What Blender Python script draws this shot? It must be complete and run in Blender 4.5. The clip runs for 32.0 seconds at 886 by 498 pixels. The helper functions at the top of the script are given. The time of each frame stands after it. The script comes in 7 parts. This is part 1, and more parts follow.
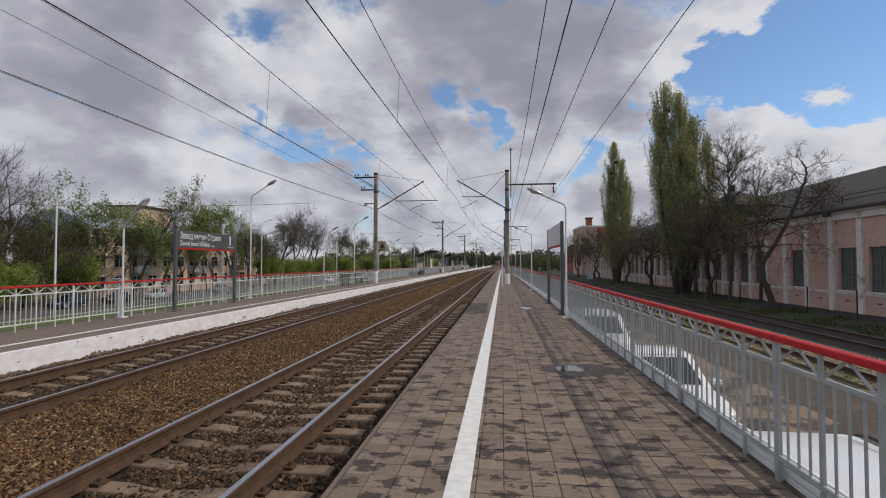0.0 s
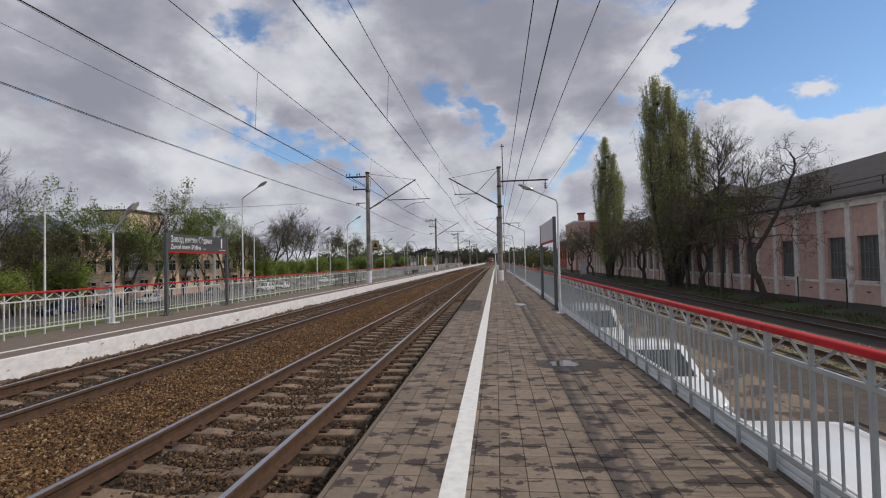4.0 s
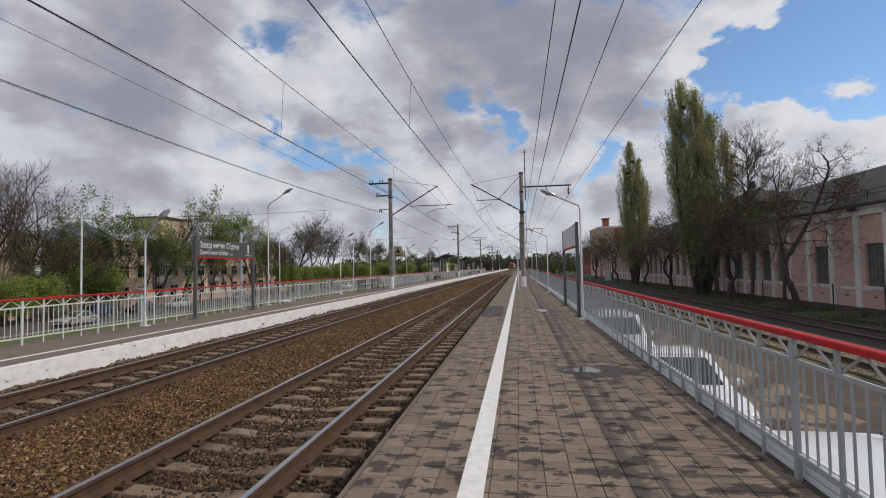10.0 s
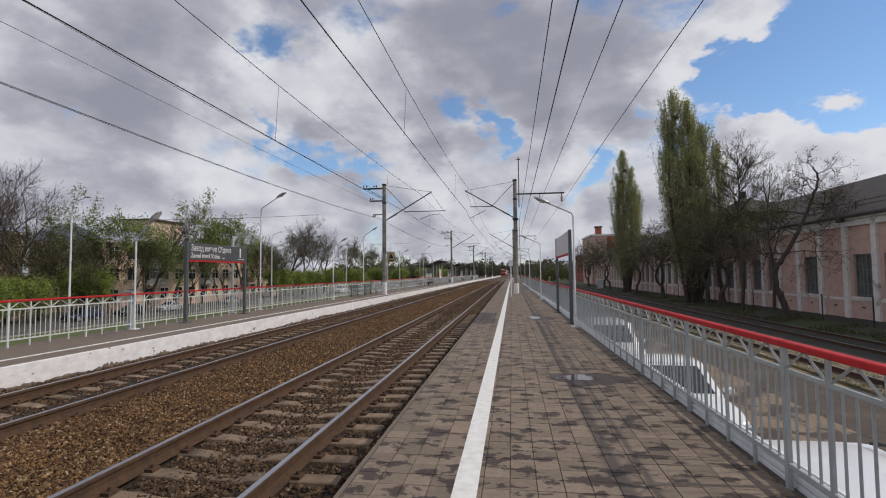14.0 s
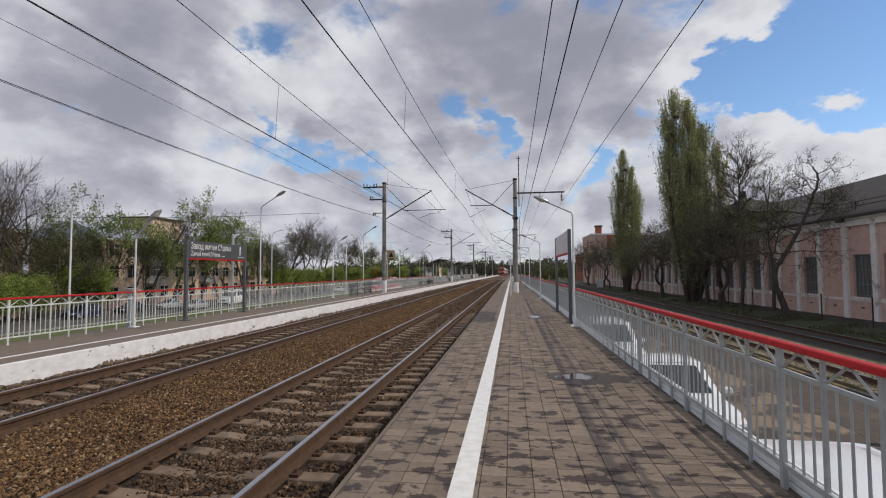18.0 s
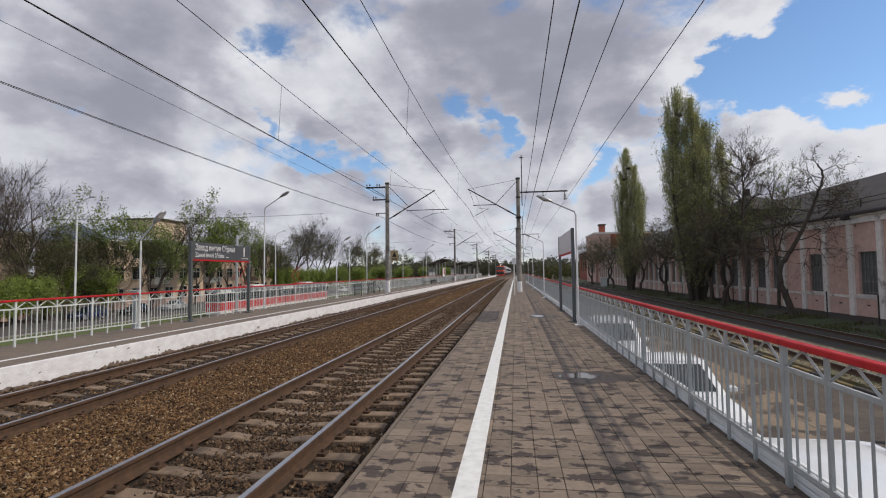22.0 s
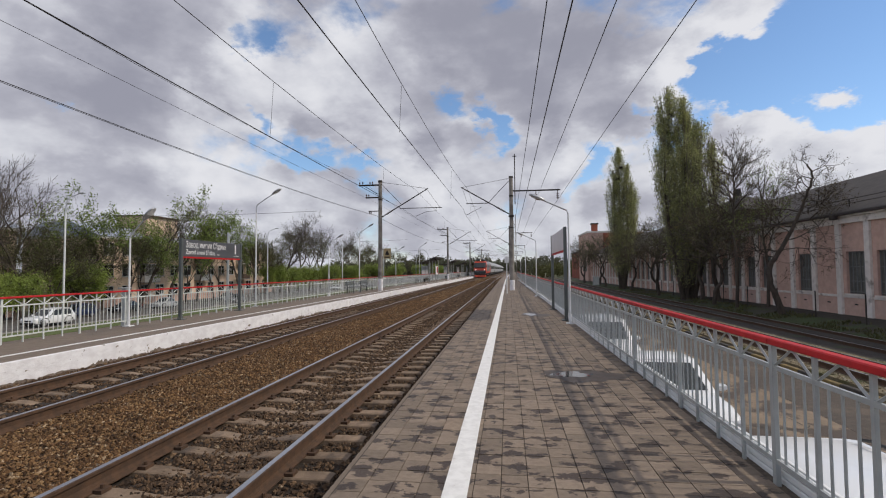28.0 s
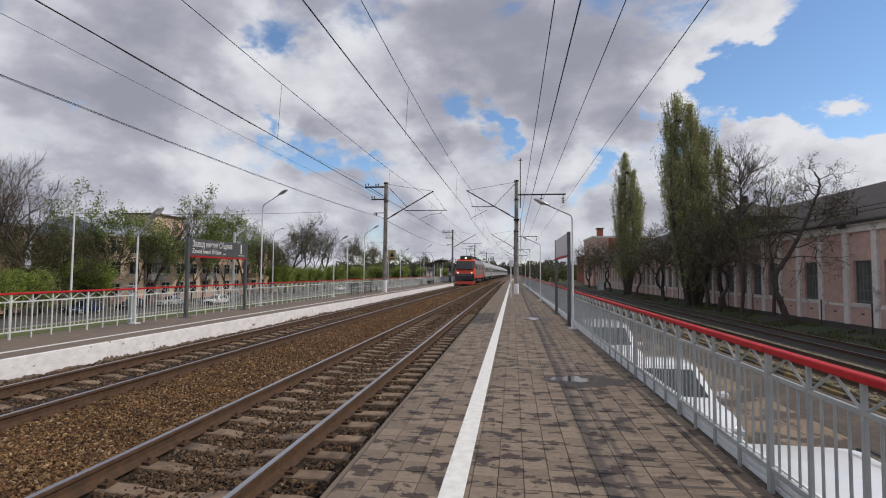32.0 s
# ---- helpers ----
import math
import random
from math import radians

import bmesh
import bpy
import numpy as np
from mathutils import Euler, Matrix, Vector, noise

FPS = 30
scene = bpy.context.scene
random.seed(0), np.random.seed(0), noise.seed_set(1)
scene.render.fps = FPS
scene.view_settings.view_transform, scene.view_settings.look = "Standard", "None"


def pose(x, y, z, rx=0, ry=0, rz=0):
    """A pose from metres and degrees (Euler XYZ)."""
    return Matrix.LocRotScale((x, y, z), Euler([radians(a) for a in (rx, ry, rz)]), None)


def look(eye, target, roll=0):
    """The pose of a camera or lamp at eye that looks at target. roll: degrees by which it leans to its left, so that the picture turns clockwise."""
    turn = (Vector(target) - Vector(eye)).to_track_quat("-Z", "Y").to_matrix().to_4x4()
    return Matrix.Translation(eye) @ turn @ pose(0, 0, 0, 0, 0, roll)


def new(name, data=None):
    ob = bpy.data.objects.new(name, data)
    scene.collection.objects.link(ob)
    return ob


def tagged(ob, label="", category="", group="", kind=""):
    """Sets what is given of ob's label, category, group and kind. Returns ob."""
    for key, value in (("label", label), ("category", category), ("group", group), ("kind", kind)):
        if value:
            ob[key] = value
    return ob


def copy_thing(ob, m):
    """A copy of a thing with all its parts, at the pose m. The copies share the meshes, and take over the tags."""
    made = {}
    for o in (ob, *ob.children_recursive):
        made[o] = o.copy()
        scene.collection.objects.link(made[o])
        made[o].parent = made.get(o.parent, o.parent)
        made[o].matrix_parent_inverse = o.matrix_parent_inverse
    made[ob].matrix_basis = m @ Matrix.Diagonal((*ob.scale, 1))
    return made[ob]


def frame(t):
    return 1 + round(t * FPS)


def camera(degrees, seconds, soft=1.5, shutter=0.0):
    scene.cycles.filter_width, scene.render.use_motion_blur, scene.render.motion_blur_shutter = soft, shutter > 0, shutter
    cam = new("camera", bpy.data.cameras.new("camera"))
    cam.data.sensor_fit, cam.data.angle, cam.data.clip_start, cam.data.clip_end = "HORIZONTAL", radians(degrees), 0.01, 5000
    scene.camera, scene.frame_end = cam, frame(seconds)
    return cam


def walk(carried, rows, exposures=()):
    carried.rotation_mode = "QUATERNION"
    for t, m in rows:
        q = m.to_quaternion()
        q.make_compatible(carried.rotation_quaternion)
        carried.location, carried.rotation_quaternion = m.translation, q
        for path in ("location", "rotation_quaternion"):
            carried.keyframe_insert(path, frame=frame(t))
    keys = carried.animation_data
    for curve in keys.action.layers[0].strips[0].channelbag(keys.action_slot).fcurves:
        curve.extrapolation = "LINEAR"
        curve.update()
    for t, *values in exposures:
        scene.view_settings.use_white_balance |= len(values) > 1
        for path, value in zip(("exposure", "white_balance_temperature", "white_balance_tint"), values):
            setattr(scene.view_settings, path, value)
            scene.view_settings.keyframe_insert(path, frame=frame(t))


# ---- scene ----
# ---- camera and its walk ----
cam = camera(85.4, 32.0, soft=1.1)
walk(cam, [
    (0, pose(-0.000, 0.000, 1.600, 91.685, -0.000, 6.574)),
    (0.5, pose(0.007, 0.009, 1.595, 92.029, 0.576, 6.434)),
    (1, pose(0.003, 0.010, 1.596, 91.978, 1.343, 6.011)),
    (1.5, pose(0.014, 0.024, 1.594, 91.857, 1.406, 5.695)),
    (2, pose(-0.002, 0.014, 1.607, 91.230, 1.156, 5.438)),
    (2.5, pose(-0.009, -0.000, 1.609, 91.679, 0.854, 5.154)),
    (3, pose(0.005, 0.006, 1.602, 91.727, 0.860, 5.495)),
    (3.5, pose(0.013, 0.021, 1.598, 91.419, 1.112, 5.564)),
    (5.5, pose(0.025, -0.009, 1.590, 91.549, 1.193, 6.998)),
    (6, pose(0.021, -0.012, 1.590, 91.517, 1.041, 7.133)),
    (6.5, pose(0.024, -0.016, 1.590, 92.040, 0.924, 7.290)),
    (7, pose(0.023, -0.039, 1.595, 91.920, 0.977, 7.841)),
    (7.5, pose(0.028, -0.049, 1.592, 92.020, 0.960, 8.145)),
    (8, pose(0.035, -0.048, 1.589, 92.239, 0.943, 8.342)),
    (8.5, pose(0.033, -0.051, 1.591, 92.306, 1.057, 8.251)),
    (9, pose(0.048, -0.038, 1.591, 92.291, 1.086, 8.336)),
    (9.5, pose(0.042, -0.052, 1.591, 92.242, 1.115, 8.425)),
    (10, pose(0.054, -0.034, 1.582, 92.218, 1.133, 8.525)),
    (10.5, pose(0.037, -0.050, 1.589, 92.204, 1.022, 8.439)),
    (11, pose(0.035, -0.034, 1.589, 92.228, 0.780, 7.944)),
    (11.5, pose(0.029, -0.024, 1.590, 92.399, 0.579, 7.476)),
    (12, pose(0.030, -0.024, 1.584, 92.525, 0.458, 7.130)),
    (12.5, pose(0.035, -0.014, 1.586, 92.390, 0.314, 7.017)),
    (13, pose(0.030, -0.014, 1.594, 92.373, 0.288, 6.894)),
    (13.5, pose(0.037, -0.029, 1.590, 93.019, 0.481, 7.387)),
    (14, pose(0.044, -0.026, 1.582, 92.923, 0.505, 7.681)),
    (14.5, pose(0.035, -0.052, 1.594, 92.868, 0.296, 7.677)),
    (16.5, pose(0.052, -0.043, 1.587, 92.902, 0.353, 7.738)),
    (17, pose(0.046, -0.057, 1.588, 92.878, 0.305, 7.688)),
    (17.5, pose(0.062, -0.043, 1.593, 92.771, 0.291, 7.655)),
    (18, pose(0.064, -0.042, 1.588, 92.764, 0.311, 7.684)),
    (18.5, pose(0.062, -0.051, 1.593, 92.764, 0.425, 7.838)),
    (19, pose(0.065, -0.051, 1.592, 92.836, 0.509, 7.849)),
    (19.5, pose(0.066, -0.051, 1.586, 92.932, 0.403, 8.016)),
    (20, pose(0.066, -0.050, 1.586, 92.830, 0.404, 8.016)),
    (20.5, pose(0.062, -0.046, 1.595, 92.696, 0.572, 7.940)),
    (21, pose(0.064, -0.050, 1.591, 92.767, 0.679, 7.903)),
    (21.5, pose(0.064, -0.051, 1.594, 92.803, 0.691, 8.108)),
    (22, pose(0.066, -0.056, 1.591, 92.732, 0.644, 8.089)),
    (22.5, pose(0.067, -0.044, 1.589, 92.708, 0.727, 7.973)),
    (23, pose(0.066, -0.051, 1.593, 92.732, 0.685, 7.921)),
    (23.5, pose(0.071, -0.035, 1.589, 92.706, 0.627, 7.896)),
    (24, pose(0.062, -0.053, 1.591, 92.750, 0.506, 7.841)),
    (24.5, pose(0.065, -0.041, 1.594, 92.717, 0.404, 7.673)),
    (25, pose(0.072, -0.038, 1.593, 92.633, 0.518, 7.527)),
    (25.5, pose(0.068, -0.040, 1.594, 92.494, 0.787, 7.549)),
    (27.5, pose(0.086, -0.017, 1.590, 92.456, 0.537, 7.296)),
    (28, pose(0.080, -0.033, 1.593, 92.513, 0.458, 7.260)),
    (28.5, pose(0.081, -0.029, 1.596, 92.506, 0.397, 7.319)),
    (29, pose(0.086, -0.032, 1.590, 92.519, 0.437, 7.330)),
    (29.5, pose(0.080, -0.054, 1.598, 92.290, 0.290, 8.051)),
    (30, pose(0.078, -0.087, 1.597, 91.889, -0.186, 8.037)),
    (30.5, pose(0.087, -0.072, 1.602, 92.113, -0.363, 8.333)),
    (31, pose(0.098, -0.079, 1.594, 92.425, -0.345, 8.599)),
    (31.5, pose(0.108, -0.083, 1.598, 92.629, -0.194, 8.276)),
    (32, pose(0.120, -0.098, 1.607, 92.803, -0.458, 7.816)),
], exposures=((0, -0.10), (12, -0.06), (19, 0.0), (25, 0.07), (32, 0.04)))

# ---- world, sun ----
SUN_EL, SUN_AZ = 41.5, 88.0      # degrees above the horizon; clockwise from +y
world = bpy.data.worlds.new("sky")
scene.world = world
world.use_nodes = True


def sky_nodes():
    nt = world.node_tree
    nt.nodes.clear()
    N = lambda k, **kw: node(nt, k, **kw)
    out, bg = N("ShaderNodeOutputWorld"), N("ShaderNodeBackground")
    sky = N("ShaderNodeTexSky")
    sky.sky_type, sky.sun_disc = "NISHITA", False
    sky.sun_elevation, sky.sun_rotation = radians(SUN_EL), radians(SUN_AZ)
    sky.air_density, sky.dust_density, sky.ozone_density = 1.0, 0.0, 4.0
    tc = N("ShaderNodeTexCoord")
    sep = N("ShaderNodeSeparateXYZ")
    nt.links.new(tc.outputs["Generated"], sep.inputs[0])
    # heaped clouds: noise on the direction, flattened a little
    def vec(dx, dz):
        c = N("ShaderNodeCombineXYZ")
        nt.links.new(math_node(nt, "ADD", sep.outputs[0], dx), c.inputs[0])
        nt.links.new(sep.outputs[1], c.inputs[1])
        nt.links.new(math_node(nt, "MULTIPLY", math_node(nt, "ADD", sep.outputs[2], dz), 1.7), c.inputs[2])
        return c.outputs[0]

    def fbm(v, sc, det, rough, dist=0.0):
        n = N("ShaderNodeTexNoise")
        nt.links.new(v, n.inputs["Vector"])
        n.inputs["Scale"].default_value, n.inputs["Detail"].default_value = sc, det
        n.inputs["Roughness"].default_value, n.inputs["Distortion"].default_value = rough, dist
        return n.outputs[0]
    here, above = vec(0.0, 0.0), vec(0.035, 0.03)
    big, fine = fbm(here, 4.2, 10.0, 0.56, 0.15), fbm(here, 11.0, 8.0, 0.55)
    relief = math_node(nt, "SUBTRACT", big, fbm(above, 4.2, 5.0, 0.5, 0.15))
    shade = fbm(here, 2.6, 4.0, 0.5)
    # ragged outlines: directions shifted a little by noise before the banks are placed
    ragged = N("ShaderNodeTexNoise")
    nt.links.new(here, ragged.inputs["Vector"])
    ragged.inputs["Scale"].default_value, ragged.inputs["Detail"].default_value, ragged.inputs["Roughness"].default_value = 7.0, 6.0, 0.6
    off, push, warp = N("ShaderNodeVectorMath"), N("ShaderNodeVectorMath"), N("ShaderNodeVectorMath")
    off.operation, push.operation, warp.operation = "SUBTRACT", "MULTIPLY_ADD", "NORMALIZE"
    nt.links.new(ragged.outputs["Color"], off.inputs[0])
    off.inputs[1].default_value = (0.5, 0.5, 0.5)
    nt.links.new(off.outputs[0], push.inputs[0])
    push.inputs[1].default_value = (0.22, 0.22, 0.22)
    nt.links.new(tc.outputs["Generated"], push.inputs[2])
    nt.links.new(push.outputs[0], warp.inputs[0])

    def banks(value, rows):
        for az, el, width, amount in rows:
            v = Vector((math.sin(radians(az)) * math.cos(radians(el)), math.cos(radians(az)) * math.cos(radians(el)), math.sin(radians(el))))
            dot = N("ShaderNodeVectorMath")
            dot.operation = "DOT_PRODUCT"
            nt.links.new(warp.outputs[0], dot.inputs[0])
            dot.inputs[1].default_value = v
            # exp(-(angle / width)^2), with the chord for the angle
            k = 2.0 / radians(width) ** 2
            g = math_node(nt, "EXPONENT", math_node(nt, "MULTIPLY", math_node(nt, "SUBTRACT", dot.outputs["Value"], 1.0), k))
            value = math_node(nt, "ADD", value, math_node(nt, "MULTIPLY", g, amount))
        return value
    cover = banks(math_node(nt, "ADD", big, 0.085), OPENINGS + HEAPS + DECK)
    cover = math_node(nt, "ADD", cover, math_node(nt, "MULTIPLY", math_node(nt, "SUBTRACT", fine, 0.5), 0.16))
    mask = map_range(nt, cover, 0.40, 0.60, 0.0, 1.0)
    thick = math_node(nt, "ADD", 0.40, math_node(nt, "MULTIPLY", math_node(nt, "SUBTRACT", shade, 0.5), 0.7))
    thick = math_node(nt, "ADD", thick, math_node(nt, "MULTIPLY", math_node(nt, "SUBTRACT", math_node(nt, "MINIMUM", cover, 0.85), 0.62), 0.55))
    thick = math_node(nt, "SUBTRACT", banks(thick, GREY + BRIGHT), math_node(nt, "MULTIPLY", relief, 1.7))
    thick = map_range(nt, math_node(nt, "ADD", thick, math_node(nt, "MULTIPLY", math_node(nt, "SUBTRACT", fine, 0.5), 0.35)), 0.0, 1.0, 0.0, 1.0)
    ramp = N("ShaderNodeValToRGB")
    nt.links.new(thick, ramp.inputs[0])
    e = ramp.color_ramp.elements
    e[0].position, e[0].color = 0.0, (0.74, 0.745, 0.785, 1)
    e[1].position, e[1].color = 1.0, (0.30, 0.305, 0.37, 1)
    for at, c in ((0.25, (0.60, 0.61, 0.665)), (0.55, (0.435, 0.44, 0.505))):
        ramp.color_ramp.elements.new(at).color = (*c, 1)
    blue = N("ShaderNodeMix", data_type="RGBA", blend_type="MULTIPLY")
    blue.inputs[0].default_value = 1.0
    nt.links.new(sky.outputs[0], blue.inputs[6])
    blue.inputs[7].default_value = (SKY_GAIN,) * 3 + (1,)
    mix = N("ShaderNodeMix", data_type="RGBA")
    nt.links.new(mask, mix.inputs[0])
    nt.links.new(blue.outputs[2], mix.inputs[6])
    nt.links.new(ramp.outputs[0], mix.inputs[7])
    nt.links.new(mix.outputs[2], bg.inputs[0])
    bg.inputs[1].default_value = 1.0
    nt.links.new(bg.outputs[0], out.inputs[0])


SKY_GAIN = 0.142
# compass direction, height, width in degrees; how much cloud is added
OPENINGS = ((30.7, 22.4, 4.6, -0.34), (25.5, 18.7, 3.6, -0.34), (22.5, 17.4, 2.6, -0.3), (27.9, 18.7, 3.0, -0.3), (32.2, 18.6, 3.5, -0.3), (34.5, 13.7, 3.4, -0.34), (30.3, 13.8, 2.4, -0.28),
            (34.3, 21.3, 4.0, -0.3), (15.4, 18.5, 1.5, -0.25), (9.8, 11.6, 2.0, -0.3), (12.0, 13.2, 1.4, -0.22), (8.5, 8.8, 1.5, -0.22), (-5.2, 20.5, 1.6, -0.22), (-1.2, 16.6, 2.0, -0.34),
            (0.9, 14.5, 1.6, -0.3), (1.8, 16.2, 1.2, -0.2), (-23.9, 13.5, 1.6, -0.24), (-20.7, 12.2, 1.8, -0.28), (-16.8, 12.2, 1.4, -0.24), (-28.6, 25.1, 2.0, -0.17), (-31.0, 23.5, 1.3, -0.16),
            (-29.1, 15.0, 1.2, -0.2), (-46.8, 14.8, 1.1, -0.2), (17.0, 13.3, 1.4, -0.2))
HEAPS = ((31.9, 16.3, 1.9, 0.34), (33.3, 15.7, 1.7, 0.3), (30.0, 16.9, 1.1, 0.2), (25.8, 14.1, 2.4, 0.34), (28.5, 12.6, 2.4, 0.34), (24.3, 12.4, 2.6, 0.3), (31.1, 11.1, 2.0, 0.25),
         (34.2, 9.3, 2.6, 0.34), (14.1, 15.7, 1.7, 0.26), (7.3, 12.4, 2.0, 0.3), (5.5, 16.2, 2.2, 0.2), (23.8, 24.7, 3.4, 0.26), (20.5, 21.8, 2.8, 0.24), (34.2, 18.9, 1.2, 0.16), (-25.2, 11.9, 1.2, 0.2))
DECK = ((13.1, 21.4, 4.0, 0.24), (3.7, 25.3, 6.0, 0.24), (-7.9, 27.0, 5.0, 0.2), (-13.4, 21.7, 4.0, 0.22), (-20.1, 21.4, 4.5, 0.22), (-18.8, 16.6, 2.5, 0.2), (-4.6, 15.5, 2.0, 0.2), (-9.4, 14.2, 3.0, 0.2),
        (-26.5, 20.8, 3.0, 0.2), (-36.2, 19.5, 6.0, 0.22), (-45.0, 20.4, 6.0, 0.22), (-42.6, 13.1, 5.0, 0.22), (-48.4, 8.2, 5.0, 0.22), (-32.3, 9.6, 5.0, 0.25), (-22.6, 8.1, 4.0, 0.25), (-6.7, 6.9, 5.0, 0.25),
        (6.5, 5.3, 4.0, 0.3), (10.3, 6.4, 2.5, 0.25))
# and where the bank is thick and grey, or thin and sunlit
GREY = ((0.3, 25.0, 6.5, 0.46), (10.8, 25.6, 5.0, 0.42), (13.0, 18.0, 2.5, 0.22), (-6.5, 29.2, 5.0, 0.3), (-42.7, 16.8, 4.5, 0.28), (-40.4, 21.4, 5.0, 0.2), (-25.3, 28.2, 3.5, 0.25), (-22.7, 16.4, 2.0, 0.25),
        (-10.7, 16.2, 2.0, 0.3), (-37.2, 11.5, 2.5, 0.15), (-47.0, 12.5, 5.0, 0.06), (4.2, 17.6, 2.0, 0.25), (6.6, 9.8, 1.5, 0.2), (-17.5, 10.2, 2.0, 0.15))
BRIGHT = ((-18.8, 23.8, 4.0, -0.17), (-12.0, 22.9, 2.5, -0.15), (24.3, 24.1, 2.6, -0.4), (19.9, 20.3, 2.0, -0.3), (28.6, 13.4, 3.0, -0.4), (34.2, 9.8, 2.5, -0.35), (31.9, 16.7, 1.5, -0.35), (-27.0, 13.6, 2.0, -0.3),
          (-25.1, 6.8, 3.0, -0.25), (6.7, 13.7, 1.8, -0.3), (-30.7, 22.6, 3.0, -0.25), (-4.5, 17.4, 2.0, -0.25), (-32.3, 12.0, 3.0, -0.2), (-8.7, 10.9, 3.0, -0.25), (7.1, 5.3, 3.0, -0.2))


def node(nt, kind, **kw):
    n = nt.nodes.new(kind)
    for k, v in kw.items():
        if k == "data_type":
            n.data_type = v
        elif k == "blend_type":
            n.blend_type = v
        elif k == "operation":
            n.operation = v
    return n


def math_node(nt, op, a, b=None):
    n = nt.nodes.new("ShaderNodeMath")
    n.operation = op
    for i, v in enumerate((a, b)):
        if v is None:
            continue
        if isinstance(v, (int, float)):
            n.inputs[i].default_value = v
        else:
            nt.links.new(v, n.inputs[i])
    return n.outputs[0]


def map_range(nt, v, a, b, c, d):
    n = nt.nodes.new("ShaderNodeMapRange")
    n.interpolation_type = "SMOOTHSTEP"
    nt.links.new(v, n.inputs[0])
    for i, x in enumerate((a, b, c, d)):
        n.inputs[i + 1].default_value = x
    return n.outputs[0]


sky_nodes()
sun = new("sun", bpy.data.lights.new("sun", "SUN"))
sun.data.energy, sun.data.angle, sun.data.color = 2.2, radians(1.3), (1.0, 0.905, 0.77)
sv = Vector((math.sin(radians(SUN_AZ)) * math.cos(radians(SUN_EL)), math.cos(radians(SUN_AZ)) * math.cos(radians(SUN_EL)), math.sin(radians(SUN_EL))))
sun.matrix_world = look(sv * 60, (0, 0, 0))


# ---- materials ----
def mat(name, col, col2=None, scale=3.0, rough=0.7, metal=0.0, bump=0.1, bscale=40.0, mix=(0.35, 0.65), world_space=False,
        col3=None, scale3=0.6, mix3=(0.52, 0.66), rnd=0.0, emit=None, spec=0.5, island=False, rough2=None, stretch=None):
    """Two colours mixed by noise, a third in large patches, fine bump; rnd varies the value from object to object."""
    m = bpy.data.materials.new(name)
    m.use_nodes = True
    nt = m.node_tree
    b = nt.nodes["Principled BSDF"]
    b.inputs["Roughness"].default_value, b.inputs["Metallic"].default_value = rough, metal
    b.inputs["Specular IOR Level"].default_value = spec
    if world_space:
        vec = nt.nodes.new("ShaderNodeNewGeometry").outputs["Position"]
    else:
        vec = nt.nodes.new("ShaderNodeTexCoord").outputs["Object"]
        info = nt.nodes.new("ShaderNodeObjectInfo")
        add = nt.nodes.new("ShaderNodeVectorMath")
        comb = nt.nodes.new("ShaderNodeCombineXYZ")
        r = math_node(nt, "MULTIPLY", info.outputs["Random"], 37.0)
        nt.links.new(r, comb.inputs[0]), nt.links.new(r, comb.inputs[1])
        nt.links.new(vec, add.inputs[0]), nt.links.new(comb.outputs[0], add.inputs[1])
        vec = add.outputs[0]
    if stretch:
        mp = nt.nodes.new("ShaderNodeMapping")
        mp.inputs["Scale"].default_value = stretch
        nt.links.new(vec, mp.inputs[0])
        vec = mp.outputs[0]

    def noise_tex(sc, det=6.0, rg=0.6):
        n = nt.nodes.new("ShaderNodeTexNoise")
        nt.links.new(vec, n.inputs["Vector"])
        n.inputs["Scale"].default_value, n.inputs["Detail"].default_value, n.inputs["Roughness"].default_value = sc, det, rg
        return n.outputs[0]

    def blend(fac, a, c):
        n = node(nt, "ShaderNodeMix", data_type="RGBA")
        nt.links.new(fac, n.inputs[0])
        for i, v in ((6, a), (7, c)):
            if isinstance(v, tuple):
                n.inputs[i].default_value = (*v, 1)
            else:
                nt.links.new(v, n.inputs[i])
        return n.outputs[2]
    c = col2 or tuple(v * 0.8 for v in col)
    f1 = map_range(nt, noise_tex(scale), mix[0], mix[1], 0, 1)
    colour = blend(f1, col, c)
    if col3:
        f3 = map_range(nt, noise_tex(scale3, 9.0, 0.62), mix3[0], mix3[1], 0, 1)
        colour = blend(f3, colour, col3)
        if rough2 is not None:
            rr = map_range(nt, f3, 0, 1, rough, rough2)
            nt.links.new(rr, b.inputs["Roughness"])
    if rnd:
        src = nt.nodes.new("ShaderNodeNewGeometry").outputs["Random Per Island"] if island else nt.nodes.new("ShaderNodeObjectInfo").outputs["Random"]
        hsv = nt.nodes.new("ShaderNodeHueSaturation")
        mr = nt.nodes.new("ShaderNodeMapRange")
        nt.links.new(src, mr.inputs[0])
        mr.inputs[3].default_value, mr.inputs[4].default_value = 1 - rnd, 1 + rnd
        nt.links.new(mr.outputs[0], hsv.inputs["Value"])
        nt.links.new(colour, hsv.inputs["Color"])
        colour = hsv.outputs[0]
    nt.links.new(colour, b.inputs["Base Color"])
    if bump:
        bn = nt.nodes.new("ShaderNodeBump")
        bn.inputs["Strength"].default_value, bn.inputs["Distance"].default_value = bump, 0.02
        nt.links.new(noise_tex(bscale, 4.0), bn.inputs["Height"])
        nt.links.new(bn.outputs[0], b.inputs["Normal"])
    if emit:
        b.inputs["Emission Color"].default_value, b.inputs["Emission Strength"].default_value = (*emit[:3], 1), emit[3]
    return m


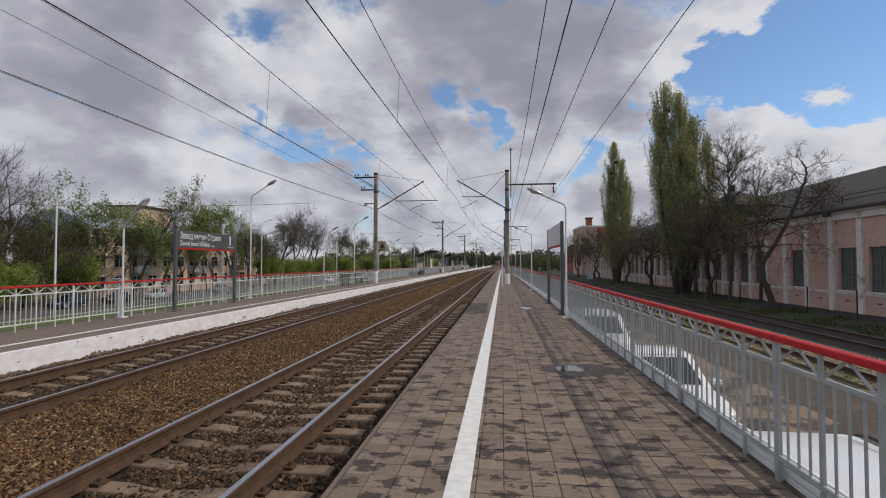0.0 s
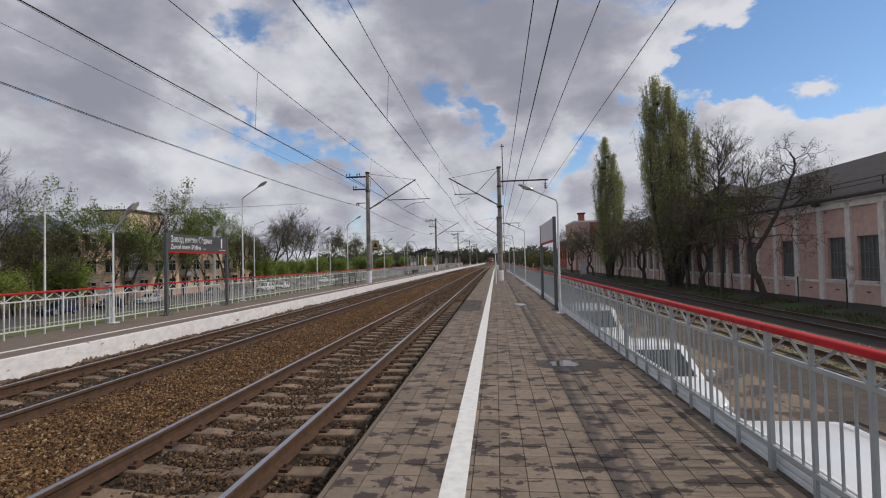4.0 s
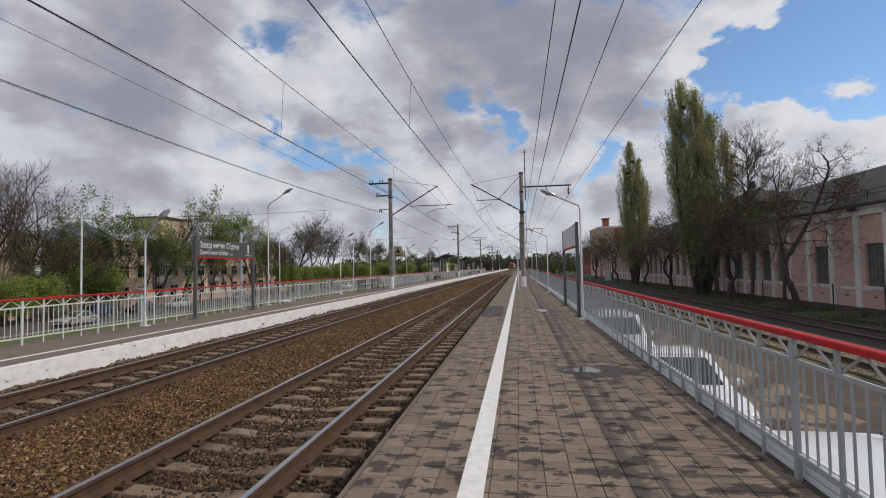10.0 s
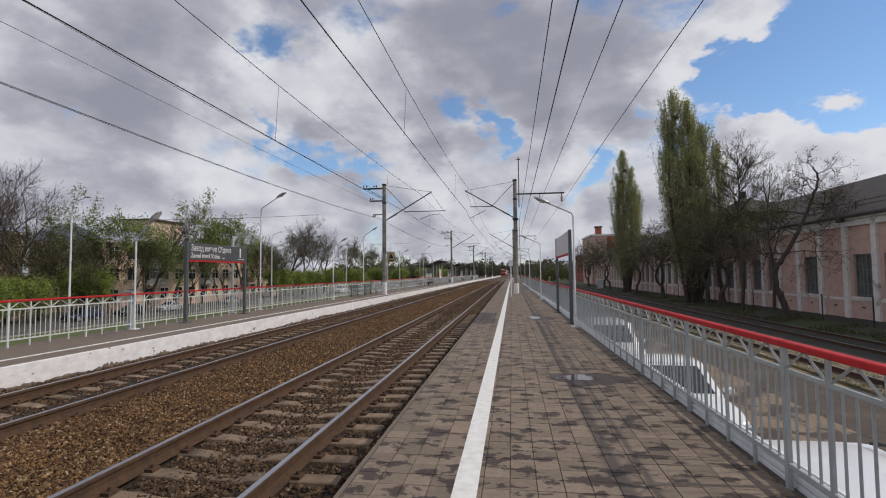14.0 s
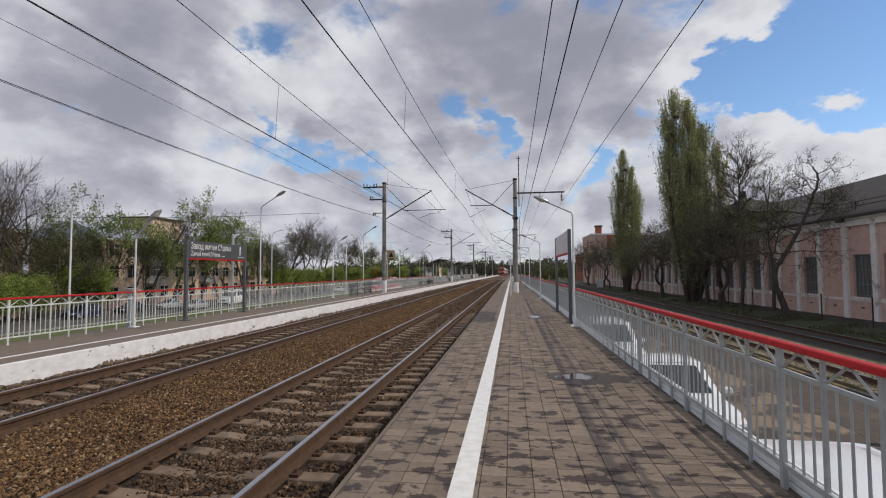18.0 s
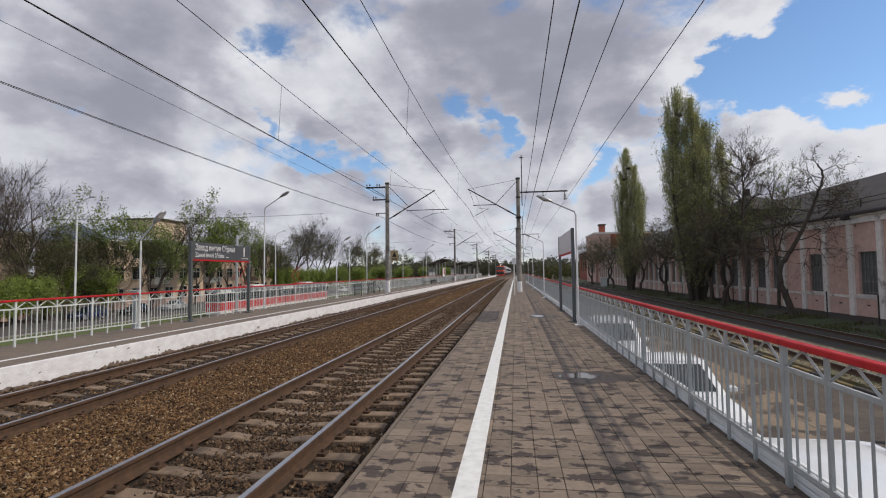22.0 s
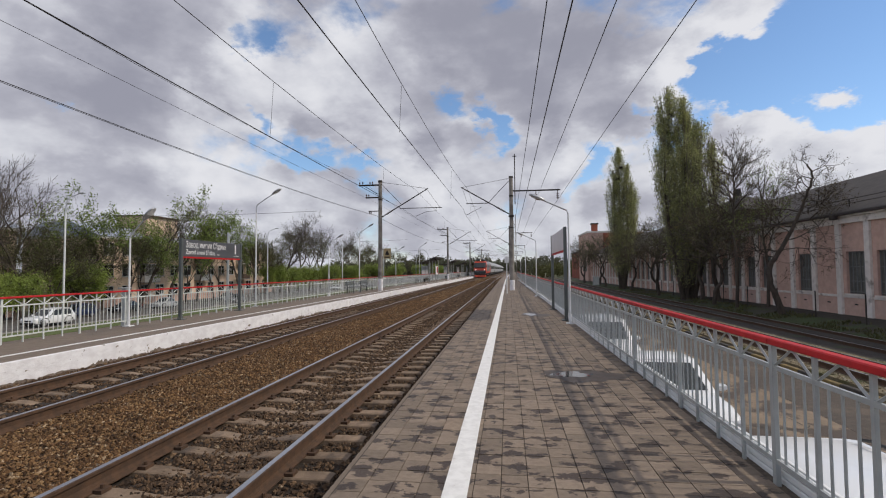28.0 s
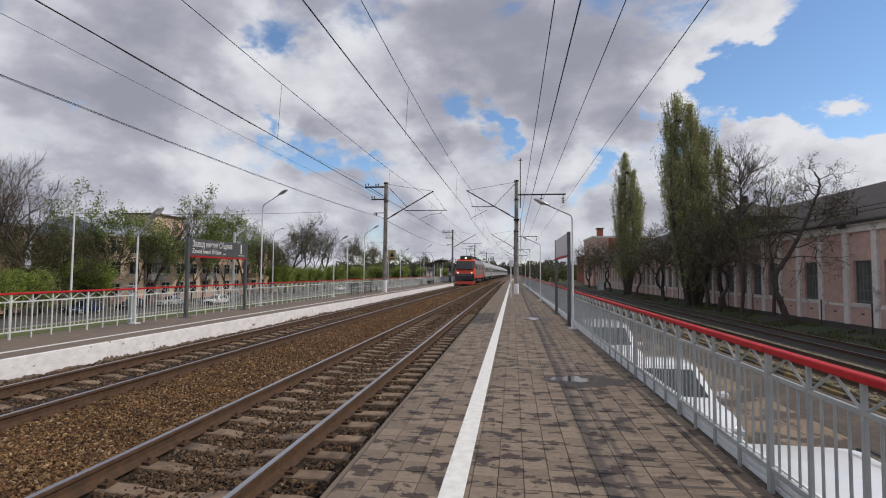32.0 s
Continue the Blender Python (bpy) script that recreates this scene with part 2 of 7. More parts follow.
def glass_mat(name, tint=(0.02, 0.025, 0.03), rough=0.05):
    m = bpy.data.materials.new(name)
    m.use_nodes = True
    b = m.node_tree.nodes["Principled BSDF"]
    b.inputs["Base Color"].default_value, b.inputs["Roughness"].default_value = (*tint, 1), rough
    b.inputs["Specular IOR Level"].default_value = 0.7
    return m


def stone_mat(name, stops, bumpy=0.35):
    """Broken stone: every piece takes its own tone, with grain and dust over it."""
    m = mat(name, (0.5, 0.5, 0.5), (0.5, 0.5, 0.5), 9, 0.95, bump=bumpy, bscale=90, world_space=True)
    nt = m.node_tree
    b = nt.nodes["Principled BSDF"]
    geo = nt.nodes.new("ShaderNodeNewGeometry")
    ramp = nt.nodes.new("ShaderNodeValToRGB")
    nt.links.new(geo.outputs["Random Per Island"], ramp.inputs[0])
    e = ramp.color_ramp.elements
    while len(e) < len(stops):
        e.new(0.5)
    for k, (p, c) in enumerate(stops):
        e[k].position, e[k].color = p, (*c, 1)
    n = nt.nodes.new("ShaderNodeTexNoise")
    nt.links.new(geo.outputs["Position"], n.inputs["Vector"])
    n.inputs["Scale"].default_value, n.inputs["Detail"].default_value = 2.2, 8.0
    hsv = nt.nodes.new("ShaderNodeHueSaturation")
    mr = nt.nodes.new("ShaderNodeMapRange")
    nt.links.new(n.outputs[0], mr.inputs[0])
    mr.inputs[1].default_value, mr.inputs[2].default_value, mr.inputs[3].default_value, mr.inputs[4].default_value = 0.3, 0.7, 0.72, 1.3
    nt.links.new(mr.outputs[0], hsv.inputs["Value"]), nt.links.new(ramp.outputs[0], hsv.inputs["Color"])
    nt.links.new(hsv.outputs[0], b.inputs["Base Color"])
    return m


M = {}
M["ground"] = mat("earth_grass", (0.07, 0.09, 0.03), (0.10, 0.085, 0.05), 0.8, 0.95, bump=0.5, bscale=9, world_space=True, col3=(0.13, 0.11, 0.08), scale3=0.12)
M["grass"] = mat("grass", (0.085, 0.125, 0.026), (0.09, 0.105, 0.034), 2.5, 0.9, bump=0.6, bscale=25, world_space=True, col3=(0.12, 0.10, 0.06), scale3=0.5)
# verge grass: the shade below the trees is painted in as darker colours
M["verge"] = mat("verge_painted_shade", (0.034, 0.062, 0.013), (0.04, 0.042, 0.018), 1.6, 0.95, bump=0.7, bscale=18, world_space=True, col3=(0.045, 0.036, 0.03), scale3=0.35, mix3=(0.5, 0.6))
M["asphalt"] = mat("asphalt", (0.10, 0.092, 0.085), (0.075, 0.07, 0.066), 6, 0.85, bump=0.25, bscale=120, world_space=True, col3=(0.13, 0.12, 0.11), scale3=0.35)
M["asphalt_warm"] = mat("platform_asphalt", (0.185, 0.145, 0.112), (0.15, 0.116, 0.09), 5, 0.9, bump=0.25, bscale=110, world_space=True, col3=(0.125, 0.10, 0.085), scale3=0.5)
M["yard_asphalt"] = mat("yard_asphalt", (0.095, 0.076, 0.062), (0.07, 0.057, 0.048), 5, 0.9, bump=0.3, bscale=90, world_space=True, col3=(0.13, 0.10, 0.078), scale3=0.6)
M["road_dirt"] = mat("dusty_asphalt", (0.26, 0.197, 0.14), (0.205, 0.155, 0.11), 3, 0.9, bump=0.3, bscale=60, world_space=True, col3=(0.085, 0.066, 0.055), scale3=0.7, mix3=(0.52, 0.56))
M["tile"] = mat("paving", (0.228, 0.176, 0.131), (0.186, 0.142, 0.106), 14, 0.8, bump=0.25, bscale=110, world_space=True, rnd=0.19,
                col3=(0.052, 0.035, 0.026), scale3=3.4, mix3=(0.538, 0.552), rough2=0.6, stretch=(1.0, 1.5, 1.0))
M["tile_stuff"] = mat("paving_far", (0.228, 0.176, 0.131), (0.186, 0.142, 0.106), 14, 0.8, bump=0.25, bscale=110, world_space=True, rnd=0.19, island=True,
                      col3=(0.052, 0.035, 0.026), scale3=3.4, mix3=(0.538, 0.552), rough2=0.6, stretch=(1.0, 1.5, 1.0))
M["tile_sand"] = mat("paving_new", (0.28, 0.21, 0.15), (0.22, 0.165, 0.12), 14, 0.8, bump=0.25, bscale=110, world_space=True, rnd=0.1)
M["bed"] = mat("joint_sand", (0.115, 0.09, 0.068), (0.06, 0.047, 0.036), 20, 0.95, world_space=True)
M["white_line"] = mat("line_paint", (0.80, 0.79, 0.77), (0.70, 0.69, 0.67), 12, 0.65, bump=0.15, bscale=90, world_space=True, col3=(0.55, 0.52, 0.49), scale3=6, mix3=(0.62, 0.72))
M["whitewash"] = mat("whitewash", (0.84, 0.83, 0.85), (0.72, 0.70, 0.72), 4, 0.9, bump=0.4, bscale=20, world_space=True, col3=(0.22, 0.18, 0.15), scale3=5.0, mix3=(0.645, 0.665), stretch=(1, 0.9, 1.6))
M["concrete"] = mat("concrete", (0.36, 0.345, 0.32), (0.28, 0.265, 0.245), 5, 0.9, bump=0.3, bscale=50, col3=(0.2, 0.185, 0.17), scale3=1.1)
M["sleeper"] = mat("sleeper_concrete", (0.25, 0.178, 0.122), (0.16, 0.112, 0.076), 6, 0.92, bump=0.4, bscale=45, col3=(0.10, 0.075, 0.058), scale3=2.2, rnd=0.2)
M["ballast"] = stone_mat("ballast_stones", ((0.0, (0.029, 0.018, 0.011)), (0.35, (0.066, 0.039, 0.022)), (0.7, (0.116, 0.068, 0.036)), (0.93, (0.163, 0.101, 0.057)), (1.0, (0.279, 0.209, 0.138))))
M["ballast_rust"] = stone_mat("ballast_rusty", ((0.0, (0.040, 0.021, 0.009)), (0.3, (0.092, 0.045, 0.018)), (0.65, (0.165, 0.089, 0.037)), (0.93, (0.24, 0.145, 0.066)), (1.0, (0.42, 0.32, 0.21))))
M["ballast_pale"] = stone_mat("ballast_pale", ((0.0, (0.13, 0.10, 0.06)), (0.5, (0.27, 0.22, 0.14)), (1.0, (0.46, 0.41, 0.32))))
M["gravel_bed"] = mat("gravel_bed", (0.25, 0.20, 0.125), (0.14, 0.115, 0.07), 22, 0.95, bump=0.8, bscale=50, world_space=True, col3=(0.10, 0.10, 0.04), scale3=0.5, mix3=(0.5, 0.62))
M["kerb_yellow"] = mat("kerb_yellow", (0.24, 0.17, 0.06), (0.17, 0.125, 0.055), 5, 0.85, bump=0.2, bscale=50, world_space=True, col3=(0.20, 0.16, 0.10), scale3=3)
M["kerb_black"] = mat("kerb_black", (0.05, 0.045, 0.04), (0.08, 0.07, 0.06), 5, 0.85, bump=0.2, bscale=50, world_space=True)
# dark bare earth, made darker still to paint in shade from factory and trees
M["earth_shade_dark"] = mat("bare_earth", (0.04, 0.032, 0.026), (0.024, 0.02, 0.017), 3, 0.95, bump=0.6, bscale=22, world_space=True, col3=(0.038, 0.048, 0.018), scale3=0.6, mix3=(0.55, 0.66))
M["bed_stone"] = mat("ballast_bed", (0.045, 0.030, 0.021), (0.022, 0.016, 0.012), 45, 0.95, bump=0.9, bscale=38, world_space=True, col3=(0.075, 0.046, 0.027), scale3=0.5)
M["bed_rust"] = mat("ballast_bed_rusty", (0.10, 0.055, 0.026), (0.036, 0.021, 0.011), 45, 0.95, bump=0.9, bscale=38, world_space=True)
M["rail_side"] = mat("rail_rust", (0.095, 0.05, 0.027), (0.06, 0.034, 0.02), 10, 0.85, bump=0.2, bscale=60, world_space=True)
M["rail_top"] = mat("rail_polished", (0.44, 0.45, 0.48), (0.36, 0.36, 0.385), 6, 0.34, 0.95, bump=0.03, world_space=True, stretch=(1, 0.05, 1))
M["iron_dark"] = mat("dark_iron", (0.055, 0.045, 0.038), (0.04, 0.033, 0.03), 12, 0.75, 0.3, bump=0.2)
M["grey_paint"] = mat("grey_paint", (0.42, 0.445, 0.445), (0.36, 0.382, 0.382), 5, 0.42, 0.1, bump=0.04, bscale=30, col3=(0.30, 0.30, 0.30), scale3=4, mix3=(0.6, 0.75))
M["pale_paint"] = mat("pale_grey_paint", (0.62, 0.645, 0.63), (0.53, 0.55, 0.54), 5, 0.5, bump=0.04, bscale=30)
M["red_paint"] = mat("red_paint", (0.52, 0.022, 0.025), (0.40, 0.018, 0.022), 6, 0.6, bump=0.05, bscale=30, spec=0.25)
M["panel"] = mat("ribbed_white_steel", (0.80, 0.81, 0.81), (0.72, 0.73, 0.73), 3, 0.5, bump=0.05, col3=(0.42, 0.41, 0.39), scale3=2.5, mix3=(0.6, 0.75))
M["galv"] = mat("galvanised", (0.55, 0.56, 0.58), (0.46, 0.47, 0.49), 6, 0.4, 0.55, bump=0.05)
M["lamp_white"] = mat("lamp_white", (0.72, 0.73, 0.74), (0.64, 0.65, 0.66), 6, 0.45, bump=0.03)
M["lens"] = mat("lamp_lens", (0.6, 0.6, 0.6), (0.5, 0.5, 0.5), 6, 0.25, bump=0)
M["sign_grey"] = mat("sign_grey", (0.085, 0.088, 0.098), (0.075, 0.078, 0.088), 2, 0.4, bump=0.02)
M["sign_post"] = mat("sign_post_grey", (0.10, 0.112, 0.112), (0.085, 0.095, 0.095), 4, 0.45, bump=0.03)
M["letter"] = mat("sign_letters", (0.82, 0.82, 0.82), (0.78, 0.78, 0.78), 4, 0.5, bump=0)
M["mast"] = mat("mast_concrete", (0.30, 0.275, 0.245), (0.22, 0.20, 0.18), 3, 0.9, bump=0.25, bscale=30, col3=(0.16, 0.145, 0.13), scale3=1.0)
M["wire"] = mat("wire", (0.025, 0.023, 0.024), (0.03, 0.028, 0.028), 4, 0.6, 0.3, bump=0)
M["insul"] = mat("insulator", (0.10, 0.05, 0.035), (0.08, 0.04, 0.03), 8, 0.3, bump=0)
M["pink"] = mat("pink_stucco", (0.60, 0.405, 0.335), (0.52, 0.345, 0.285), 2.2, 0.9, bump=0.25, bscale=35, world_space=True, col3=(0.50, 0.35, 0.30), scale3=0.55, mix3=(0.54, 0.68))
M["pilaster"] = mat("pale_stucco", (0.76, 0.71, 0.66), (0.66, 0.61, 0.57), 2.5, 0.9, bump=0.25, bscale=35, world_space=True, col3=(0.33, 0.29, 0.26), scale3=1.2, mix3=(0.57, 0.72))
M["roof_dark"] = mat("roof_felt", (0.058, 0.048, 0.045), (0.04, 0.034, 0.033), 1.5, 0.85, bump=0.3, bscale=14, world_space=True)
M["roof_steel"] = mat("roof_zinc", (0.36, 0.40, 0.46), (0.29, 0.32, 0.37), 0.8, 0.45, 0.3, bump=0.05, world_space=True)
M["win_dark"] = glass_mat("dark_glass", (0.018, 0.022, 0.024), 0.12)
M["win_grime"] = mat("grimy_glass", (0.075, 0.08, 0.07), (0.12, 0.12, 0.105), 2, 0.32, bump=0.02, world_space=True)
M["beige"] = mat("beige_stucco", (0.70, 0.54, 0.41), (0.62, 0.47, 0.35), 1.2, 0.9, bump=0.15, bscale=20, world_space=True, col3=(0.52, 0.40, 0.31), scale3=0.3)
M["frame_white"] = mat("window_frame", (0.62, 0.60, 0.57), (0.52, 0.50, 0.47), 4, 0.6, bump=0.05)
M["brown"] = mat("brown_boards", (0.105, 0.07, 0.052), (0.07, 0.05, 0.038), 4, 0.8, bump=0.1)
M["brick_red"] = mat("brick_red", (0.34, 0.105, 0.065), (0.26, 0.08, 0.05), 5, 0.9, bump=0.3, bscale=30, world_space=True, col3=(0.22, 0.08, 0.06), scale3=0.7)
M["bark"] = mat("bark", (0.085, 0.066, 0.053), (0.05, 0.04, 0.033), 6, 0.95, bump=0.6, bscale=22, stretch=(1, 1, 0.3))
M["bark_grey"] = mat("bark_grey", (0.22, 0.195, 0.15), (0.14, 0.12, 0.095), 6, 0.95, bump=0.6, bscale=22, stretch=(1, 1, 0.3))


def leaf_mat(name, col, col2, rnd=0.4):
    """Thin leaves: part of the light passes through them."""
    m = mat(name, col, col2, 1.0, 0.6, bump=0, rnd=rnd, island=True, world_space=True)
    nt = m.node_tree
    b = nt.nodes["Principled BSDF"]
    tr, mx = nt.nodes.new("ShaderNodeBsdfTranslucent"), nt.nodes.new("ShaderNodeMixShader")
    src = b.inputs["Base Color"].links[0].from_socket
    nt.links.new(src, tr.inputs["Color"])
    mx.inputs[0].default_value = 0.45
    nt.links.new(b.outputs[0], mx.inputs[1]), nt.links.new(tr.outputs[0], mx.inputs[2])
    nt.links.new(mx.outputs[0], nt.nodes["Material Output"].inputs["Surface"])
    return m


# far foliage: distance haze is painted in as a greyer leaf colour
M["leaf_haze"] = leaf_mat("leaf_far_hazed", (0.13, 0.135, 0.08), (0.10, 0.10, 0.07), 0.35)
M["leaf_fresh"] = leaf_mat("leaf_fresh", (0.21, 0.27, 0.062), (0.15, 0.205, 0.05))
M["leaf_bush"] = leaf_mat("leaf_bush", (0.30, 0.37, 0.085), (0.23, 0.30, 0.066))
M["leaf_pop"] = leaf_mat("leaf_poplar", (0.40, 0.415, 0.17), (0.31, 0.325, 0.13), 0.3)
M["leaf_dark"] = leaf_mat("leaf_half_open", (0.12, 0.13, 0.045), (0.10, 0.095, 0.045))
M["leaf_bud"] = leaf_mat("leaf_bud", (0.15, 0.125, 0.065), (0.10, 0.085, 0.05))
M["tyre"] = mat("tyre", (0.02, 0.02, 0.02), (0.028, 0.027, 0.026), 12, 0.85, bump=0.1)
M["rim"] = mat("rim_alloy", (0.45, 0.45, 0.46), (0.38, 0.38, 0.39), 10, 0.35, 0.7, bump=0)
M["car_glass"] = glass_mat("car_glass", (0.02, 0.025, 0.028), 0.04)
M["lamp_clear"] = mat("headlamp", (0.6, 0.62, 0.65), (0.5, 0.52, 0.55), 9, 0.15, bump=0)
M["lamp_red"] = mat("tail_lamp", (0.35, 0.015, 0.012), (0.28, 0.01, 0.01), 9, 0.2, bump=0)
M["black_trim"] = mat("black_trim", (0.02, 0.02, 0.021), (0.03, 0.03, 0.03), 8, 0.6, bump=0.05)
for key, col in (("white", (0.80, 0.81, 0.82)), ("silver", (0.42, 0.43, 0.44)), ("dark", (0.022, 0.025, 0.032)), ("grey", (0.17, 0.175, 0.18)), ("navy", (0.02, 0.03, 0.075)), ("sand", (0.36, 0.34, 0.30))):
    M["car_" + key] = mat("car_paint_" + key, col, tuple(c * 0.93 for c in col), 1.5, 0.25, 0.0, bump=0, spec=0.6)
M["blue_tarp"] = mat("blue_tarpaulin", (0.028, 0.04, 0.36), (0.022, 0.03, 0.28), 3, 0.55, bump=0.25, bscale=7)
M["tram_red"] = mat("tram_red", (0.60, 0.028, 0.026), (0.52, 0.022, 0.022), 2, 0.35, bump=0.02)
M["tram_roof"] = mat("tram_roof", (0.17, 0.19, 0.21), (0.13, 0.145, 0.16), 2, 0.5, bump=0.02)
M["tram_white"] = mat("tram_cream", (0.74, 0.73, 0.71), (0.66, 0.65, 0.63), 2, 0.4, bump=0.02)
M["loco_red"] = mat("loco_red", (0.70, 0.08, 0.03), (0.62, 0.065, 0.026), 1.5, 0.32, bump=0.02)
M["loco_grey"] = mat("loco_grey", (0.20, 0.205, 0.215), (0.16, 0.165, 0.172), 1.5, 0.4, bump=0.02)
M["loco_dark"] = mat("loco_dark", (0.035, 0.036, 0.04), (0.05, 0.05, 0.052), 3, 0.6, bump=0.05)
M["coach_grey"] = mat("coach_grey", (0.43, 0.44, 0.45), (0.37, 0.38, 0.39), 1.5, 0.38, 0.1, bump=0.02)
M["headlight"] = mat("headlight_lit", (0.9, 0.85, 0.75), (0.9, 0.85, 0.75), 2, 0.3, bump=0, emit=(1.0, 0.82, 0.55, 3.0))
M["marker_lit"] = mat("marker_light_lit", (0.9, 0.9, 0.9), (0.9, 0.9, 0.9), 2, 0.3, bump=0, emit=(1.0, 0.95, 0.9, 2.0))
M["yellow"] = mat("yellow_board", (0.46, 0.35, 0.18), (0.40, 0.30, 0.15), 3, 0.6, bump=0.02)
M["water"] = glass_mat("puddle_water", (0.035, 0.03, 0.027), 0.08)
M["damp"] = mat("damp_paving", (0.07, 0.052, 0.041), (0.05, 0.038, 0.03), 9, 0.55, bump=0.1, bscale=60, world_space=True)
M["shelter_roof"] = mat("shelter_roof", (0.055, 0.048, 0.045), (0.045, 0.04, 0.038), 2, 0.6, bump=0.05)
M["sign_back"] = mat("sign_back", (0.46, 0.40, 0.41), (0.40, 0.345, 0.355), 2, 0.3, bump=0.02)
M["bare_concrete"] = mat("bare_concrete", (0.23, 0.18, 0.145), (0.13, 0.10, 0.08), 14, 0.95, bump=0.8, bscale=40, world_space=True)
M["loco_glass"] = glass_mat("loco_glass", (0.012, 0.013, 0.015), 0.3)
M["poly"] = mat("pale_polycarbonate", (0.42, 0.44, 0.46), (0.36, 0.38, 0.40), 2, 0.4, bump=0.02)


# ---- mesh helpers ----
class Mesh:
    """Vertices and faces gathered in lists, turned into one mesh at the end."""

    def __init__(self):
        self.v, self.f = [], []

    def add(self, vs, fs):
        n = len(self.v)
        self.v.extend(vs)
        self.f.extend([tuple(i + n for i in q) for q in fs])
        return self

    def box(self, x0, x1, y0, y1, z0, z1, m=None, bevel=0.0):
        if bevel:
            b = bevel
            ring = lambda z, e: [(x0 + e + c, y0 + e, z) if k == 0 else (x1 - e - c, y0 + e, z) if k == 1 else (x1 - e, y0 + e + c, z) if k == 2 else
                                 (x1 - e, y1 - e - c, z) if k == 3 else (x1 - e - c, y1 - e, z) if k == 4 else (x0 + e + c, y1 - e, z) if k == 5 else
                                 (x0 + e, y1 - e - c, z) if k == 6 else (x0 + e, y0 + e + c, z) for k in range(8)]
            c = b * 0.6
            vs = ring(z0, b) + ring(z0 + b, 0) + ring(z1 - b, 0) + ring(z1, b)
            fs = [tuple(range(7, -1, -1)), tuple(range(24, 32))]
            for r in range(3):
                for k in range(8):
                    fs.append((r * 8 + k, r * 8 + (k + 1) % 8, r * 8 + 8 + (k + 1) % 8, r * 8 + 8 + k))
        else:
            vs = [(x, y, z) for z in (z0, z1) for y in (y0, y1) for x in (x0, x1)]
            fs = [(0, 2, 3, 1), (4, 5, 7, 6), (0, 1, 5, 4), (2, 6, 7, 3), (0, 4, 6, 2), (1, 3, 7, 5)]
        if m is not None:
            vs = [tuple(m @ Vector(v)) for v in vs]
        return self.add(vs, fs)

    def tube(self, pts, r, seg=8, cap=True, r1=None):
        """A round bar along points; r at the start, r1 at the end."""
        pts = [Vector(p) for p in pts]
        r1 = r if r1 is None else r1
        base, n = len(self.v), len(pts)
        side = None
        for i, p in enumerate(pts):
            d = (pts[min(i + 1, n - 1)] - pts[max(i - 1, 0)]).normalized()
            if side is None:
                side = d.cross(Vector((0, 0, 1)) if abs(d.z) < 0.9 else Vector((1, 0, 0))).normalized()
            else:
                side = (side - d * side.dot(d)).normalized()
            up = d.cross(side)
            rad = r + (r1 - r) * i / max(n - 1, 1)
            for k in range(seg):
                a = 2 * math.pi * k / seg
                self.v.append(tuple(p + side * (math.cos(a) * rad) + up * (math.sin(a) * rad)))
        for i in range(n - 1):
            for k in range(seg):
                a, b = base + i * seg + k, base + i * seg + (k + 1) % seg
                self.f.append((a, b, b + seg, a + seg))
        if cap:
            self.f.append(tuple(base + k for k in range(seg - 1, -1, -1)))
            self.f.append(tuple(base + (n - 1) * seg + k for k in range(seg)))
        return self

    def loft(self, rings, close=True, caps=True):
        base, n = len(self.v), len(rings[0])
        for r in rings:
            self.v.extend([tuple(p) for p in r])
        for i in range(len(rings) - 1):
            for k in range(n if close else n - 1):
                a, b = base + i * n + k, base + i * n + (k + 1) % n
                self.f.append((a, b, b + n, a + n))
        if caps:
            self.f.append(tuple(base + k for k in range(n - 1, -1, -1)))
            self.f.append(tuple(base + (len(rings) - 1) * n + k for k in range(n)))
        return self

    def quad(self, a, b, c, d):
        return self.add([a, b, c, d], [(0, 1, 2, 3)])

    def data(self, name, smooth=False):
        me = bpy.data.meshes.new(name)
        me.from_pydata(self.v, [], self.f)
        if smooth:
            me.polygons.foreach_set("use_smooth", [True] * len(me.polygons))
        me.update()
        return me


def part(name, mesh, material, parent=None, label="", smooth=False):
    """One mesh object under a thing or a part."""
    me = mesh.data(name, smooth) if isinstance(mesh, Mesh) else mesh
    if not me.materials:
        me.materials.append(M[material])
    ob = new(name, me)
    if parent is not None:
        ob.parent = parent
    if label:
        tagged(ob, label)
    return ob


def thing(name, label, category, group="", kind="", m=None):
    ob = new(name)
    ob.empty_display_size = 0.1
    if m is not None:
        ob.matrix_basis = m
    return tagged(ob, label, category, group, kind)


def shared(name, me, parent, m):
    ob = new(name, me)
    ob.parent = parent
    ob.matrix_basis = m
    return ob


def structure(name, mesh, material, label, category, smooth=False):
    return tagged(part(name, mesh, material, None, "", smooth), label, category, "", "structure")


def box(*a, **k):
    return Mesh().box(*a, **k)


# ---- plan, in metres: x across the tracks, y along them, z = 0 on the platforms ----
NEAR_X, FAR_X = -3.0, -7.12                    # track axes
RAIL_Z = -0.265
EDGE_X, FENCE_X = -1.205, 2.05                  # near platform
FAR_EDGE_X, FAR_LINE_X, FAR_FENCE_X = -8.83, -9.55, -11.12
STREET_Z, YARD_Z = -3.0, -1.8
WALL_X = 20.5


def bend(y):
    """How far the line and its platforms drift to the right: a slight skew, and a gentle curve beyond the platforms."""
    u = min(max((y - 70) / 200.0, 0.0), 1.0)
    return 0.008 * (y - 3) + 2.2 * u * u * (3 - 2 * u)


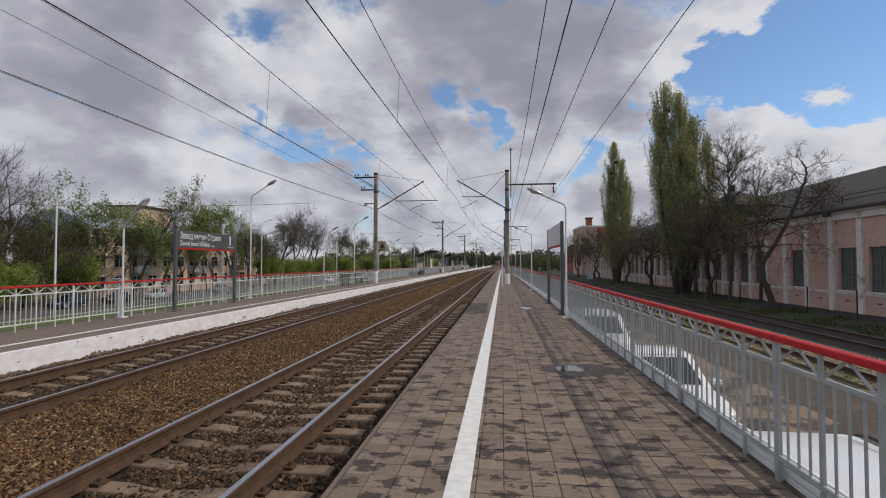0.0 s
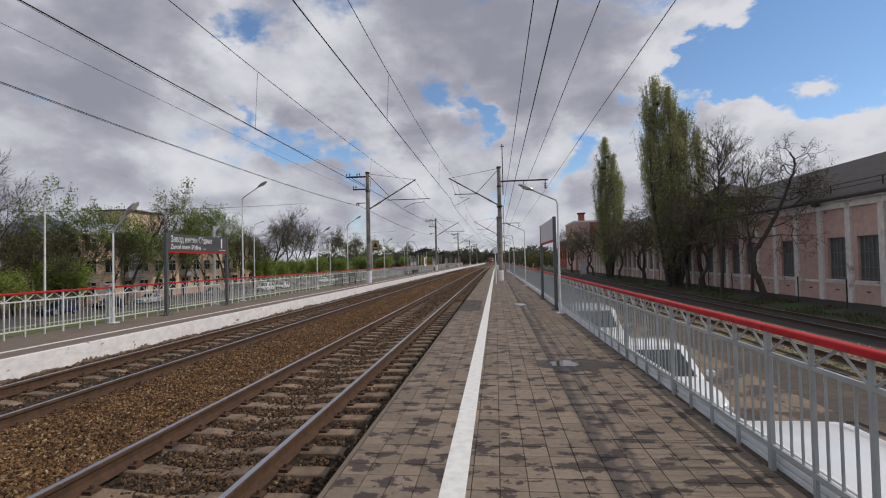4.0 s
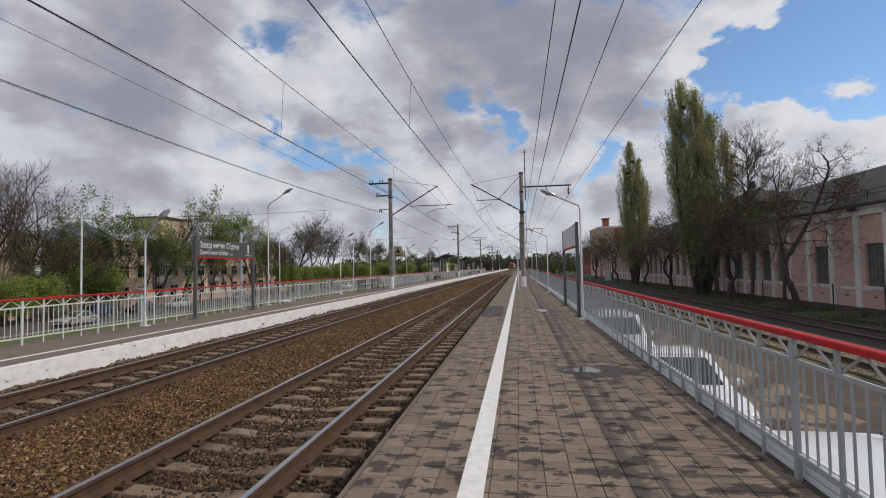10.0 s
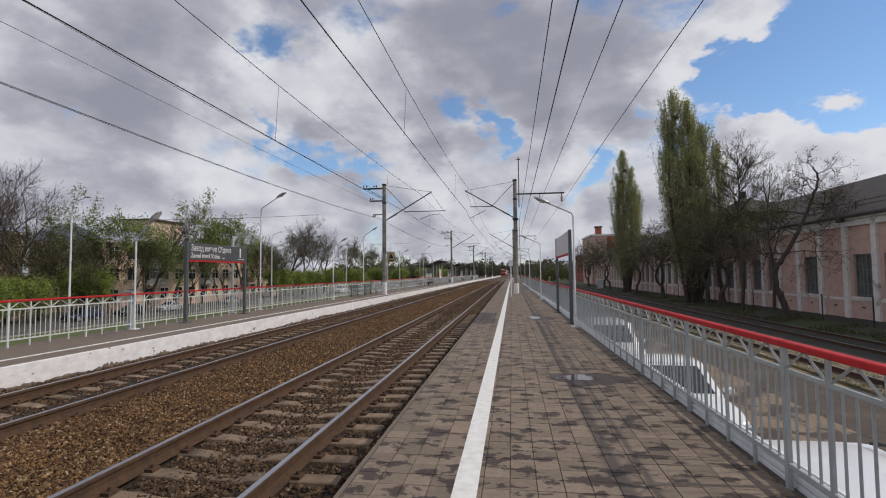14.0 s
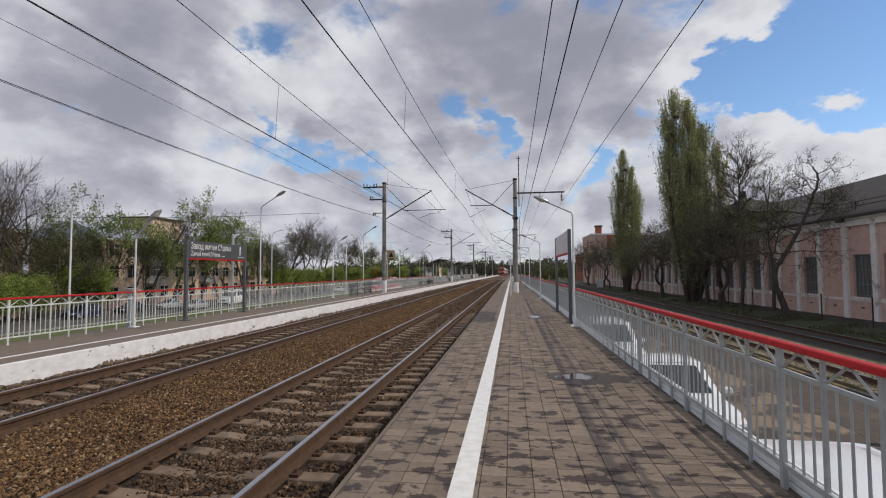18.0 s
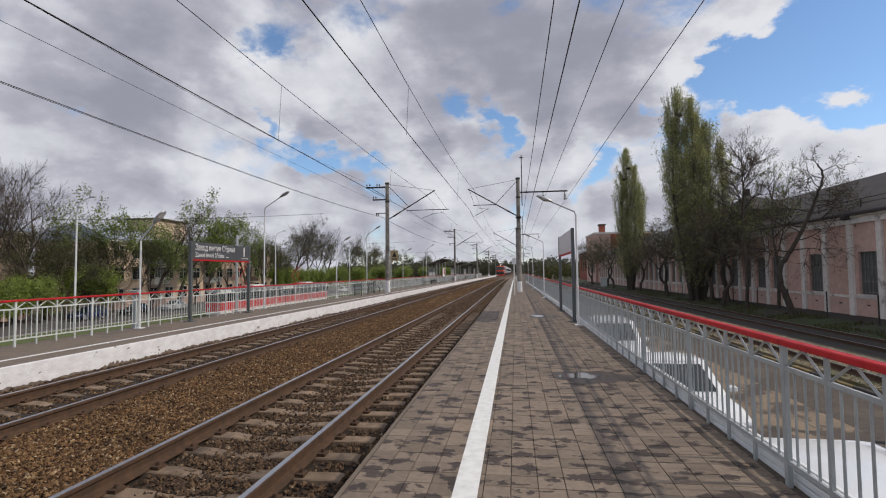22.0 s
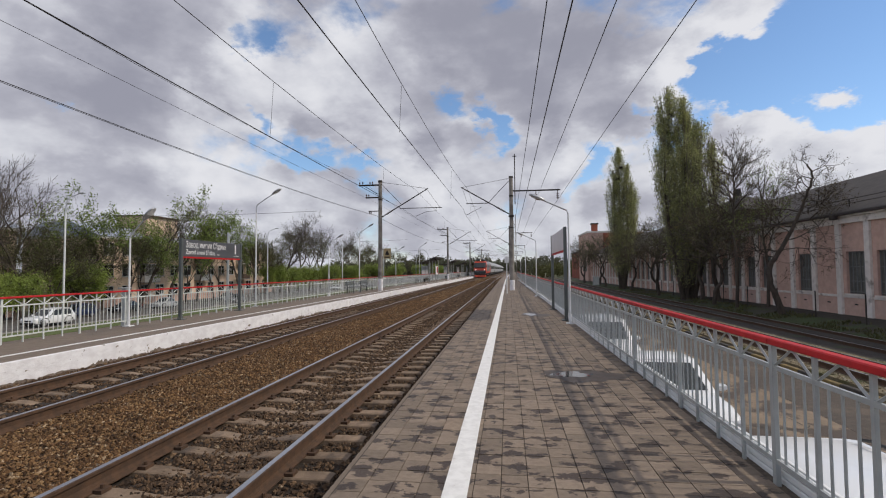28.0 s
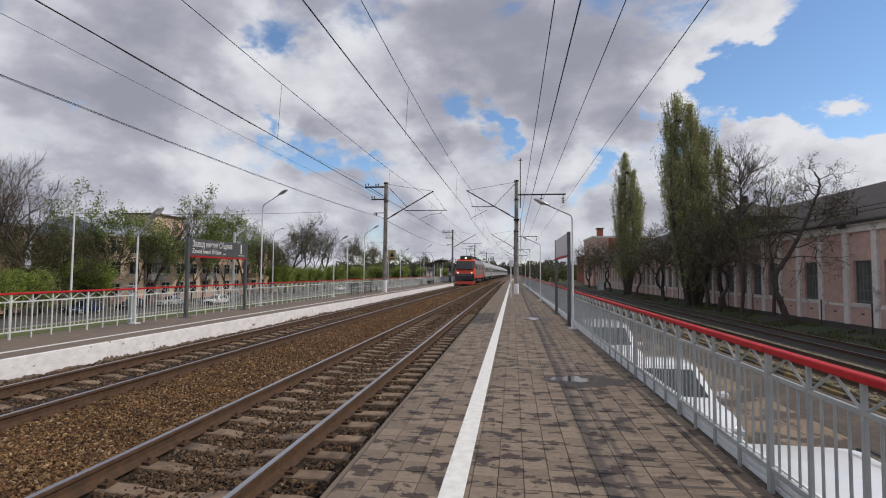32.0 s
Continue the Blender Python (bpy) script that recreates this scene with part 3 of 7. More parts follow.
def strip(x0, x1, z0, z1, y0, y1, step=12.0, depth=0.3):
    """A long slab that follows the bend; z0 at x0, z1 at x1."""
    ys = [y0]
    while ys[-1] < y1 - 1e-6:
        ys.append(min(ys[-1] + (step if ys[-1] >= 60 else max(step, min(60 - ys[-1], 60))), y1))
    return Mesh().loft([[(x0 + bend(y), y, z0), (x1 + bend(y), y, z1), (x1 + bend(y), y, min(z0, z1) - depth), (x0 + bend(y), y, min(z0, z1) - depth)] for y in ys])


# ---- ground ----
g = Mesh()
prof = [(-2600, -3.0), (-300, -3.0), (-12.2, -3.0), (-11.6, -0.9), (2.25, -0.9), (2.3, -1.85), (9.2, -1.85), (9.5, -1.75), (15.6, -1.75), (16.4, -1.6), (17.0, -1.5), (20.0, -1.45), (21.5, -1.3), (300, -1.3), (2600, -1.3)]
g.loft([[(x, y, z) for x, z in prof] for y in (-700, -60, 0, 60, 150, 400, 2600)], close=False, caps=False)
structure("ground", g, "ground", "rough grass and bare earth beside the railway", "ground")

# near platform
structure("platform_bed", strip(EDGE_X + 0.02, FENCE_X + 0.12, -0.011, -0.011, -12, 320, depth=0.62), "bed", "sandy bed below the platform paving", "platform")
structure("platform_edge", strip(EDGE_X - 0.02, EDGE_X + 0.02, -0.012, -0.012, -12, 320, depth=0.75), "asphalt_warm", "worn dark concrete edge of the platform", "platform")
# far platform
structure("far_platform", strip(FAR_FENCE_X - 0.45, FAR_EDGE_X - 0.02, -0.0, -0.0, -12, 300, depth=0.7), "asphalt_warm", "grey asphalt platform across the tracks", "platform")
structure("far_platform_face", strip(FAR_EDGE_X - 0.02, FAR_EDGE_X + 0.06, 0.004, -0.004, -12, 300, depth=0.7), "whitewash", "whitewashed and chipped concrete platform edge", "platform")
structure("far_platform_line", strip(FAR_LINE_X - 0.06, FAR_LINE_X + 0.06, 0.004, 0.004, -12, 300, depth=0.02), "white_line", "thin white safety line painted on asphalt", "line")
structure("retaining_wall", strip(FAR_FENCE_X - 0.6, FAR_FENCE_X - 0.45, -0.02, -0.02, -12, 300, depth=3.2), "concrete", "concrete wall holding the platform above the street", "wall")
structure("platform_line", strip(-0.385, -0.205, 0.004, 0.004, -12, 320, depth=0.02), "white_line", "broad white safety line painted on the paving", "line")
# ballast beds
structure("ballast_bed_near", strip(EDGE_X - 0.02, -3.95, -0.50, -0.49, -12, 740, depth=0.4), "bed_stone", "dark crushed stone under the near track", "ballast")
structure("ballast_bed_middle", strip(-3.95, -6.19, -0.455, -0.455, -12, 740, depth=0.4), "bed_rust", "rust-brown crushed stone between the tracks", "ballast")
structure("ballast_bed_far", strip(-6.19, FAR_EDGE_X + 0.05, -0.49, -0.47, -12, 740, depth=0.4), "bed_stone", "dark crushed stone under the far track", "ballast")
# yard and siding
structure("yard_road", strip(2.35, 9.2, YARD_Z, YARD_Z + 0.03, -30, 260, depth=0.2), "road_dirt", "dusty patched service road below the platform", "road")
structure("yard_lane", strip(7.1, 9.05, YARD_Z + 0.026, YARD_Z + 0.034, -30, 200, depth=0.02), "yard_asphalt", "darker worn asphalt lane beside the kerb", "road")
cracks = Mesh()
crack_rng = random.Random(41)
for _ in range(46):
    cx, cy, ca = crack_rng.uniform(3.4, 7.0), crack_rng.uniform(4.0, 30.0), crack_rng.choice((0.0, 0.3, 1.5, 1.8)) + crack_rng.uniform(-0.3, 0.3)
    wide = crack_rng.uniform(0.006, 0.016)
    for _ in range(crack_rng.randint(6, 16)):
        ca += crack_rng.uniform(-0.5, 0.5)
        nx, ny = cx + 0.16 * math.cos(ca), cy + 0.16 * math.sin(ca)
        if 2.9 < nx < 7.05:
            ox, oy = -math.sin(ca) * wide, math.cos(ca) * wide
            zc = lambda q: YARD_Z + 0.03 * (q - 2.35) / 6.85 + 0.004
            cracks.quad((cx - ox, cy - oy, zc(cx)), (nx - ox, ny - oy, zc(nx)), (nx + ox, ny + oy, zc(nx)), (cx + ox, cy + oy, zc(cx)))
        cx, cy = nx, ny
tagged(part("road_cracks", cracks, "kerb_black"), "dark cracks in the dusty service road", "cracks", "", "stuff")
structure("siding_bed", strip(9.4, 12.4, -1.60, -1.57, -30, 260, depth=0.2), "gravel_bed", "yellowish gravel and weeds under the factory siding", "ballast")
structure("siding_earth", strip(12.4, 15.5, -1.57, -1.56, -30, 260, depth=0.2), "earth_shade_dark", "trodden dark earth round the outer siding, deepened with painted shade", "earth")
# this strip carries its tree shade in the material colour
structure("verge", strip(15.5, 18.2, -1.56, -1.34, 0, 200, depth=0.2), "verge", "green grass strip under the trees, shade painted into its colour", "grass")
structure("wall_foot_earth", strip(18.2, 20.4, -1.34, -1.28, 0, 200, depth=0.2), "earth_shade_dark", "bare dark earth along the factory wall, deepened with painted shade", "earth")
kerb = thing("yard_kerb", "kerb painted in yellow and black lengths", "kerb", "", "structure")
for k in range(46):
    yk = 4.0 + 0.98 * k
    part("kerb_stone", box(9.2 + bend(yk), 9.37 + bend(yk), yk, yk + 0.97, YARD_Z - 0.1, YARD_Z + 0.13 + 0.008 * math.sin(k * 2.1), bevel=0.02), "kerb_yellow" if k % 2 else "kerb_black", kerb)
part("kerb_run", strip(9.2, 9.37, YARD_Z + 0.13, YARD_Z + 0.13, 49.1, 200, depth=0.3), "kerb_black", kerb)
structure("street_near", Mesh().box(-27.2, -20.5, -200, 420, STREET_Z - 0.1, STREET_Z + 0.02), "asphalt", "asphalt street lane below the platform", "road")
structure("tram_bed", Mesh().box(-33.0, -29.2, -200, 420, STREET_Z - 0.1, STREET_Z + 0.03), "bed_stone", "ballasted tram track bed", "tramway")
structure("street_grass", Mesh().box(-37.2, -33.2, -200, 420, STREET_Z - 0.1, STREET_Z + 0.05), "grass", "green strip between tramway and street", "grass")
structure("street_far", Mesh().box(-46.5, -37.4, -200, 420, STREET_Z - 0.1, STREET_Z + 0.02), "asphalt", "asphalt street beyond the tramway", "road")
structure("lane_verge", Mesh().box(-29.1, -27.3, -200, 420, STREET_Z - 0.1, STREET_Z + 0.04), "grass", "green strip between the lane and the tramway", "grass")
structure("street_kerb", Mesh().box(-37.4, -37.22, -200, 420, STREET_Z - 0.1, STREET_Z + 0.15), "concrete", "grey concrete kerb of the street", "kerb")
structure("street_pavement", Mesh().box(-50.0, -46.6, -200, 420, STREET_Z - 0.1, STREET_Z + 0.14), "asphalt", "pavement in front of the flats", "pavement")


# ---- rails ----
def rail_section(s):
    """Half profile of a rail, mirrored; head up."""
    h = [(0.075, -0.18), (0.075, -0.168), (0.02, -0.15), (0.009, -0.12), (0.009, -0.055), (0.036, -0.04), (0.0365, -0.012), (0.03, -0.002)]
    return [(x * s, z * s) for x, z in h] + [(-x * s, z * s) for x, z in reversed(h)]


def rail(name, x, z, y0, y1, parent, follow=True):
    sec = rail_section(1.0)
    ys = [y0, 30, 60] + list(range(72, int(y1), 12)) + [y1]
    body = Mesh().loft([[(x + px + (bend(y) if follow else 0), y, z + pz) for px, pz in sec] for y in ys])
    top = Mesh().loft([[(x + px + (bend(y) if follow else 0), y, z + pz) for px, pz in ((0.031, -0.003), (0.02, 0.0015), (-0.02, 0.0015), (-0.031, -0.003))] for y in ys])
    r = part(name, body, "rail_side", parent)
    part("running_surface", top, "rail_top", r, "bright worn running surface of the rail")
    return r


near_track = thing("near_track", "railway track with concrete sleepers and worn steel rails", "track", "railway tracks", "structure")
far_track = thing("far_track", "railway track with concrete sleepers along the opposite platform", "track", "railway tracks", "structure")
siding = thing("siding_track", "rusty factory siding track in pale gravel", "track", "", "structure")
tramway = thing("tram_track", "tram rails in the street below", "track", "", "structure")
for par, ax in ((near_track, NEAR_X), (far_track, FAR_X)):
    for s in (-0.7975, 0.7975):
        rail("rail", ax + s, RAIL_Z, -12, 740, par)
for s in (-0.7975, 0.7975):
    rail("rail", 10.8 + s, -1.42, -30, 260, siding)
    rail("rail", 14.35 + s, -1.42, -30, 260, siding)
    rail("rail", -31.0 + s, STREET_Z + 0.06, -200, 420, tramway, False)


def sleeper_mesh():
    """Prestressed sleeper: 2.7 m, deeper and higher under the rails."""
    prof_x = [(-1.35, 0.0), (-1.3, 0.01), (-0.45, 0.0), (-0.2, -0.035), (0.2, -0.035), (0.45, 0.0), (1.3, 0.01), (1.35, 0.0)]
    rings = []
    for x, dz in prof_x:
        rings.append([(x, -0.14, -0.18), (x, 0.14, -0.18), (x, 0.10, dz - 0.01), (x, 0.085, dz), (x, -0.085, dz), (x, -0.10, dz - 0.01)])
    return Mesh().loft(rings).data("sleeper")


def clip_mesh():
    m = Mesh()
    for s in (-1, 1):
        m.box(s * 0.075 if s > 0 else -0.165, 0.165 if s > 0 else -0.075, -0.06, 0.06, 0.0, 0.035)
        m.tube([(s * 0.12, 0, 0.03), (s * 0.12, 0, 0.07)], 0.018, 6)
    return m.data("fastening")


SLEEPER, CLIP = sleeper_mesh(), clip_mesh()
SLEEPER.materials.append(M["sleeper"])
CLIP.materials.append(M["rail_side"])


# ---- fences ----
def fence_meshes():
    d = {}
    d["main_post"] = box(-0.024, 0.024, -0.018, 0.018, -0.02, 1.019, bevel=0.004).data("main_post")
    d["post"] = box(-0.0145, 0.0145, -0.012, 0.012, -0.02, 1.019).data("post")
    d["baluster"] = box(-0.0075, 0.0075, -0.006, 0.006, 0.175, 0.845).data("baluster")
    d["handrail"] = box(0, 2.0, -0.038, 0.038, 1.02, 1.068, bevel=0.008).data("handrail")
    d["rail_bar"] = box(0.0, 1.999, -0.0115, 0.0115, -0.016, 0.016).data("rail_bar")
    s = Mesh()
    for sx in (0,):
        a, b = Vector((0.02, 0, 0.865)), Vector((0.245, 0, 1.018))
        s.tube([a, b], 0.0115, 4)
    d["strut"] = s.data("strut")
    return d


FM = {}
for tone in ("grey_paint", "pale_paint"):
    FM[tone] = fence_meshes()
    for k, me in FM[tone].items():
        me.materials.append(M["red_paint"] if k == "handrail" else M[tone])


def fence_panel(tone, label, group, x, y):
    d = FM[tone]
    t = thing("fence_panel", label, "fence", group, "", pose(x + bend(y), y, 0, 0, 0, 90 - math.degrees(math.atan((bend(y + 2) - bend(y)) / 2))))
    shared("main_post", d["main_post"], t, pose(0, 0, 0))
    shared("handrail", d["handrail"], t, pose(0, 0, 0))
    shared("rail_bar", d["rail_bar"], t, pose(0, 0, 0.855))
    shared("rail_bar", d["rail_bar"], t, pose(0, 0, 0.17))
    for b in range(4):
        if b:
            shared("post", d["post"], t, pose(0.5 * b, 0, 0))
        for k in (1, 2, 3):
            shared("baluster", d["baluster"], t, pose(0.5 * b + 0.125 * k, 0, 0))
        shared("strut", d["strut"], t, pose(0.5 * b, 0, 0))
        shared("strut", d["strut"], t, pose(0.5 * b + 0.5, 0, 0, 0, 0, 180))
    return t


def fence_far(name, tone, label, x, y0, y1):
    """The far run of a fence, too fine to tell apart."""
    m, hr = Mesh(), Mesh()
    y = y0
    while y < y1:
        b = bend(y)
        m.box(x + b - 0.03, x + b + 0.03, y - 0.035, y + 0.035, -0.02, 1.02)
        for k in range(1, 16):
            m.box(x + b - 0.011, x + b + 0.011, y + 0.125 * k - 0.011, y + 0.125 * k + 0.011, 0.15 if k % 4 else -0.02, 0.86 if k % 4 else 1.02)
        for z in (0.17, 0.855):
            m.box(x + b - 0.02, x + b + 0.02, y, y + 2, z - 0.018, z + 0.018)
        for k in range(4):
            m.tube([(x + b, y + 0.5 * k + 0.02, 0.865), (x + b, y + 0.5 * k + 0.25, 1.02), (x + b, y + 0.5 * k + 0.48, 0.865)], 0.0135, 4, False)
        hr.box(x + b - 0.038, x + b + 0.038, y, y + 2, 1.02, 1.068)
        y += 2
    f = thing(name, label, "fence", "", "stuff")
    part("bars", m, tone, f), part("handrail", hr, "red_paint", f)


for i in range(27):
    fence_panel("grey_paint", "grey steel platform railing with a red handrail", "near platform railing", FENCE_X, -4.14 + 2 * i)
for i in range(28):
    fence_panel("pale_paint", "pale painted platform railing with a red handrail", "far platform railing", FAR_FENCE_X, 3.4 + 2 * i)
fence_far("railing_run", "grey_paint", "distant run of grey platform railing", FENCE_X, 49.86, 150)
fence_far("railing_run", "pale_paint", "distant run of pale platform railing", FAR_FENCE_X, 59.4, 150)

# ribbed white cladding along the near platform's outer side
clad = Mesh()
for i in range(6):
    z = 0.155 - 0.3 * i / 5.0 * 1.0
    clad.box(FENCE_X + 0.055, FENCE_X + 0.085, -12, 70, z - 0.056, z - 0.004, bevel=0.008)
clad.box(FENCE_X + 0.085, FENCE_X + 0.11, -12, 70, -1.8, 0.16)
structure("platform_cladding", clad, "panel", "ribbed white steel cladding on the platform's side", "cladding")


# ---- overhead line masts ----
def mast(x, y, side, label, tall=False):
    """Round tapered concrete mast with a whitewashed foot; side +1 reaches to the right, -1 to the left, over the track."""
    z0, h = 0.0, 8.85
    t = thing("catenary_mast", label, "mast", "overhead line masts", "", pose(x + bend(y), y, z0))
    part("shaft", Mesh().tube([(0, 0, -0.6), (0, 0, h)], 0.185, 14, True, 0.14), "mast", t, smooth=False)
    part("foot", Mesh().tube([(0, 0, -0.02), (0, 0, 0.95 if side > 0 else 0.8)], 0.202, 14, True, 0.19), "whitewash", t, "whitewashed foot of the mast")
    for zc in (h - 0.12, h - 1.6):
        part("clamp", Mesh().tube([(0, 0, zc), (0, 0, zc + 0.12)], 0.18, 10), "iron_dark", t)
    s = side
    part("bracket_arm", Mesh().tube([(s * 0.15, 0, h - 2.95), (s * 3.9, 0, h - 0.75)], 0.045, 6), "iron_dark", t, "slanting steel bracket over the track")
    part("stay_rod", Mesh().tube([(s * 0.12, 0, h - 0.3), (s * 1.75, 0, h - 2.0)], 0.022, 6), "iron_dark", t)
    x0, x1, zt = (1.6, 5.0, h - 2.30) if s > 0 else (1.6, 3.5, h - 2.05)
    part("steady_tube", Mesh().tube([(s * x0, 0, zt), (s * x1, 0, zt)], 0.032, 6), "iron_dark", t)
    part("steady_arm", Mesh().tube([(s * (x1 - 0.45), 0, zt), (s * (x1 - 0.45), 0, zt - 0.25), (s * (x1 - 1.2), 0, zt - 0.3), (s * 2.9 if s > 0 else s * 3.5, 0, h - 2.95)], 0.018, 6), "iron_dark", t)
    part("drop_rod", Mesh().tube([(s * 3.8, 0, h - 0.8), (s * x1 * 0.97, 0, zt)], 0.012, 5), "iron_dark", t)
    part("top_stay", Mesh().tube([(s * 0.12, 0, h - 0.15), (s * 3.85, 0, h - 0.76)], 0.014, 5), "iron_dark", t)
    ins = Mesh()
    for k in range(5):
        ins.tube([(s * (0.55 + 0.11 * k), 0, h - 2.72 + 0.065 * k), (s * (0.59 + 0.11 * k), 0, h - 2.70 + 0.065 * k)], 0.085, 8)
    part("insulator", ins, "insul", t)
    return t


def left_mast(y):
    t = mast(-10.03, y, 1, "grey concrete overhead line mast with a cross-arm")
    h = 8.85
    part("cross_arm", box(-1.75, 0.1, -0.05, 0.05, h - 0.42, h - 0.30), "iron_dark", t)
    part("cross_arm", box(-1.2, 0.1, -0.05, 0.05, h - 1.42, h - 1.32), "iron_dark", t)
    part("arm_brace", Mesh().tube([(-1.35, 0, h - 0.4), (-0.2, 0, h - 1.1)], 0.03, 6), "iron_dark", t)
    part("small_arm", box(-0.95, 0.1, -0.03, 0.03, h - 2.5, h - 2.44), "iron_dark", t)
    for px, pz in ((-1.7, -0.30), (-1.45, -0.30), (-0.85, -0.30), (-0.65, -0.30), (-1.15, -1.32), (-0.95, -1.32), (-0.9, -2.72), (-0.75, -2.72)):
        m = Mesh()
        m.tube([(px, 0, h + pz), (px, 0, h + pz + 0.24)], 0.02, 6)
        m.tube([(px, 0, h + pz + 0.08), (px, 0, h + pz + 0.2)], 0.06, 8, True, 0.045)
        part("pin_insulator", m, "insul", t)
    return t


def right_mast(y):
    t = mast(0.41, y, -1, "tall concrete overhead line mast on the platform")
    h = 8.85
    part("top_pole", Mesh().tube([(0.3, 0, h - 2.2), (0.3, 0, h + 1.75)], 0.035, 8), "iron_dark", t)
    part("top_cross", box(0.15, 0.45, -0.02, 0.02, h + 1.55, h + 1.6), "iron_dark", t)
    part("feeder_arm", box(0.0, 3.75, -0.045, 0.045, h - 1.2, h - 1.1), "iron_dark", t)
    for px in (1.9, 3.55):
        m = Mesh()
        m.tube([(px, 0, h - 1.15), (px, 0, h - 1.85)], 0.03, 6)
        for k in range(3):
            m.tube([(px, 0, h - 1.45 - 0.15 * k), (px, 0, h - 1.5 - 0.15 * k)], 0.12, 10, True, 0.07)
        part("insulator_string", m, "insul", t)
    part("counter_box", box(-0.22, 0.22, -0.24, -0.19, h - 3.2, h - 3.05), "iron_dark", t)
    part("band", Mesh().tube([(0, 0, 4.8), (0, 0, 4.86)], 0.195, 10), "iron_dark", t)
    return t


MAST_Y = [-5.8, 37.5, 80.9, 124.3, 167.7, 211.0]
for y in MAST_Y:
    left_mast(y)
    right_mast(y)


def wires(name, x, z, sag, rad, label, dx=None, ys=None):
    """One wire from mast to mast, hanging a little in each span; z and x as they are at the masts."""
    m = Mesh()
    ys = ys or ([-49.0] + MAST_Y + [254.0, 298.0])
    pts = []
    for a, b in zip(ys[:-1], ys[1:]):
        for k in range(9 if b < 130 else 3):
            u = k / (9 if b < 130 else 3)
            y = a + (b - a) * u
            zz = 0.0 if dx is None else dx * (1 if round(a) % 2 else -1) * (1 - 2 * u)
            pts.append((x + zz + bend(y), y, z - 4 * sag * u * (1 - u)))
    m.tube(pts, rad * 1.12, 6, False)
    w = tagged(part(name, m, "wire"), label, "cable", "overhead wires")
    return w


for ax, sag in ((NEAR_X, 0.8), (FAR_X, 0.45)):
    wires("contact_wire", ax, 5.85, 0.1, 0.011, "black copper contact wire over the track", 0.12)
    wires("messenger_wire", ax, 8.0, sag, 0.009, "black messenger wire carrying the contact wire", 0.0)
for wx, wz, sag, r in ((-11.4, 8.75, 0.62, 0.0055), (-10.9, 7.35, 0.2, 0.0055), (-10.5, 6.08, 0.45, 0.008), (-10.42, 6.02, 0.45, 0.006),
                       (2.35, 7.1, 0.1, 0.010), (4.05, 7.05, -0.1, 0.010), (0.98, 7.25, 0.1, 0.011), (1.48, 7.1, 0.05, 0.015)):
    wires("line_wire", wx, wz, sag, r, "thin black supply wire along the masts")
for ax, sag in ((NEAR_X, 0.8), (FAR_X, 0.45)):
    for y in (-1, 14, 28, 44, 58, 71):
        u = ((y + 5.8) % 43.35) / 43.35
        ztop, zlow = 8.0 - 4 * sag * u * (1 - u), 5.85 - 0.4 * u * (1 - u)
        tagged(part("dropper", Mesh().tube([(ax, y, zlow), (ax + 0.05, y + 0.1, ztop)], 0.006, 4, False), "wire"), "thin dropper between the two overhead wires", "cable", "droppers")


# ---- platform lamps ----
def platform_lamp(x, y, h, reach, rise, label, lean=0, base=0.0):
    """reach > 0 leans to the right over the platform."""
    t = thing("platform_lamp", label, "street lamp", "platform lamps", "", pose(x + (bend(y) - 0.3 if y > 40 else 0), y, base))
    part("pole", Mesh().tube([(0, 0, 0), (0, 0, h * 0.45), (0, 0, h - 0.1)], 0.034, 10, True, 0.026), "lamp_white", t)
    part("base_plate", box(-0.11, 0.11, -0.11, 0.11, -0.005, 0.03, bevel=0.006), "lamp_white", t)
    part("base_collar", Mesh().tube([(0, 0, 0.02), (0, 0, 0.28)], 0.044, 10), "lamp_white", t)
    part("arm", Mesh().tube([(0, 0, h - 0.12), (reach * 0.04, 0, h), (reach * 0.72, 0, h + rise * 0.72)], 0.022, 8), "galv", t)
    s = 1 if reach > 0 else -1
    a = Vector((reach * 0.70, 0, h + rise * 0.70))
    d = Vector((reach, 0, rise)).normalized()
    n = Vector((-d.z * s, 0, d.x * s))
    if n.z < 0:
        n = -n
    rings = []
    for u, w, hh in ((0, 0.05, 0.04), (0.06, 0.10, 0.06), (0.22, 0.15, 0.08), (0.40, 0.13, 0.07), (0.5, 0.06, 0.04)):
        c = a + d * u
        rings.append([tuple(c + Vector((0, w * math.cos(q), 0)) + n * (hh * math.sin(q) * (1.0 if math.sin(q) > 0 else 0.35))) for q in [2 * math.pi * k / 10 for k in range(10)]])
    part("lamp_head", Mesh().loft(rings), "galv", t, "grey cobra-head lantern", smooth=True)
    rings = [[tuple(a + d * u + Vector((0, w * math.cos(q), 0)) - n * (0.02 + dd * abs(math.sin(q)))) for q in [math.pi * k / 6 for k in range(7)]] for u, w, dd in ((0.14, 0.09, 0.01), (0.25, 0.12, 0.045), (0.42, 0.08, 0.01))]
    part("lens", Mesh().loft(rings, False, False), "lens", t)
    return t


platform_lamp(-11.0, 13.0, 2.72, 0.62, 0.62, "white platform lamp with a cobra-head lantern by the fence")
platform_lamp(-11.25, 20.8, 4.68, 1.1, 0.65, "tall white platform lamp with a long arm")
platform_lamp(-10.95, 29.3, 3.35, 0.75, 0.45, "white platform lamp by the far platform fence")
platform_lamp(-11.2, 36.6, 4.6, 1.0, 0.6, "tall white platform lamp near the mast")
platform_lamp(-10.95, 48, 3.5, 0.75, 0.45, "white platform lamp by the far platform fence")
platform_lamp(-11.1, 62, 4.6, 0.9, 0.55, "tall white platform lamp near the shelter")
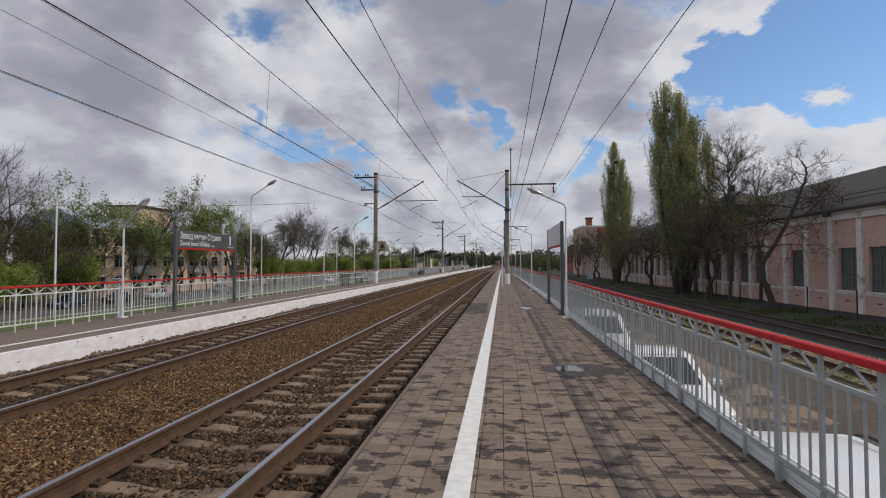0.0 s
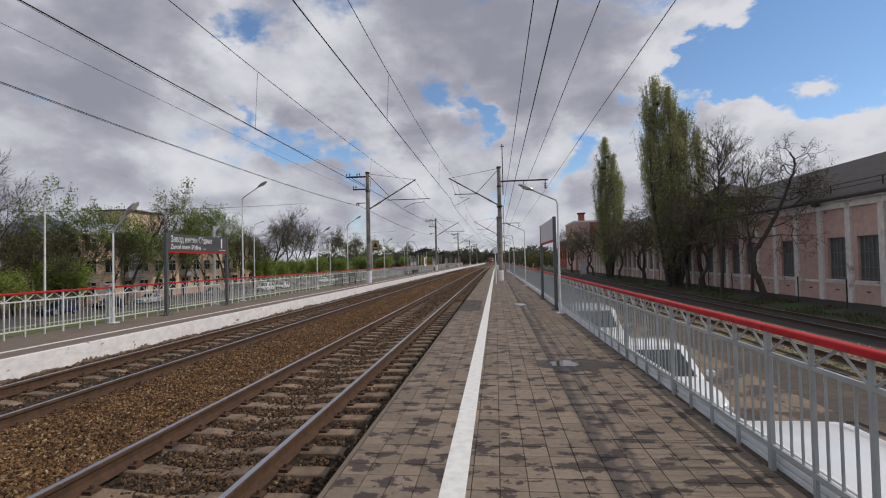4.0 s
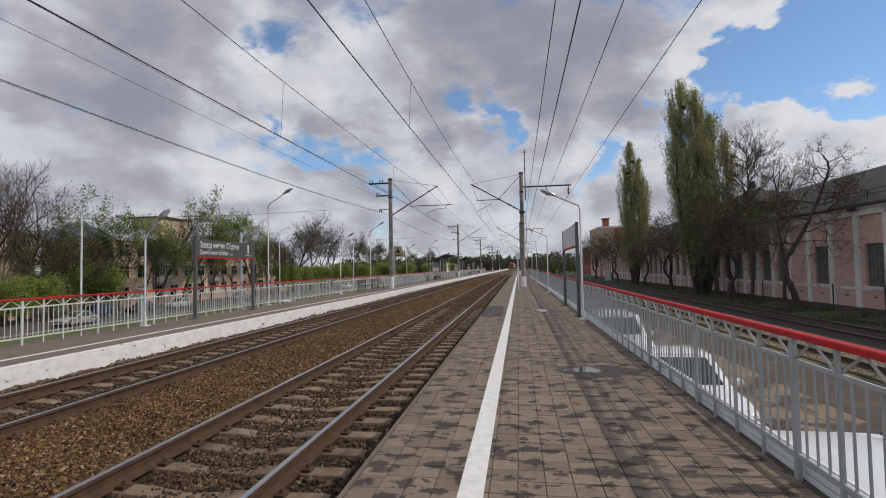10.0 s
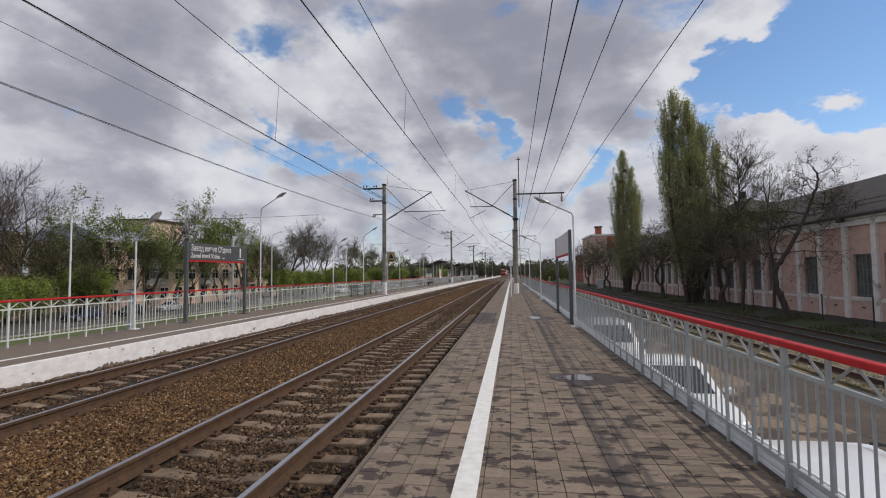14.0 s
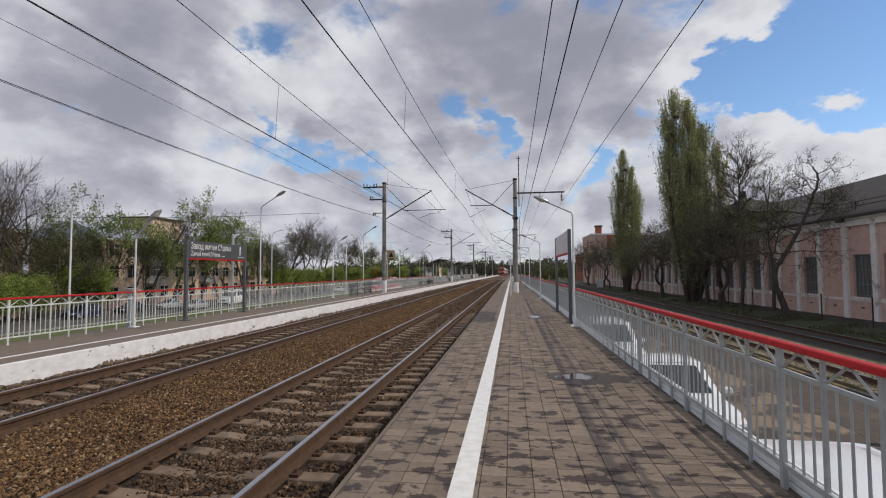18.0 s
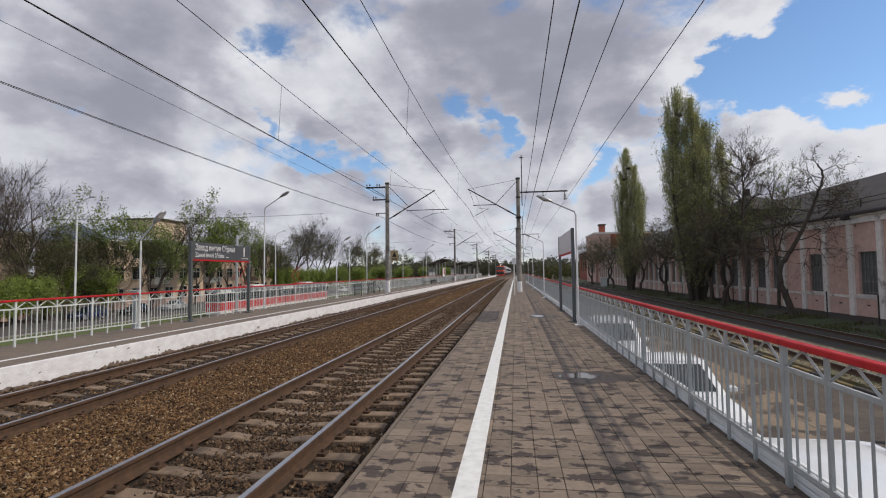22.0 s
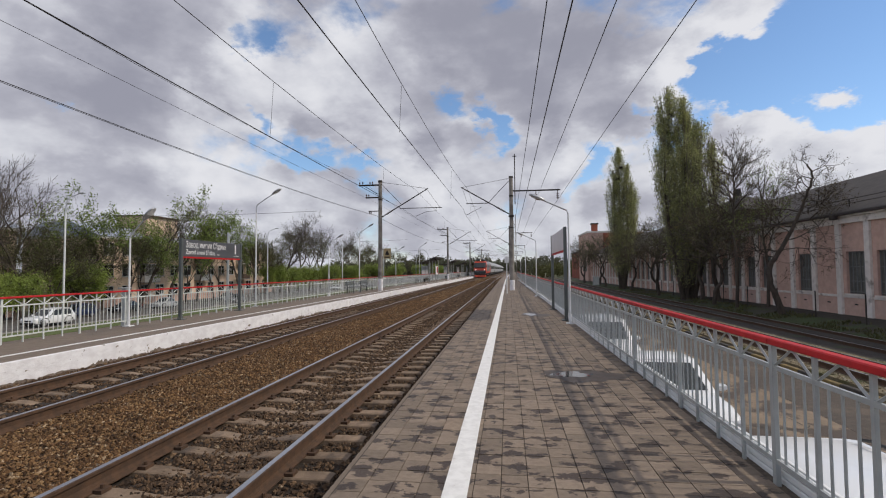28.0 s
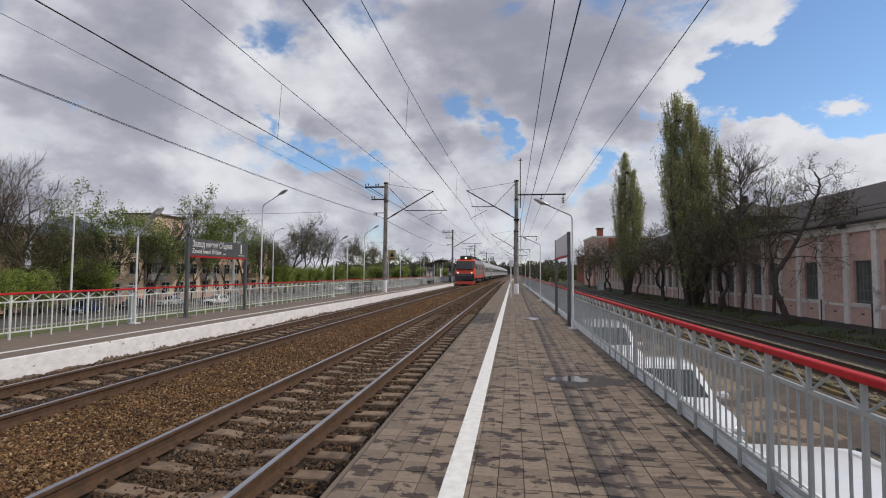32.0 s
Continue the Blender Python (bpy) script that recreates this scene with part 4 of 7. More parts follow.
platform_lamp(-10.95, 78, 3.5, 0.75, 0.45, "white platform lamp by the far platform fence")
for y in (14.4, 29.0, 44.0, 60.0):
    platform_lamp(1.97, y, 3.32, -0.95, 0.42, "grey platform lamp standing against the railing")


# ---- station signs ----
def text_mesh(body, size, name="lettering", bold=0.0):
    c = bpy.data.curves.new(name, "FONT")
    c.body, c.size, c.extrude, c.offset = body, size, 0.004, bold
    ob = bpy.data.objects.new(name, c)
    scene.collection.objects.link(ob)
    me = bpy.data.meshes.new_from_object(ob)
    bpy.data.objects.remove(ob)
    bpy.data.curves.remove(c)
    return me


def station_sign(x, y0, y1, z0, z1, label, face=1, text=True):
    t = thing("station_sign", label, "sign", "station signs", "", pose(x, y0, 0))
    L = y1 - y0
    for y in (0.0, L):
        post = part("post", box(-0.05, 0.05, y - 0.05, y + 0.05, 0.0, z1 + 0.02, bevel=0.01), "sign_post", t)
        part("foot_plate", box(-0.14, 0.14, y - 0.14, y + 0.14, -0.003, 0.025), "sign_post", post)
        part("gusset", box(-0.012, 0.012, y - 0.12, y + 0.12, 0.025, 0.11), "sign_post", post)
    part("board", box(-0.035, 0.035, 0.05, L - 0.05, z0, z1, bevel=0.006), "sign_grey" if text else "sign_back", t, "dark grey sign board" if text else "sign board seen from its edge")
    part("red_stripe", box(-0.037, 0.037, 0.05, L - 0.05, z0 - 0.06, z0 - 0.004), "red_paint", t, "red strip under the board")
    if text:
        rot = lambda yy, zz: Matrix.Translation((0.0365, yy, zz)) @ Euler((radians(90), 0, radians(90))).to_matrix().to_4x4()
        H = z1 - z0
        for body, size, yy, zz in (("Завод имени Сёдина", 0.31, 0.17, z0 + H * 0.53), ("Zavod imeni Sёdina", 0.235, 0.17, z0 + H * 0.14), ("1", 0.50, L - 0.55, z0 + H * 0.30)):
            me = text_mesh(body, size, bold=0.012 if body == "1" else 0.0)
            me.materials.append(M["letter"])
            lo, hi = min(v.co.x for v in me.vertices), max(v.co.x for v in me.vertices)
            want = {"З": 2.38, "Z": 1.68, "1": None}[body[0]]
            k = 1.0 if want is None else want / (hi - lo)
            for v in me.vertices:
                v.co.x *= k
            ob = shared("lettering", me, t, rot(yy, zz))
        part("mark", box(0.036, 0.04, 2.0, 2.16, z0 + H * 0.16, z0 + H * 0.2), "letter", t)
        part("mark", box(0.036, 0.04, L - 0.6, L - 0.15, z0 + H * 0.14, z0 + H * 0.17), "letter", t)
    return t


station_sign(-10.75, 14.95, 18.6, 2.13, 2.72, "dark grey station name board with white lettering on two posts")
station_sign(1.98, 15.35, 19.4, 2.2, 2.9, "grey station board on two posts along the railing", text=False)


# ---- factory on the right ----
def factory():
    y0, y1 = 8.0, 118.0
    zb, zt = -1.45, 4.75
    f = thing("factory_building", "long pink stucco factory hall with pale pilasters", "building", "", "")
    bay, first = 2.4, 29.8       # pilaster spacing
    pil = [first + bay * k for k in range(-8, 37)]
    blank = (1, 3)
    zw0, zw1 = 0.1, 2.5
    wl = Mesh()
    # wall in strips round the windows
    wl.box(WALL_X, WALL_X + 0.5, y0, y1, zb - 0.4, zw0 - 0.1)
    wl.box(WALL_X, WALL_X + 0.5, y0, y1, zw1, zt)
    part("wall", wl, "pink", f)
    edges = [y0]
    k = 0
    for n, p in enumerate(pil, -8):
        if p < y0 or p + bay > y1:
            continue
        part("pilaster", box(WALL_X - 0.14, WALL_X, p - 0.2, p + 0.2, zb - 0.4, zt - 0.55), "pilaster", f)
        part("course", box(WALL_X - 0.05, WALL_X, p + 0.2, p + bay - 0.2, zw0 - 0.34, zw0 - 0.2), "pilaster", f)
        part("vent_brick", box(WALL_X - 0.01, WALL_X + 0.03, p + 1.05, p + 1.33, -0.66, -0.58), "iron_dark", f)
        if n in blank:
            continue
        a, b = p + 0.36, p + 1.88
        part("wall_panel", box(WALL_X, WALL_X + 0.5, edges[-1], a, zw0 - 0.1, zw1), "pink", f)
        edges += [b]
        w = part("window", box(WALL_X + 0.18, WALL_X + 0.22, a, b, zw0 - 0.1, zw1), "win_grime", f, "tall dark grimy factory window")
        if p < 75:
            fr = Mesh()
            for q in range(6):
                yy = a + (b - a) * q / 5
                fr.box(WALL_X + 0.14, WALL_X + 0.18, yy - 0.022, yy + 0.022, zw0 - 0.1, zw1)
            for zz in (zw0 + 0.02, 0.75, 1.6, zw1 - 0.03):
                fr.box(WALL_X + 0.14, WALL_X + 0.18, a, b, zz - 0.022, zz + 0.022)
            part("glazing_bar", fr, "loco_grey", w)
        part("sill", box(WALL_X - 0.12, WALL_X + 0.02, a - 0.1, b + 0.1, zw0 - 0.2, zw0 - 0.1), "pilaster", w)
    part("wall_panel", box(WALL_X, WALL_X + 0.5, edges[-1], y1, zw0 - 0.1, zw1), "pink", f)
    part("frieze", box(WALL_X - 0.16, WALL_X, y0, y1, zt - 0.55, zt - 0.18), "pilaster", f)
    part("cornice", box(WALL_X - 0.32, WALL_X, y0, y1, zt - 0.18, zt + 0.0), "pilaster", f)
    part("gutter", Mesh().tube([(WALL_X - 0.42, y0, zt + 0.02), (WALL_X - 0.42, y1, zt + 0.02)], 0.09, 6), "roof_dark", f)
    part("roof", Mesh().loft([[(WALL_X - 0.5, y, zt), (WALL_X + 7.5, y, zt + 3.95), (WALL_X + 16, y, zt), (WALL_X + 16, y, zt - 0.2), (WALL_X - 0.5, y, zt - 0.08)] for y in (y0, y1)]), "roof_dark", f, "dark felt roof")
    lantern = part("roof_lantern", Mesh().loft([[(21.3, 45.2, z), (26.6, 45.2, z), (26.6, 55.2, z), (21.3, 55.2, z)] for z in (4.7, 6.75)]), "roof_dark", f, "dark hipped lantern on the roof")
    part("hip", Mesh().loft([[(21.0, 44.8, 6.75), (26.9, 44.8, 6.75), (26.9, 55.6, 6.75), (21.0, 55.6, 6.75)], [(22.3, 48.9, 8.5), (22.6, 48.9, 8.5), (22.6, 49.2, 8.5), (22.3, 49.2, 8.5)]]), "roof_dark", lantern)
    part("chimney", box(22.25, 22.65, 48.85, 49.25, 8.3, 9.15), "roof_dark", lantern)
    # snow rail and its brackets above the eaves, hopper heads on the gutter
    for k in range(16):
        part("snow_bracket", box(WALL_X + 0.5, WALL_X + 0.55, 12.0 + 4.0 * k, 12.05 + 4.0 * k, zt + 0.4, zt + 1.0), "iron_dark", f)
    for z in (0.72, 0.98):
        part("snow_rail", Mesh().tube([(WALL_X + 0.52, 12.0, zt + z), (WALL_X + 0.52, 72.0, zt + z)], 0.022, 5), "iron_dark", f)
    for y in (14.0, 23.4, 31.9, 46.4, 60.8, 75.2):
        part("hopper", box(WALL_X - 0.62, WALL_X - 0.34, y - 0.2, y + 0.2, zt - 0.3, zt + 0.0, bevel=0.03), "roof_dark", f)
    part("back_wall", box(WALL_X + 15, WALL_X + 15.5, y0, y1, zb - 0.4, zt - 0.1), "pink", f)
    part("end_wall", Mesh().loft([[(WALL_X + 0.5, y, zb - .4), (WALL_X + 15, y, zb - .4), (WALL_X + 15, y, zt - 0.1), (WALL_X + 7.5, y, zt + 3.7), (WALL_X + 0.5, y, zt - 0.1)] for y in (y0 + 0.1, y0 + 0.5)]), "pink", f)
    part("end_wall", Mesh().loft([[(WALL_X + 0.5, y, zb - .4), (WALL_X + 15, y, zb - .4), (WALL_X + 15, y, zt - 0.1), (WALL_X + 7.5, y, zt + 3.7), (WALL_X + 0.5, y, zt - 0.1)] for y in (y1 - 0.5, y1 - 0.1)]), "pink", f)
    # tall end block
    e = thing("factory_end_block", "pale brick end block with red brick side and chimney", "building")
    part("block", box(20.0, 33, 118.2, 132, -1.7, 10.2), "pink", e)
    part("side_wall", box(23.6, 33, 117.9, 118.19, 4.6, 10.1), "brick_red", e, "red brick gable")
    part("parapet", box(19.8, 33, 118.0, 132.2, 10.2, 10.6), "pilaster", e)
    part("chimney", box(21.4, 22.7, 120, 121.4, 10.6, 12.4), "brick_red", e)
    part("chimney_cap", box(21.2, 22.9, 119.8, 121.6, 12.4, 12.7), "roof_dark", e)
    for k in range(3):
        part("window", box(19.94, 20.0, 120 + 4 * k, 121.6 + 4 * k, 1.0, 3.4), "win_dark", e)
    r = thing("brick_annex", "low red brick building beyond the factory", "building")
    part("wall", box(22.6, 32, 150, 165, -1.7, 6.6), "brick_red", r)
    part("roof", box(22.3, 32.3, 149.7, 165.3, 6.6, 7.0), "roof_dark", r)
    for k in range(3):
        part("window", box(22.54, 22.6, 151 + 4 * k, 152.6 + 4 * k, 1.5, 4.0), "win_dark", r)


factory()


# ---- trees ----
RMIN = [0.006]     # thinnest twig


def grow(rng, trunk, tips, p, d, length, r, level, maxl, spread, up, kink=0.16, nsub=(3, 5), seg=4):
    """A limb that bends and forks; records its twigs."""
    pts = [p.copy()]
    q, dd = p.copy(), d.copy()
    n = 5 if level < 2 else 3
    for i in range(n):
        dd = (dd + Vector((rng.uniform(-1, 1), rng.uniform(-1, 1), rng.uniform(-1, 1))) * kink + Vector((0, 0, up * 0.12))).normalized()
        q = q + dd * (length / n)
        pts.append(q.copy())
    trunk.tube(pts, max(r, RMIN[0]), max(seg + (3 if level == 0 else 0) - level, 3), False, max(r * (0.5 if level < maxl else 0.35), RMIN[0] * 0.6))
    if level >= maxl or r < 0.006:
        tips.append((pts, dd))
        return
    k = rng.randint(*nsub)
    for i in range(k):
        u = rng.uniform(0.45, 1.0) if level else rng.uniform(0.55, 1.0)
        j = min(int(u * n), n - 1)
        b = pts[j].lerp(pts[j + 1], u * n - j)
        a = rng.uniform(0, 2 * math.pi)
        side = dd.cross(Vector((math.cos(a), math.sin(a), 0.3))).normalized()
        nd = (dd * (1 - spread) + side * spread * 1.2 + Vector((0, 0, up * 0.25))).normalized()
        grow(rng, trunk, tips, b, nd, length * rng.uniform(0.55, 0.8), r * (rng.uniform(0.46, 0.64) if level < 2 else rng.uniform(0.38, 0.52)), level + 1, maxl, spread, up, kink, nsub, seg)
    grow(rng, trunk, tips, pts[-1], dd, length * 0.7, r * 0.5, level + 1, maxl, spread, up, kink, nsub, seg)


def leaf_clumps(rng, tips, per, size, jitter):
    verts, faces = [], []
    for pts, dd in tips:
        for _ in range(per):
            i = rng.randrange(len(pts) - 1)
            c = pts[i].lerp(pts[i + 1], rng.random()) + Vector((rng.gauss(0, jitter), rng.gauss(0, jitter), rng.gauss(0, jitter)))
            a = Vector((rng.uniform(-1, 1), rng.uniform(-1, 1), rng.uniform(-1, 1))).normalized() * size * rng.uniform(0.6, 1.3)
            b = a.cross(Vector((rng.uniform(-1, 1), rng.uniform(-1, 1), rng.uniform(-1, 1)))).normalized() * size * rng.uniform(0.35, 0.7)
            n = len(verts)
            verts += [tuple(c - a), tuple(c + b), tuple(c + a), tuple(c - b)]
            faces.append((n, n + 1, n + 2, n + 3))
    m = Mesh()
    m.v, m.f = verts, faces
    return m


def tree(seed, height, r, label, leaf="", per=6, size=0.12, maxl=4, spread=0.5, up=0.5, bare=0.28, kink=0.16, jitter=0.15, bark="bark", nsub=(3, 4), lean=(0, 0), category="tree", group="", name="tree"):
    rng = random.Random(seed)
    trunk, tips = Mesh(), []
    d = Vector((lean[0], lean[1], 1)).normalized()
    grow(rng, trunk, tips, Vector((0, 0, -0.2)), d, height * bare * 1.35, r, 0, maxl, spread, up, kink, nsub)
    top = max(v[2] for v in trunk.v)
    k = height / top
    trunk.v = [(x * k, y * k, z * k if z > 0 else z) for x, y, z in trunk.v]
    tips = [([p * k for p in pts], dd) for pts, dd in tips]
    t = thing(name, label, category, group)
    part("trunk", trunk, bark, t)
    if leaf:
        part("crown", leaf_clumps(rng, tips, per, size, jitter), leaf, t)
    return t


def poplar(seed, height, label, m, stems, leaves):
    """Columnar poplar: stems side by side, each a spindle of steep limbs with small olive leaves; x, y, share of height, radius."""
    rng = random.Random(seed)
    stem, trunk, tips = Mesh(), Mesh(), []
    for sx, sy, sh, sw in stems:
        hh = height * sh
        axis = lambda u: Vector((sx * min(1.0, 0.22 + 1.5 * u), sy * min(1.0, 0.22 + 1.5 * u), hh * u))
        stem.tube([axis(k / 10) - Vector((0, 0, 0.2 if k == 0 else 0)) for k in range(11)], 0.30 * sh, 8, False, 0.03)
        n = int(95 * sh * sw)
        for i in range(n):
            u = 0.07 + 0.83 * (i / n)
            a = rng.uniform(0, 2 * math.pi)
            b = axis(u)
            L = hh * (0.27 - 0.17 * u) * rng.uniform(0.65, 1.25)
            top = min(u + L / hh, 0.995)
            env = min(1.0, 1.75 * top ** 0.6 * (1 - top) ** 0.5)
            w = sw * env * rng.choice((0.35, 0.6, 0.8, 0.95, 1.05, 1.2)) * rng.uniform(0.8, 1.1)
            e = b + Vector((math.cos(a) * w, math.sin(a) * w, L))
            e.z = min(e.z, hh * rng.uniform(0.95, 1.0))
            mid = b.lerp(e, 0.42) + Vector((math.cos(a), math.sin(a), 0)) * w * 0.3
            trunk.tube([b, mid, e], 0.038 * (1.15 - u * 0.6), 4, False, 0.01)
            tips.append(([mid, e], None)), tips.append(([mid, e], None))
            for _ in range(6):
                s = b.lerp(mid, rng.uniform(0.5, 1)) if rng.random() < 0.25 else mid.lerp(e, rng.random())
                aa = a + rng.uniform(-1.3, 1.3)
                f = rng.uniform(0.08, 0.32) * w
                q = s + Vector((math.cos(aa) * f, math.sin(aa) * f, rng.uniform(0.5, 1.4)))
                q.z = min(q.z, hh)
                trunk.tube([s, q], 0.009, 3, False, 0.005)
                tips.append(([s, q], None))
    # low shoots round the foot
    for i in range(150):
        a, z = rng.uniform(0, 6.28), rng.uniform(1.0, 7.5)
        b = Vector((math.cos(a) * 0.5, math.sin(a) * 0.5, z))
        e = b + Vector((math.cos(a) * 1.35, math.sin(a) * 1.35, rng.uniform(1.2, 2.6))) * rng.uniform(0.6, 1.3)
        trunk.tube([b, e], 0.016, 3, False, 0.008)
        tips.append(([b, e], None)), tips.append(([b.lerp(e, 0.4), e], None))
    # sprays of leaf with gaps between them
    tips = [(pts, dd) for pts, dd in tips if noise.noise(pts[1] * 0.8 + Vector((seed, 0, 0))) > -0.30 + rng.uniform(-0.15, 0.15)]
    t = thing("poplar_tree", label, "tree", "poplars by the siding", "", m)
    part("trunk", stem, "bark", t)
    part("branch", trunk, "bark_grey", t)
    part("crown", leaf_clumps(rng, tips, leaves, 0.085, 0.16), "leaf_pop", t)
    for z, x in ((height * 0.85, stems[0][0] + 0.1), (height * 0.77, stems[0][0] - 0.5)):
        nest = Mesh()
        for _ in range(60):
            v = Vector((rng.gauss(0, 1), rng.gauss(0, 1), rng.gauss(0, 0.6))).normalized() * 0.28
            nest.tube([Vector((x, -0.6, z)) + v, Vector((x, -0.6, z)) + Vector((rng.gauss(0, 1), rng.gauss(0, 1), rng.gauss(0, 0.6))).normalized() * 0.3], 0.012, 3, False)
        part("nest", nest, "bark", t, "dark twig nest high in the crown")
    return t


def led_tree(seed, path, r, limbs, label, name="tree", leaf="leaf_bud", per=2, size=0.06, bark="bark", twig=0.011, group="siding trees", maxl=3, kink=0.2, up=0.3, spread=0.5, height=None):
    """A trunk along a given line, limbs from given shares of it: (share, direction, length, thickness)."""
    rng = random.Random(seed)
    trunk, tips = Mesh(), []
    pts = [Vector(p) for p in path]
    fine = []
    for k in range(len(pts) - 1):
        p0, p1, p2, p3 = pts[max(k - 1, 0)], pts[k], pts[k + 1], pts[min(k + 2, len(pts) - 1)]
        for q in range(5):
            u = q / 5
            fine.append(0.5 * (2 * p1 + (p2 - p0) * u + (2 * p0 - 5 * p1 + 4 * p2 - p3) * u * u + (3 * p1 - p0 - 3 * p2 + p3) * u ** 3) + Vector((rng.gauss(0, 1), rng.gauss(0, 1), 0)) * r * 0.12)
    fine.append(pts[-1])
    trunk.tube(fine, r, 9, False, r * 0.22)
    RMIN[0] = twig
    for u, d, length, th in limbs:
        j = min(int(u * (len(fine) - 1)), len(fine) - 2)
        grow(rng, trunk, tips, fine[j].lerp(fine[j + 1], 0.5), Vector(d).normalized(), length, r * th, 1, 1 + maxl, spread, up, kink, (2, 4))
    RMIN[0] = 0.006
    k = 1.0 if height is None else height / max(v[2] for v in trunk.v)
    trunk.v = [(x * k, y * k, z * k) for x, y, z in trunk.v]
    tips = [([p * k for p in pts], dd) for pts, dd in tips]
    t = thing(name, label, "tree", group)
    part("trunk", trunk, bark, t)
    if leaf:
        part("crown", leaf_clumps(rng, tips, per, size, 0.08), leaf, t)
    return t


poplar(3, 21.2, "tall columnar poplar with thin spring leaves", pose(17.75, 49.5, -1.4), ((-1.3, 0.3, 1.0, 1.9), (0.0, -0.5, 0.93, 1.9), (1.6, 0.3, 0.83, 1.8), (2.6, -0.3, 0.74, 1.5), (-1.9, -0.4, 0.84, 1.5), (0.7, 0.9, 0.88, 1.7)), 10)
poplar(8, 21.4, "columnar poplar beside the factory wall", pose(17.6, 75.0, -1.4), ((0.0, 0.3, 1.0, 1.8), (0.9, -0.4, 0.87, 1.7), (1.8, 0.4, 0.73, 1.6), (-0.8, 0.3, 0.84, 1.5)), 11)
rng = random.Random(5)
ring = lambda n, z, lo, hi, th: [(rng.uniform(lo, hi), (math.cos(6.28 * k / n + z), math.sin(6.28 * k / n + z), rng.uniform(0.6, 1.3)), rng.uniform(1.25, 1.95), th) for k in range(n)]
t1 = led_tree(21, ((0, 0, -0.2), (0.12, 0, 4), (-0.05, 0.1, 8.5), (0.1, 0, 12.0), (0.0, 0, 14.6)), 0.17, ring(5, 0.3, 0.5, 0.62, 0.42) + ring(6, 1.1, 0.62, 0.76, 0.38) + ring(9, 0.7, 0.74, 0.97, 0.3) + ring(6, 0.1, 0.6, 0.9, 0.3) + [(0.42, (0.9, 0.2, 0.35), 1.8, 0.3), (0.46, (-0.9, -0.2, 0.3), 1.7, 0.3)],
              "slender straight tree with a round bare crown", per=2, size=0.045, maxl=3, up=0.4, spread=0.4, kink=0.13, twig=0.0065, height=14.1)
t1.matrix_basis = pose(17.45, 38.8, -1.4)
t2 = led_tree(34, ((-0.1, 0, -0.2), (-0.35, 0, 1.0), (-0.8, 0, 2.2), (-0.62, 0.05, 3.3), (-0.13, 0.1, 4.0), (0.88, 0, 5.95), (1.54, 0, 7.5), (2.07, 0, 9.0), (1.8, 0, 9.9)), 0.22,
              [(0.46, (-0.9, 0.3, 0.25), 1.6, 0.24), (0.52, (-1, -0.2, 0.4), 1.7, 0.27), (0.55, (1, 0.2, 0.14), 1.6, 0.24), (0.6, (-0.9, 0.3, 0.50), 1.6, 0.26), (0.64, (0.9, -0.3, 0.1), 1.7, 0.24), (0.68, (-0.8, 0.4, 0.43), 1.6, 0.24), (0.72, (1, 0.1, 0.11), 1.5, 0.24),
               (0.77, (-0.8, -0.4, 0.8), 1.35, 0.22), (0.82, (0.9, 0.3, 0.22), 1.3, 0.20), (0.87, (-0.7, 0, 0.8), 1.1, 0.19), (0.92, (0.8, -0.2, 0.3), 1.0, 0.17), (0.97, (-0.4, 0.3, 0.50), 0.8, 0.16), (0.5, (0.6, -0.5, 0.1), 1.7, 0.22), (0.58, (-0.7, -0.6, 0.3), 1.7, 0.23), (0.66, (0.5, 0.6, 0.36), 1.5, 0.22), (0.74, (0.4, -0.7, 0.3), 1.4, 0.20), (0.8, (-0.5, 0.6, 0.36), 1.2, 0.19)],
              "crooked dark tree with a bent trunk and twisted twigs", leaf="leaf_bud", per=1, size=0.05, kink=0.42, up=-0.02, spread=0.62, twig=0.007, height=10.9, maxl=4)
t2.matrix_basis = pose(17.7, 33.2, -1.4)
t3 = led_tree(51, ((0, 0, -0.2), (0.1, 0, 1.0), (0.75, 0.1, 2.2), (0.45, 0, 3.3), (0.0, 0.1, 4.3), (-0.3, 0, 5.6)), 0.18,
              [(0.5, (0.9, 0.2, 0.7), 1.9, 0.45), (0.6, (-0.9, -0.3, 0.6), 1.9, 0.42), (0.72, (0.8, -0.4, 0.9), 1.7, 0.4), (0.8, (-0.8, 0.4, 0.8), 1.6, 0.36), (0.9, (0.5, 0.5, 1), 1.5, 0.34), (0.98, (-0.4, -0.3, 1), 1.5, 0.3), (0.55, (0.3, 0.9, 0.5), 1.8, 0.36), (0.66, (-0.4, -0.9, 0.6), 1.8, 0.36), (0.76, (0.9, 0.1, 0.5), 1.8, 0.34), (0.85, (-0.9, 0.1, 0.6), 1.6, 0.3)],
              "small crooked tree with a dark bent trunk before the factory", kink=0.3, up=0.15, twig=0.011, leaf="leaf_dark", per=3, size=0.06)
for k, (x, y, s, rz) in enumerate(((17.3, 42.4, 1.0, 0), (17.4, 57, 1.05, 170), (17.5, 69, 1.0, 20), (17.3, 85, 1.1, 160), (18.2, 95, 1.2, 10), (17.2, 106, 1.1, 190), (18.0, 112, 1.3, 60), (18.9, 45.5, 1.25, 220), (19.0, 52.5, 1.2, 300), (18.3, 47.3, 1.15, 80), (18.6, 61.5, 1.2, 250), (18.5, 78.5, 1.15, 40))):
    m = pose(x, y, -1.4, 0, 0, rz) @ Matrix.Scale(s, 4)
    c = t3 if k == 0 else copy_thing(t3, m)
    c.matrix_basis = m
